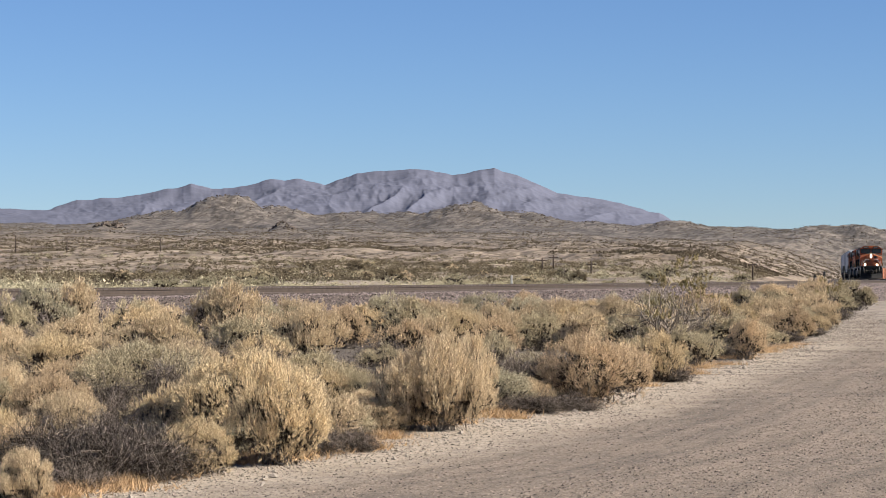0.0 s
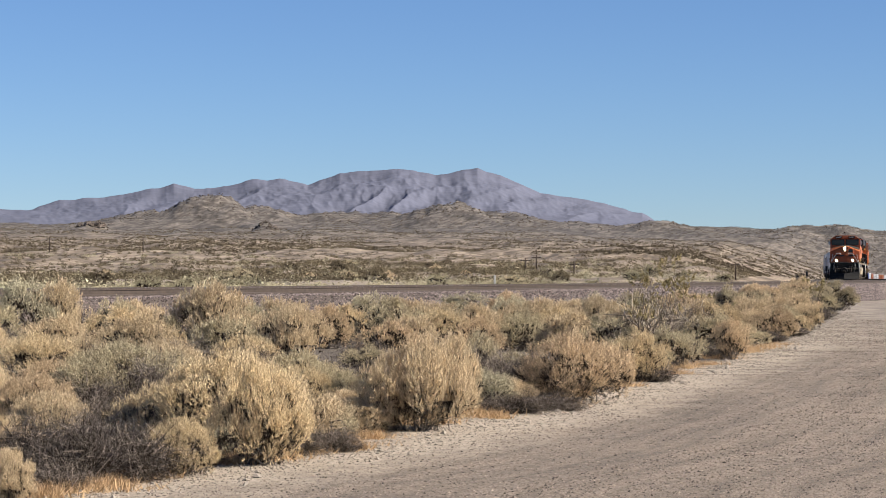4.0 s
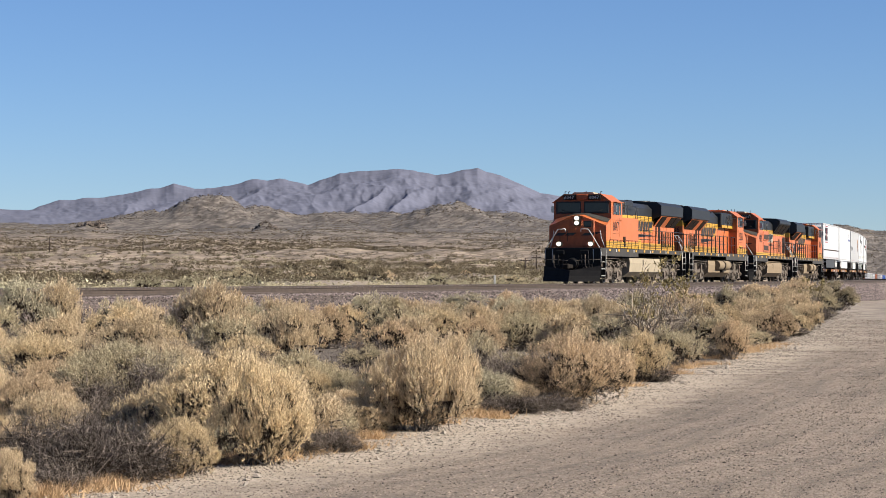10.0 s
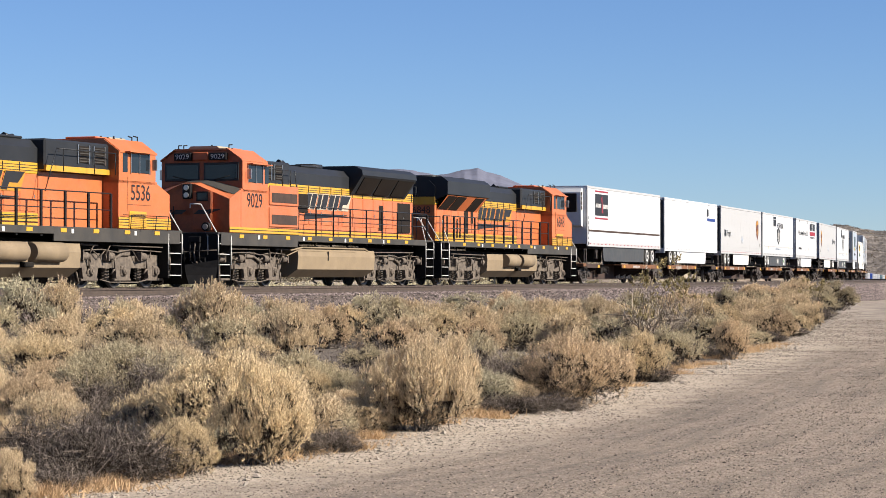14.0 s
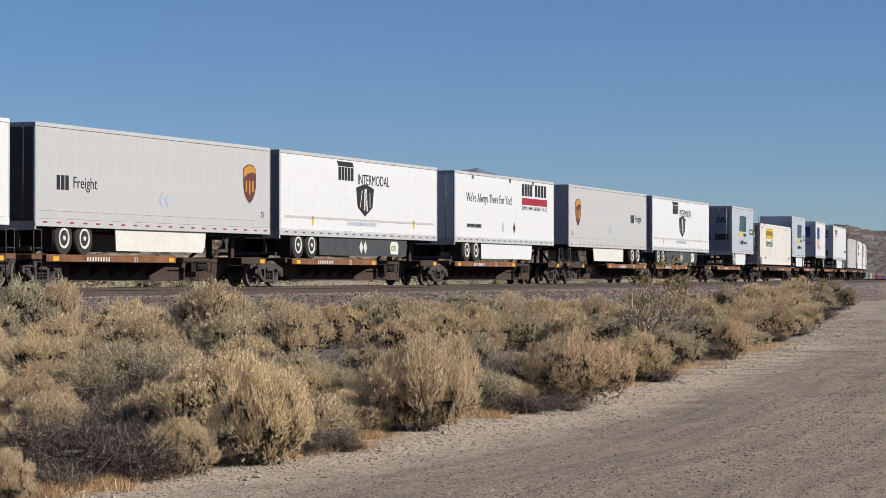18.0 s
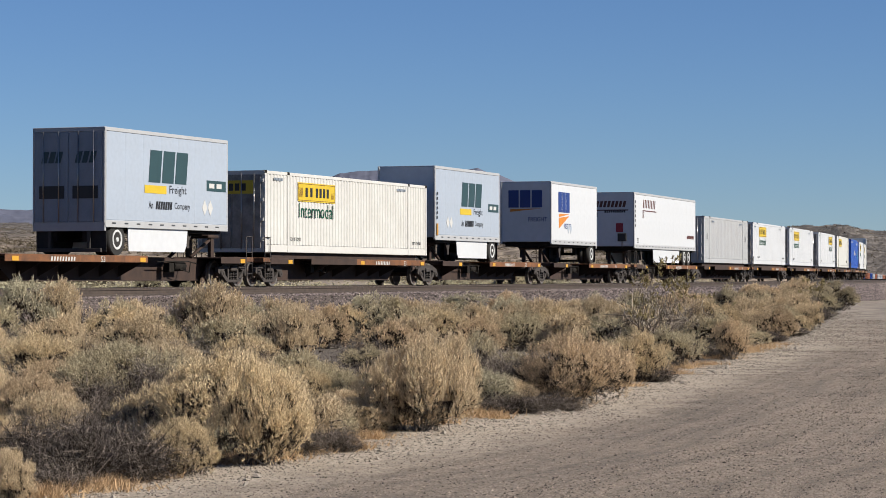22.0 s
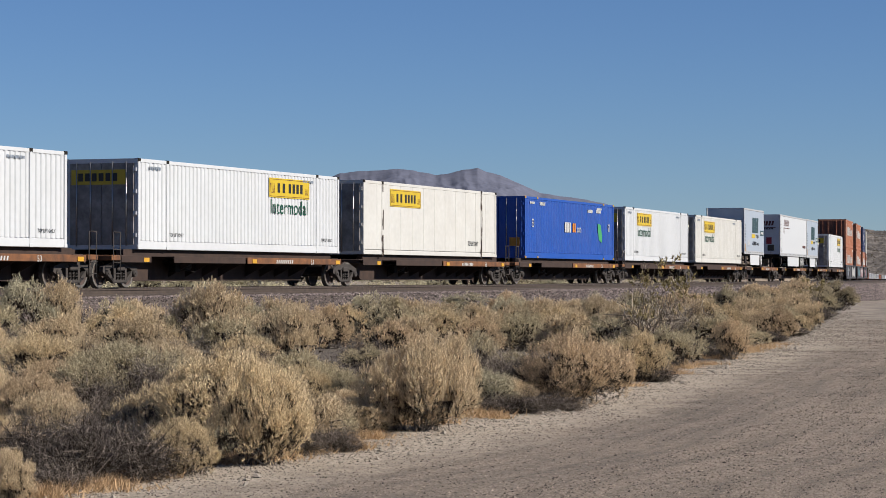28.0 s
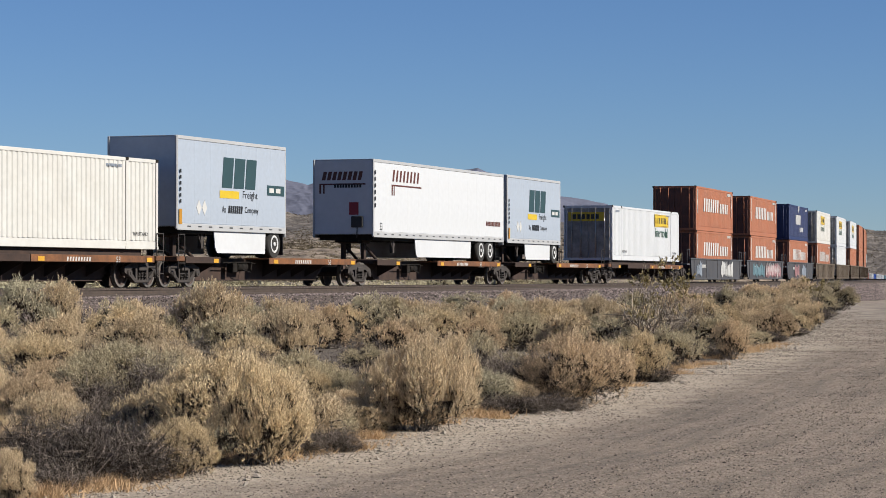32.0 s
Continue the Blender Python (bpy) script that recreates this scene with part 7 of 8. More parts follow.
# long white trailers with red-brown italic marks
for d in (288.8, 475.8):
    t = trailer("semi_trailer", PF, "white", "long white trailer with a red-brown underlined mark, nose forward", 2, "white", bottom=1.93, skirt_at=(PF / 2 - 11.8, PF / 2 - 4.8))
    part("lettering", flat(*bars(8, 3.2, 0.46, 0.55, 0.12), bar(-1.65, 1.75, -0.42, -0.36), bar(-1.68, -1.55, -0.8, -0.36), bar(-1.45, -1.35, -0.8, -0.4)), "inkbrown", t, "red-brown underlined lettering", side_m(4.46, SIDE, 4.42))
    part("lettering", flat(*bars(8, 1.75, 0.34, 0.3, 0.08), bar(-0.95, 1.0, -0.36, -0.3), bar(-0.98, -0.9, -0.7, -0.3), bar(-0.82, -0.75, -0.7, -0.36)), "inkbrown", t, "", end_m(8.08, -0.05, 4.35))
    plain_text(t, 8.08, 0.2, 3.95, 10, 1.2, 0.14, "ink", 0, True)
    part("connector_box", Geo().box(8.07, 8.16, 0.35, 0.85, 2.3, 2.75, 0.03).tube([(8.1, 0.6, 2.3), (8.14, 0.6, 1.9)], 0.02), "darkgrey", t)
    part("label", flat(bar(-0.2, 0.2, -0.25, 0.25)), "inkred", t, "", end_m(8.08, 0.45, 3.05))
    plain_text(t, -6.6, SIDE, 2.72, 10, 2.0, 0.2, "inkbrown")
    part("lettering", flat(*[bar(-0.06, 0.06, k * 0.26 - 0.9, k * 0.26 - 0.74) for k in range(6)]), "ink", t, "", side_m(8.0, SIDE + 0.03, 4.0))
    letter(t, "53", 0.26, 0.3, "ink", side_m(7.3, SIDE, 2.35))
    add_mover(t, d)

# containers on the spine cars
CY = 1.312
for d, mat, label, kind in ((238.3, "offwhite", "cream ribbed container with a yellow sign", "r"), (307.6, "palegrey", "plain grey ribbed container", ""),
                            (325.9, "white", "white ribbed container with a yellow sign", "l"), (344.6, "white", "white ribbed container with a yellow sign", "l"),
                            (365.2, "white", "white ribbed container with a yellow sign near its tail", "t"), (383.8, "offwhite", "cream smooth-sided container with rust-streaked post", "s"),
                            (404.3, "blue", "bright blue container with white lettering and a green leaf", "b"), (422.9, "white", "white ribbed container with a yellow sign", "l"),
                            (441.3, "offwhite", "cream ribbed container with a yellow sign", "l2"), (511.1, "white", "white ribbed container with blue-edged door and a yellow sign", "t")):
    c = container("container", PF, 2.91, mat, label, ribbed=kind != "s")
    if kind in ("r", "l2"):
        sign_yellow(c, 3.45, CY, 3.47)
    elif kind in ("l", "s"):
        sign_yellow(c, 3.45, CY, 3.53, kind == "l")
    elif kind == "t":
        sign_yellow(c, -3.55, CY, 3.55)
    if kind in ("r", "l", "t", "l2"):
        part("end_sign", flat(bar(-1.0, 1.0, -0.24, 0.24)), "inkyellow", c, "", end_m(PF / 2 + 0.035, -0.1, 3.55))
        part("end_sign_lettering", flat(*bars(6, 1.5, 0.26, 0.3), t=0.012), "ink", c, "", end_m(PF / 2 + 0.035, -0.1, 3.55))
        letter(c, "TOP LIFT ONLY", 1.0, 0.12, "ink", side_m(5.4, CY, 1.72))
        letter(c, "TOP LIFT ONLY", 1.0, 0.12, "ink", side_m(-6.9, CY, 1.72))
    if kind == "s":
        letter(c, "TOP LIFT ONLY", 1.35, 0.2, "ink", side_m(-4.9, CY, 1.8))
        for q in (-6.03, 6.03):
            part("rust_streak", flat(bar(-0.05, 0.06, -1.25, -0.7), bar(-0.02, 0.07, -0.5, 0.3, 0.02), bar(-0.04, 0.04, 1.0, 1.35), t=0.004), "brown_steel", c, "rust streak", side_m(q, CY + 0.012, 2.72))
    if kind == "b":
        part("lettering", flat(*bars(4, 1.15, 0.5, 0.22)), "numberwhite", c, "white lettering bars", side_m(0.76, CY, 2.8))
        part("lettering", flat(*bars(2, 0.6, 0.46, 0.25)), "inkorange", c, "", side_m(-0.41, CY, 2.8))
        letter(c, ".com", 0.8, 0.26, "numberwhite", side_m(-1.25, CY, 2.7))
        part("leaf_mark", flat([(-0.45, 0.5), (0.1, 0.45), (0.4, -0.1), (0.35, -0.5), (-0.2, -0.35), (-0.4, 0.1)]), "inkgreenleaf", c, "green leaf mark", side_m(-5.3, CY, 2.6))
        for q in (6.8, -7.05):
            letter(c, "53", 0.34, 0.4, "numberwhite", side_m(q, CY, 2.9))
        for q, z in ((5.2, 3.85), (-3.4, 3.7), (-5.0, 3.72)):
            plain_text(c, q, CY, z, 6, 0.95, 0.16, "numberwhite")
        part("end_label", flat(bar(-0.25, 0.25, -0.2, 0.2)), "inkgold", c, "", end_m(PF / 2 + 0.035, 0.8, 2.0))
    if kind in ("", "b", "l", "l2", "r", "t"):
        plain_text(c, 4.9 if kind == "" else 6.9, CY, 3.86, 6, 0.8, 0.1, "shade_mark_grey" if kind != "b" else "numberwhite")
        plain_text(c, -5.2, CY, 3.86, 7, 1.0, 0.09, "shade_mark_grey" if kind != "b" else "numberwhite")
    if kind == "":
        for q in (7.0, -7.0):
            letter(c, "53", 0.3, 0.34, "ink", side_m(q, CY, 2.9))
    if kind == "s":                                            # rusted lifting posts
        g = random.Random(8)
        for q in (6.03, -6.03):
            for k in range(7):
                zz = 1.3 + 2.4 * g.random() ** 1.5
                hh, ww = g.uniform(0.1, 0.38), g.uniform(0.03, 0.08)
                part("rust_stain", flat([(-ww, -hh * 0.6), (ww * 0.6, -hh), (ww, hh * 0.3), (0.0, hh), (-ww * 0.9, hh * 0.5)], t=0.004), "brown_steel", c, "flaking rust", side_m(q + g.uniform(-0.05, 0.05), CY + 0.012, zz))
    add_mover(c, d)


# ---------------------------------------------------------------- spine cars
def spine_car(L, front, rear, ledges, hitch=None, marks=True):
    """One platform of a spine car. front, rear: "truck" for a shared truck at that end, "coupled" for its own inset truck, "" for none."""
    ob = thing("spine_car", "rusty brown spine car platform with worn orange wheel ledges", "freight car", "spine cars")
    H = L / 2
    P = lambda n_, g, m_, lab="": part(n_, g, m_, ob, lab)
    P("centre_sill", Geo().prism_y([(-H + 0.3, 0.97), (-H + 0.3, 0.8), (-H + 2.1, 0.74), (-H + 2.9, 0.24), (H - 2.9, 0.24), (H - 2.1, 0.74), (H - 0.3, 0.8), (H - 0.3, 0.97)], -0.45, 0.45), "brown_steel", "deep rusty centre sill")
    P("sill_flange", Geo().box(-H + 2.9, H - 2.9, -0.5, 0.5, 0.21, 0.245, 0.01), "brown_steel")
    for s in (-1, 1):
        for x0, x1 in ledges:
            for k in range(max(2, int((x1 - x0) / 1.25))):
                x = x0 + 0.25 + k * 1.25
                if abs(x) < H - 2.9:
                    P("bracket", Geo().prism_x([(s * 0.45, 0.34), (s * 0.45, 0.95), (s * 1.35, 0.95), (s * 1.35, 0.8)], x - 0.02, x + 0.02), "brown_steel")
        for x0, x1 in ledges:
            lg = P("wheel_ledge", Geo().box(x0, x1, min(s * 0.36, s * 1.38), max(s * 0.36, s * 1.38), 0.96, 1.015, 0.01).box(x0, x1, s * 1.37 - 0.02, s * 1.37 + 0.02, 0.8, 1.02, 0.01), "deck_orange" if x0 != -0.2 and x1 - x0 > 3 else "brown_steel", "worn orange-brown ledge" if x0 != -0.2 and x1 - x0 > 3 else "dark rusty ledge")
            for q in (x0 + 0.35, x1 - 0.55)[:0 if x0 == -0.2 else 2 if x1 - x0 > 3 else 1]:
                part("reflector", Geo().box(q - 0.18, q + 0.18, s * 1.397 - 0.006, s * 1.397 + 0.006, 0.82, 0.96), "reflector", lg, "yellow reflector")
            if marks and x1 - x0 > 4 and x0 != -0.2:
                part("lettering", flat(*bars(9, 1.5, 0.13, 0.5, 0.03)), "numberwhite", lg, "", side_m((x0 + x1) / 2 + 1.0, s * 1.393, 0.89))
                letter(lg, "53", 0.26, 0.18, "numberwhite", side_m((x0 + x1) / 2 - 1.4, s * 1.393, 0.89))
        for xb in (-H + 1.2, H - 1.2):
            P("end_bolster", Geo().box(xb - 0.3, xb + 0.3, min(0, s * 1.2), max(0, s * 1.2), 0.86, 1.04, 0.02), "brown_steel")
        q0 = H - 6.2 if hitch is None or hitch > 0 else -H + 5.0
        g = Geo().tube([(q0 - 1.4, s * 0.8, 0.8), (q0 - 0.5, s * 0.95, 0.86), (q0 + 1.6, s * 0.9, 0.84)], 0.022).tube([(q0 - 0.8, s * 0.9, 0.85), (q0 - 0.6, s * 0.95, 0.5), (q0, s * 0.9, 0.6)], 0.02)
        P("brake_gear", g.cyl((q0 - 0.5, s * 0.75, 0.7), (q0 + 0.3, s * 0.75, 0.7), 0.16, n=10).box(q0 + 0.4, q0 + 0.75, s * 0.8 - 0.12, s * 0.8 + 0.12, 0.5, 0.82, 0.02), "under")
    P("deck_grating", Geo().box(-H + 0.5, H - 0.5, -0.36, 0.36, 0.98, 1.0), "brown_steel")
    if hitch is not None:
        e = 1 if hitch > 0 else -1
        P("trailer_hitch", Geo().box(hitch - 0.12, hitch + 0.12, -0.5, -0.36, 1.0, 1.72, 0.01).box(hitch - 0.12, hitch + 0.12, 0.36, 0.5, 1.0, 1.72, 0.01).box(hitch - 0.4, hitch + 0.4, -0.55, 0.55, 1.68, 1.8, 0.03)
          .tube([(hitch - e * 1.5, -0.42, 1.02), (hitch, -0.42, 1.66)], 0.06).tube([(hitch - e * 1.5, 0.42, 1.02), (hitch, 0.42, 1.66)], 0.06), "brown_steel", "folding trailer hitch")
    for e, k in ((1, front), (-1, rear)):
        if k == "truck":
            car_truck(ob, e * H)
        elif k == "coupled":
            car_truck(ob, e * (H - 1.35))
            P("coupler", coupler_geo(e * (H - 0.05), e), "under")
            for s in (-1, 1):
                P("ladder", Geo().tube([(e * (H - 0.4), s * 1.35, 0.3), (e * (H - 0.4), s * 1.35, 1.75), (e * (H - 0.85), s * 1.35, 1.75), (e * (H - 0.85), s * 1.35, 0.3)], 0.018)
                  .tube([(e * (H - 0.4), s * 1.35, 0.45), (e * (H - 0.85), s * 1.35, 0.45)], 0.016).tube([(e * (H - 0.4), s * 1.35, 0.8), (e * (H - 0.85), s * 1.35, 0.8)], 0.016)
                  .tube([(e * (H - 0.4), s * 1.35, 1.2), (e * (H - 0.85), s * 1.35, 1.2)], 0.016), "wagon_truck")
            P("end_sill", Geo().box(min(e * (H - 0.3), e * (H - 0.9)), max(e * (H - 0.3), e * (H - 0.9)), -1.36, 1.36, 0.86, 1.03, 0.02), "deck_orange")
    return ob


# platform edges behind the head, whether cars are coupled there, and what each carries: trailer nose forward, trailer nose back, or container
EDGES = [87.6, 105.6, 122.9, 140.3, 157.6, 175.5, 193.4, 211.5, 229.6, 247.2, 263.4, 280.0, 298.3, 316.8, 335.3, 354.9, 374.5, 394.1, 413.6, 432.2, 450.2, 466.9, 484.4, 501.6, 520.6]
COUPLED = (87.6, 122.9, 175.5, 229.6, 280.0, 316.8, 354.9, 394.1, 413.6, 450.2, 501.6, 520.6)
LOADS = "FBBBBFBBCFFFCCCCCCCCFFFC"
for i, load in enumerate(LOADS):
    a, b = EDGES[i], EDGES[i + 1]
    L = b - a
    ledges = {"F": [(-L / 2 + 1.2, 0.8), (L / 2 - 3.6, L / 2 - 1.0)], "B": [(0.2, L / 2 - 1.2), (-L / 2 + 1.0, -L / 2 + 2.8)], "C": [(-L / 2 + 1.2, -L / 2 + 1.2 + 0.42 * L), (L / 2 - 3.0, L / 2 - 1.0), (-0.2, L / 2 - 4.6)]}[load]
    if load == "B":
        ledges = [(-0.8, L / 2 - 1.2), (-L / 2 + 1.0, -L / 2 + 3.0)]
    hitch = {"F": L / 2 - 1.9, "B": -L / 2 + 1.9, "C": None}[load]
    ob = spine_car(L - 0.25, "coupled" if a in COUPLED else "", "coupled" if b in COUPLED else "truck", ledges, hitch)
    if load == "C":                                          # beams that carry the container
        for s in (-1, 1):
            part("load_beam", Geo().box(-L / 2 + 1.6, L / 2 - 1.6, min(s * 0.85, s * 1.12), max(s * 0.85, s * 1.12), 1.0, 1.225, 0.01), "brown_steel", ob, "dark rusty load beam")
    if i in (0, 1):                                          # pale sprayed letters on the deep sill
        g = random.Random(3 + i)
        polys = []
        for q in range(6):
            x0 = 1.7 + q * 0.58
            polys.append([(x0, -0.26 + g.uniform(-0.05, 0.05)), (x0 + 0.2, -0.28), (x0 + 0.24, 0.05), (x0 + 0.4, -0.26), (x0 + 0.54, -0.22), (x0 + 0.46, 0.24), (x0 + 0.3, 0.27), (x0 + 0.26, 0.12), (x0 + 0.14, 0.28), (x0 - 0.02, 0.2)])
        part("paint_tag", flat(*polys), "sprayed", ob, "pale sprayed paint lettering shapes", side_m(0, 0.455, 0.53))
    add_mover(ob, (a + b) / 2)


# ---------------------------------------------------------------- double-stack wells
def well_car(L, mat, first, last, tags):
    ob = thing("well_car", "weathered %s steel well car" % ("grey" if mat == "well_grey" else "brown") + (" with spray-paint tags" if tags else ""), "freight car", "well cars")
    H = L / 2
    P = lambda n_, g, m_, lab="": part(n_, g, m_, ob, lab)
    for s in (-1, 1):
        w = P("well_side", Geo().prism_y([(-H + 1.8, 0.2), (H - 1.8, 0.2), (H - 1.3, 0.55), (H - 1.05, 1.4), (-H + 1.05, 1.4), (-H + 1.3, 0.55)], s * 1.45 - 0.03, s * 1.45 + 0.03), mat)
        part("top_chord", Geo().box(-H + 0.95, H - 0.95, s * 1.45 - 0.07, s * 1.45 + 0.07, 1.38, 1.48, 0.02), mat, w)
        part("bottom_chord", Geo().box(-H + 1.75, H - 1.75, s * 1.45 - 0.06, s * 1.45 + 0.06, 0.16, 0.27, 0.02), mat, w)
        nr = 5 if mat == "well_grey" else 15
        for i in range(nr):
            x = -H + 2.0 + i * (L - 4.0) / (nr - 1)
            part("rib", Geo().box(x - 0.04, x + 0.04, s * 1.49 - 0.02, s * 1.49 + 0.02, 0.27, 1.38), mat, w)
        if tags and s > 0:
            g = random.Random(tags)
            for tm, a0, a1 in {1: (("numberwhite", 1.0, 4.9), ("shade_mark_grey", -7.2, -5.6)), 2: (("tealpaint", -6.2, -1.2), ("pinkpaint", -0.4, 6.6), ("numberwhite", -0.2, 6.4)),
                               3: (("pinkpaint", -4.2, -1.4), ("shade_mark_grey", 0.2, 3.0))}[tags]:
                polys = []
                a = a0
                while a < a1:
                    q = g.uniform(0.3, 0.5)
                    thin = tm == "numberwhite" and tags == 2
                    b0, b1 = (g.uniform(-0.6, -0.1), g.uniform(0.1, 0.6)) if thin else (-0.54 + g.uniform(0, 0.22), 0.52 - g.uniform(0, 0.3))
                    c = q * (0.4 if thin else 0.85)
                    polys.append([(a, b0), (a + c, b0 + g.uniform(-0.02, 0.12)), (a + c + g.uniform(-0.1, 0.12), b1), (a + g.uniform(0.0, 0.1), b1 - g.uniform(0, 0.15))])
                    a += q
                part("paint_tag", flat(*polys, t=0.016 if thin else 0.01), tm, w, "sprayed paint tag", side_m(0, 1.512, 0.82))
            plain_text(ob, 4.6, 1.5, 1.0, 6, 1.3, 0.2, "numberwhite")
        for e in (-1, 1):
            P("end_platform", Geo().box(min(e * (H - 0.3), e * (H - 2.4)), max(e * (H - 0.3), e * (H - 2.4)), min(0.3 * s, 1.4 * s), max(0.3 * s, 1.4 * s), 1.05, 1.15, 0.01), mat)
            P("grab_rail", Geo().tube([(e * (H - 0.5), s * 1.35, 1.15), (e * (H - 0.5), s * 1.35, 2.0), (e * (H - 1.3), s * 1.35, 2.0), (e * (H - 1.3), s * 1.35, 1.15)], 0.02), mat)
    P("end_sill", Geo().box(-H + 0.2, -H + 2.6, -0.4, 0.4, 0.75, 1.1, 0.02).box(H - 2.6, H - 0.2, -0.4, 0.4, 0.75, 1.1, 0.02), "under")
    P("well_floor", Geo().box(-H + 2.8, H - 2.8, -1.4, 1.4, 0.36, 0.44), "under")
    if first:
        car_truck(ob, H - 1.2)
    car_truck(ob, -H)
    return ob


WELLS = [("well_grey", "rust_red", "rust_red", 12.19, 1), ("well_grey", "rust_red", "rust_red", 12.19, 2), ("well_grey", "navy", "rust_red", 12.19, 3),
         ("well_brown", "offwhite", "rust_red", 12.19, 0), ("well_brown", "white", "white", 12.19, 0), ("well_brown", "white", "rust_red", 12.19, 0),
         ("well_brown", "rust_red", "rust_red", 12.19, 0), ("well_brown", "rust_red", "rust_red", 12.19, 0), ("well_brown", "rust_red", "white", 12.19, 0)]
STACK = "containers stacked in the well cars"
for i, (wm, up, lo, L, tags) in enumerate(WELLS):
    d = 530.6 + i * 19.6
    add_mover(well_car(19.5, wm, i == 0, False, tags), d)
    names = dict(rust_red="oxide red container", navy="navy blue container with white marks", offwhite="cream container with a yellow sign", white="white container with a yellow sign")
    for lev, mat in ((0, lo), (1, up)):
        c = container("container", L + (0.4 if lev else 0), 2.72, mat, names[mat] + (" stacked on top" if lev else " in the well"), z0=0.47 + lev * 2.74, group=STACK, ribbed=True, rods=mat)
        if mat in ("rust_red", "navy") and i < 4:
            zc = 0.47 + lev * 2.74 + 1.62
            if mat == "navy":
                part("lettering", flat(*bars(5, 3.2, 0.75, 0.25, 0.05), *[[(a + 0.2, b + 0.85) for a, b in p] for p in bars(2, 0.9, 0.5, 0.4, 0.3)], *[[(a + 2.2, b - 0.75) for a, b in p] for p in bars(3, 2.4, 0.35, 0.4)]), "numberwhite", c, "white lettering bars", side_m(0.3, CY, zc))
            else:
                part("lettering", flat(*bars(7, 5.2, 0.82, 0.42, 0.14), *[[(a + 4.3, b - 0.1) for a, b in p] for p in bars(5, 3.0, 0.62, 0.42, 0.1)]), "numberwhite", c, "white lettering bars", side_m(1.2, CY, zc))
                for q, e in ((5.75, -1), (-5.75, 1)):
                    part("bracket_mark", flat([(-0.12 * e, -0.75), (0.04 * e, -0.62), (0.05 * e, -0.2), (0.2 * e, 0.0), (0.05 * e, 0.2), (0.04 * e, 0.75), (-0.12 * e, 0.85), (-0.1 * e, 0.1), (-0.02 * e, 0.0), (-0.1 * e, -0.1)][::e]), "numberwhite", c, "white bracket mark", side_m(q, CY, zc + 0.1))
            plain_text(c, -4.9, CY, zc + 0.85, 6, 1.2, 0.16, "numberwhite")
        if mat in ("white", "offwhite") and lev:
            sign_yellow(c, 1.0, CY, 5.2, True)
        add_mover(c, d)

# the tail of the train far behind on the curve: plain box loads
names = dict(rust_red="oxide red container far down the line", white="white container far down the line", blue="blue container far down the line", offwhite="cream container far down the line",
             tealpaint="pale blue container far down the line", palegrey="grey container far down the line", inkorange="orange container far down the line")
tail = random.Random(5)
cols = ["rust_red", "rust_red", "blue", "white", "rust_red", "white", "white", "rust_red", "rust_red", "white", "white", "offwhite", "white", "rust_red", "palegrey", "white", "blue", "white", "white", "white", "tealpaint", "white", "inkorange", "blue"]
far_meshes = {}
for m_ in names:
    g = Geo().box(-6.1, 6.1, -1.25, 1.25, 1.2, 4.1, 0.03)
    for k in range(14):
        x = -5.9 + k * 0.88
        g.box(x, x + 0.3, 1.25, 1.28, 1.4, 3.95)
    far_meshes[m_] = g.mesh("box", M[m_])
flat_car = Geo().box(-8.6, 8.6, -1.3, 1.3, 0.8, 1.18, 0.03).box(-8, -6, -1, 1, 0.1, 0.8).box(6, 8, -1, 1, 0.1, 0.8).mesh("flat_body", M["under"])
for i in range(62):
    d = 715 + i * 18.2
    car = thing("flat_car", "dark flat car far down the line", "freight car", "cars far down the line")
    part("flat_body", flat_car, None, car)
    add_mover(car, d)
    m_ = cols[i % len(cols)]
    c = new("container", far_meshes[m_])
    tagged(c, names[m_], "container", "containers far down the line")
    add_mover(c, d)


# ---------------------------------------------------------------- small things along the line
def bearing(u, d):
    return u / 1000 * d, d


def gz(x, y):
    return float(ground_height(np.array([x]), np.array([y]))[0])


def utility_pole(u, d, h, arm=True):
    x, y = bearing(u, d)
    ob = thing("utility_pole", "dark wooden utility pole on the plain", "pole", "utility poles", pose(x, y, gz(x, y) - 0.05))
    part("post", Geo().cyl((0, 0, 0), (0, 0, h), 0.11, 0.08, n=8), "timber", ob)
    if arm:
        c = part("crossarm", Geo().box(-0.55, 0.55, -0.05, 0.05, h - 0.35, h - 0.25, 0.01), "timber", ob)
        for q in (-0.5, 0.5):
            part("insulator", Geo().cyl((q, 0, h - 0.25), (q, 0, h - 0.12), 0.05, n=6), "shed", c)


for u, d, h in ((-160, 420, 3.0), (-122, 400, 2.6), (33.5, 275, 1.7), (38, 280, 1.75), (53.4, 270, 1.6), (119, 330, 2.4), (-181, 440, 3.4)):
    utility_pole(u, d, h)
utility_pole(84.5, 150, 1.6, False)
ob = thing("marker_post", "short white trackside marker post", "post", m=pose(float(bearing(21, 118)[0]), 118, RAIL_Z - 0.35))
part("post", Geo().box(-0.045, 0.045, -0.04, 0.04, -0.6, 0.78, 0.01), "numberwhite", ob)
part("band", Geo().box(-0.05, 0.05, -0.045, 0.045, 0.3, 0.36), "darkgrey", ob)

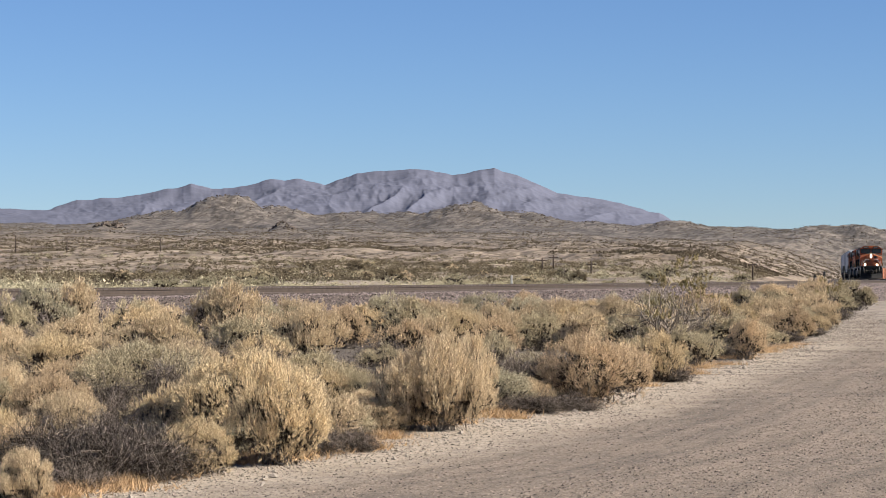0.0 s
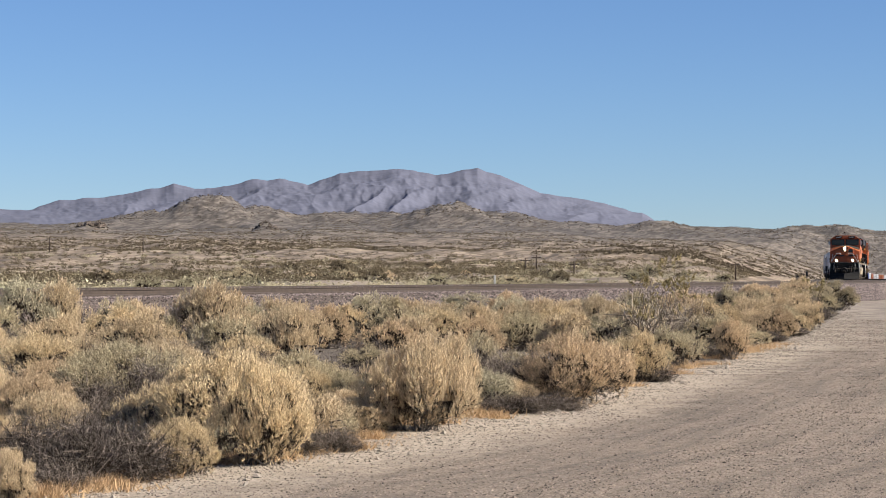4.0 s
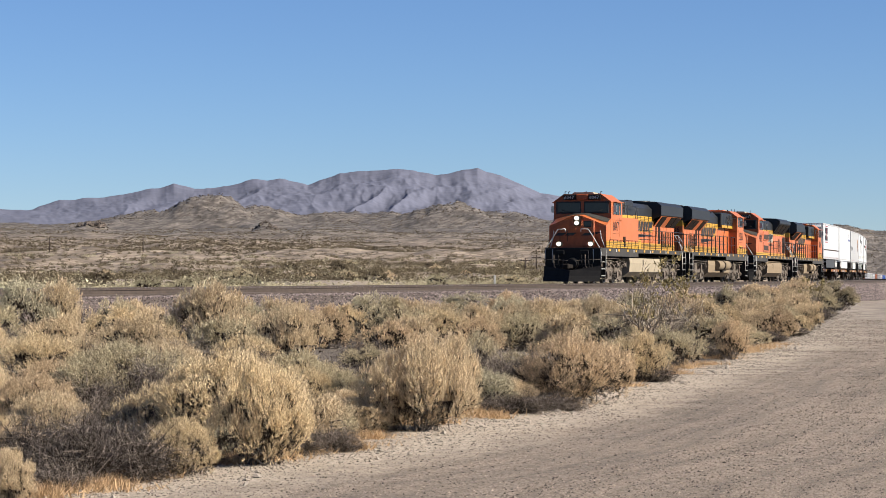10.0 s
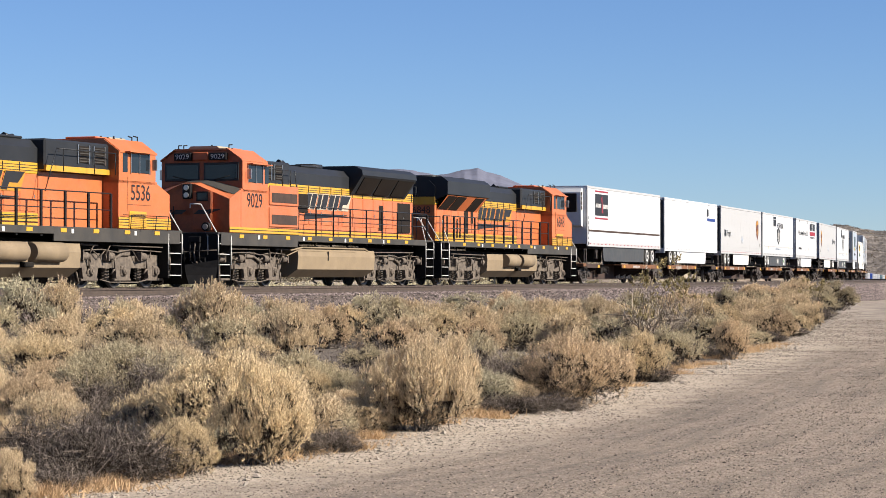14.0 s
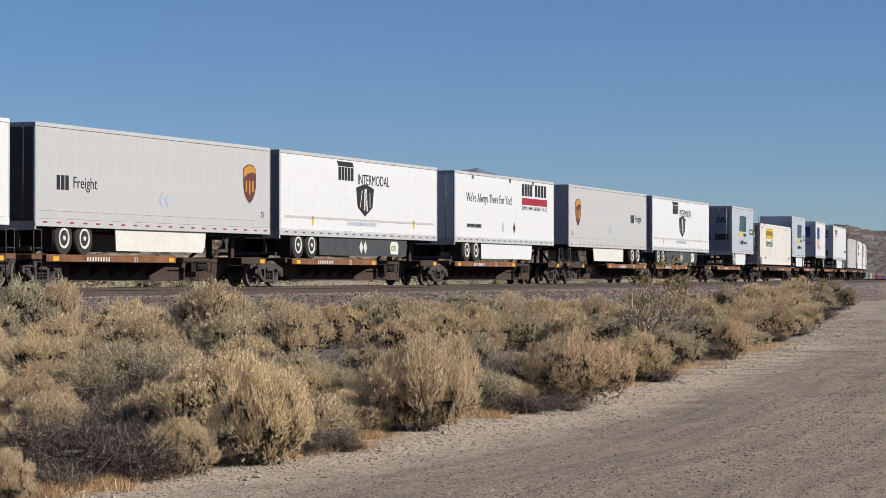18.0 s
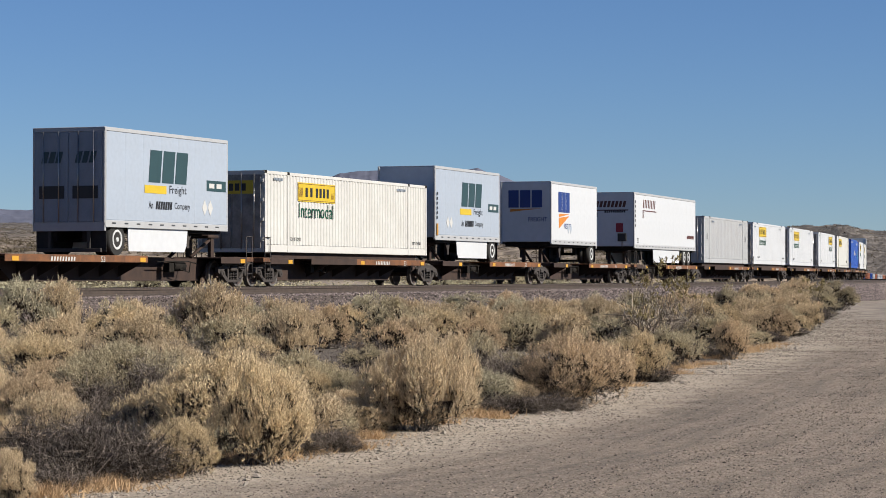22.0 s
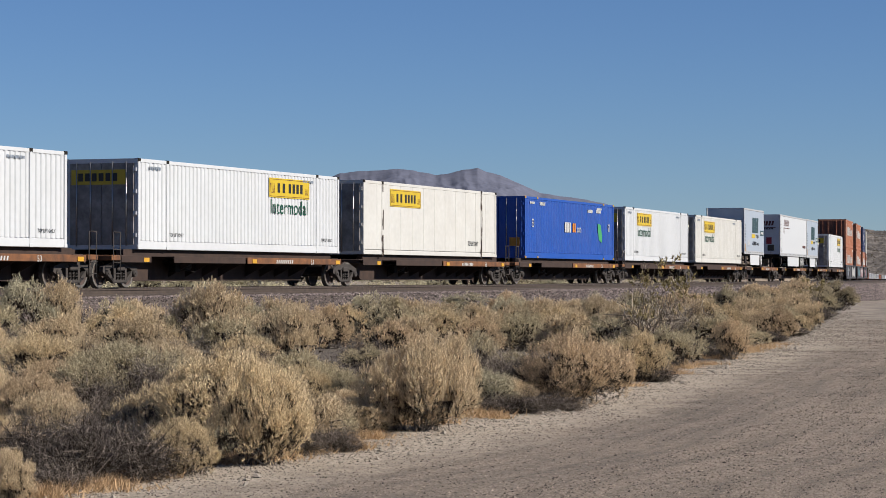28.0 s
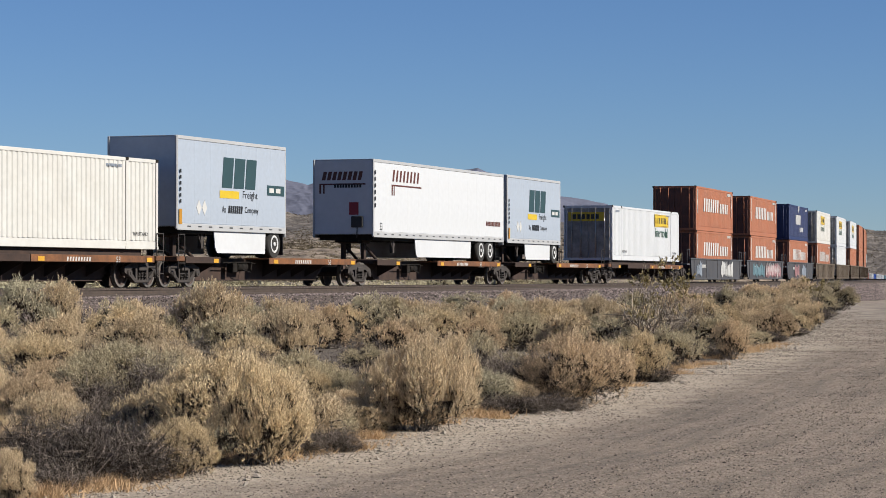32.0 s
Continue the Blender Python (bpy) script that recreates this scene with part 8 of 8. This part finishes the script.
# trackside equipment and yard far along the line
for u, d, w, dp, h, mat, name, label, cat in ((145, 330, 1.0, 0.9, 1.9, "darkgrey", "signal_cabinet", "dark grey trackside signal cabinet", "cabinet"),
                                              (99, 178, 1.7, 1.2, 0.75, "shed", "low_shed", "low pale shed by the line", "shed"),
                                              (109, 196, 1.2, 0.9, 0.7, "shed", "low_shed", "small pale shed by the line", "shed"),
                                              (126, 226, 0.9, 0.8, 0.9, "shed", "tank_box", "pale equipment box by the line", "box")):
    x, y = bearing(u, d)
    ob = thing(name, label, cat, m=pose(x, y, gz(x, y) - 0.05))
    part("wall", Geo().box(-w / 2, w / 2, -dp / 2, dp / 2, 0, h, 0.03), mat, ob)
    part("roof", Geo().box(-w / 2 - 0.12, w / 2 + 0.12, -dp / 2 - 0.12, dp / 2 + 0.12, h, h + 0.1, 0.02), "darkgrey", ob)
    part("door", Geo().box(-0.35, 0.35, -dp / 2 - 0.03, -dp / 2, 0.05, h * 0.85, 0.01), "palegrey" if mat != "shed" else "darkgrey", ob)
for u, d, h in ((148, 332, 2.3), (156, 300, 2.9), (158, 310, 2.5)):
    x, y = bearing(u, d)
    ob = thing("signal_mast", "dark steel signal mast beside the line", "mast", "signal masts", pose(x, y, gz(x, y)))
    part("mast", Geo().cyl((0, 0, 0), (0, 0, h), 0.07, n=8), "darkgrey", ob)
    part("signal_head", Geo().box(-0.14, 0.14, -0.12, 0.08, h - 0.55, h + 0.05, 0.04), "black", ob)

# tall bare creosote by the track
def creosote(u, d, h, half, seed, leaves):
    x, y = bearing(u, d)
    ob = thing("creosote_bush", "tall sparse creosote bush with bare forked stems", "shrub", "creosote bushes", pose(x, y, gz(x, y) - 0.03))
    g = np.random.default_rng(seed)
    v, f = stems(g, 26 if half < 0.8 else 48, half, h, 0.02, 0.22, 4)
    part("stem", array_mesh("stem", v, f, M["creosote_wood"]), None, ob)
    lobes = [(g.normal(0, half * 0.5), g.normal(0, half * 0.4), h * g.uniform(0.5, 0.95), g.uniform(0.1, 0.22)) for _ in range(9)]
    v, f = blades(g, leaves, lobes, 0.07, 0.022, 0.6)
    part("foliage", array_mesh("foliage", v, f, M["green"]), None, ob)


creosote(88, 50, 1.5, 1.35, 5, 900)
creosote(82, 53, 2.0, 0.35, 6, 800)
creosote(95, 52.5, 2.1, 0.4, 7, 700)
creosote(101, 52, 1.25, 0.9, 9, 300)
creosote(150, 88, 1.9, 0.5, 8, 1300)

# dry grass on the verge
tufts = []
for k in range(72):
    y = 18.0 + 40 * grow.random() ** 1.6
    x = float(road_left(y)) + grow.gauss(-0.15, 0.14)
    g = np.random.default_rng(900 + k)
    n = 320
    r = 0.07 + 0.2 * grow.random()
    p = np.stack([g.normal(x, r, n), g.normal(y, r * 0.7, n), np.full(n, gz(x, y))], 1)
    tip = p + np.stack([g.normal(0, 0.05, n), g.normal(0, 0.05, n), g.uniform(0.03, 0.12, n)], 1)
    sd = g.normal(0, 0.0028, (n, 3))
    tufts.append(np.stack([p - sd, p + sd, tip], 1).reshape(-1, 3))
v = np.concatenate(tufts)
tagged(new("dry_grass", array_mesh("dry_grass", v, np.arange(len(v)).reshape(-1, 3), M["drygrass"])), "short orange-dry grass along the road's edge", "grass", kind="stuff")


# ---------------------------------------------------------------- all that moves
def motions():
    for ob, d, rev in MOVERS:
        turn = pose(0, 0, 0, 0, 0, 180) if rev else Matrix.Identity(4)
        step = 1.0 if d < 700 else 2.0
        walk(ob, [(t, vehicle_pose(d, t) @ turn) for t in np.arange(0, 32.01, step).tolist()])


motions()
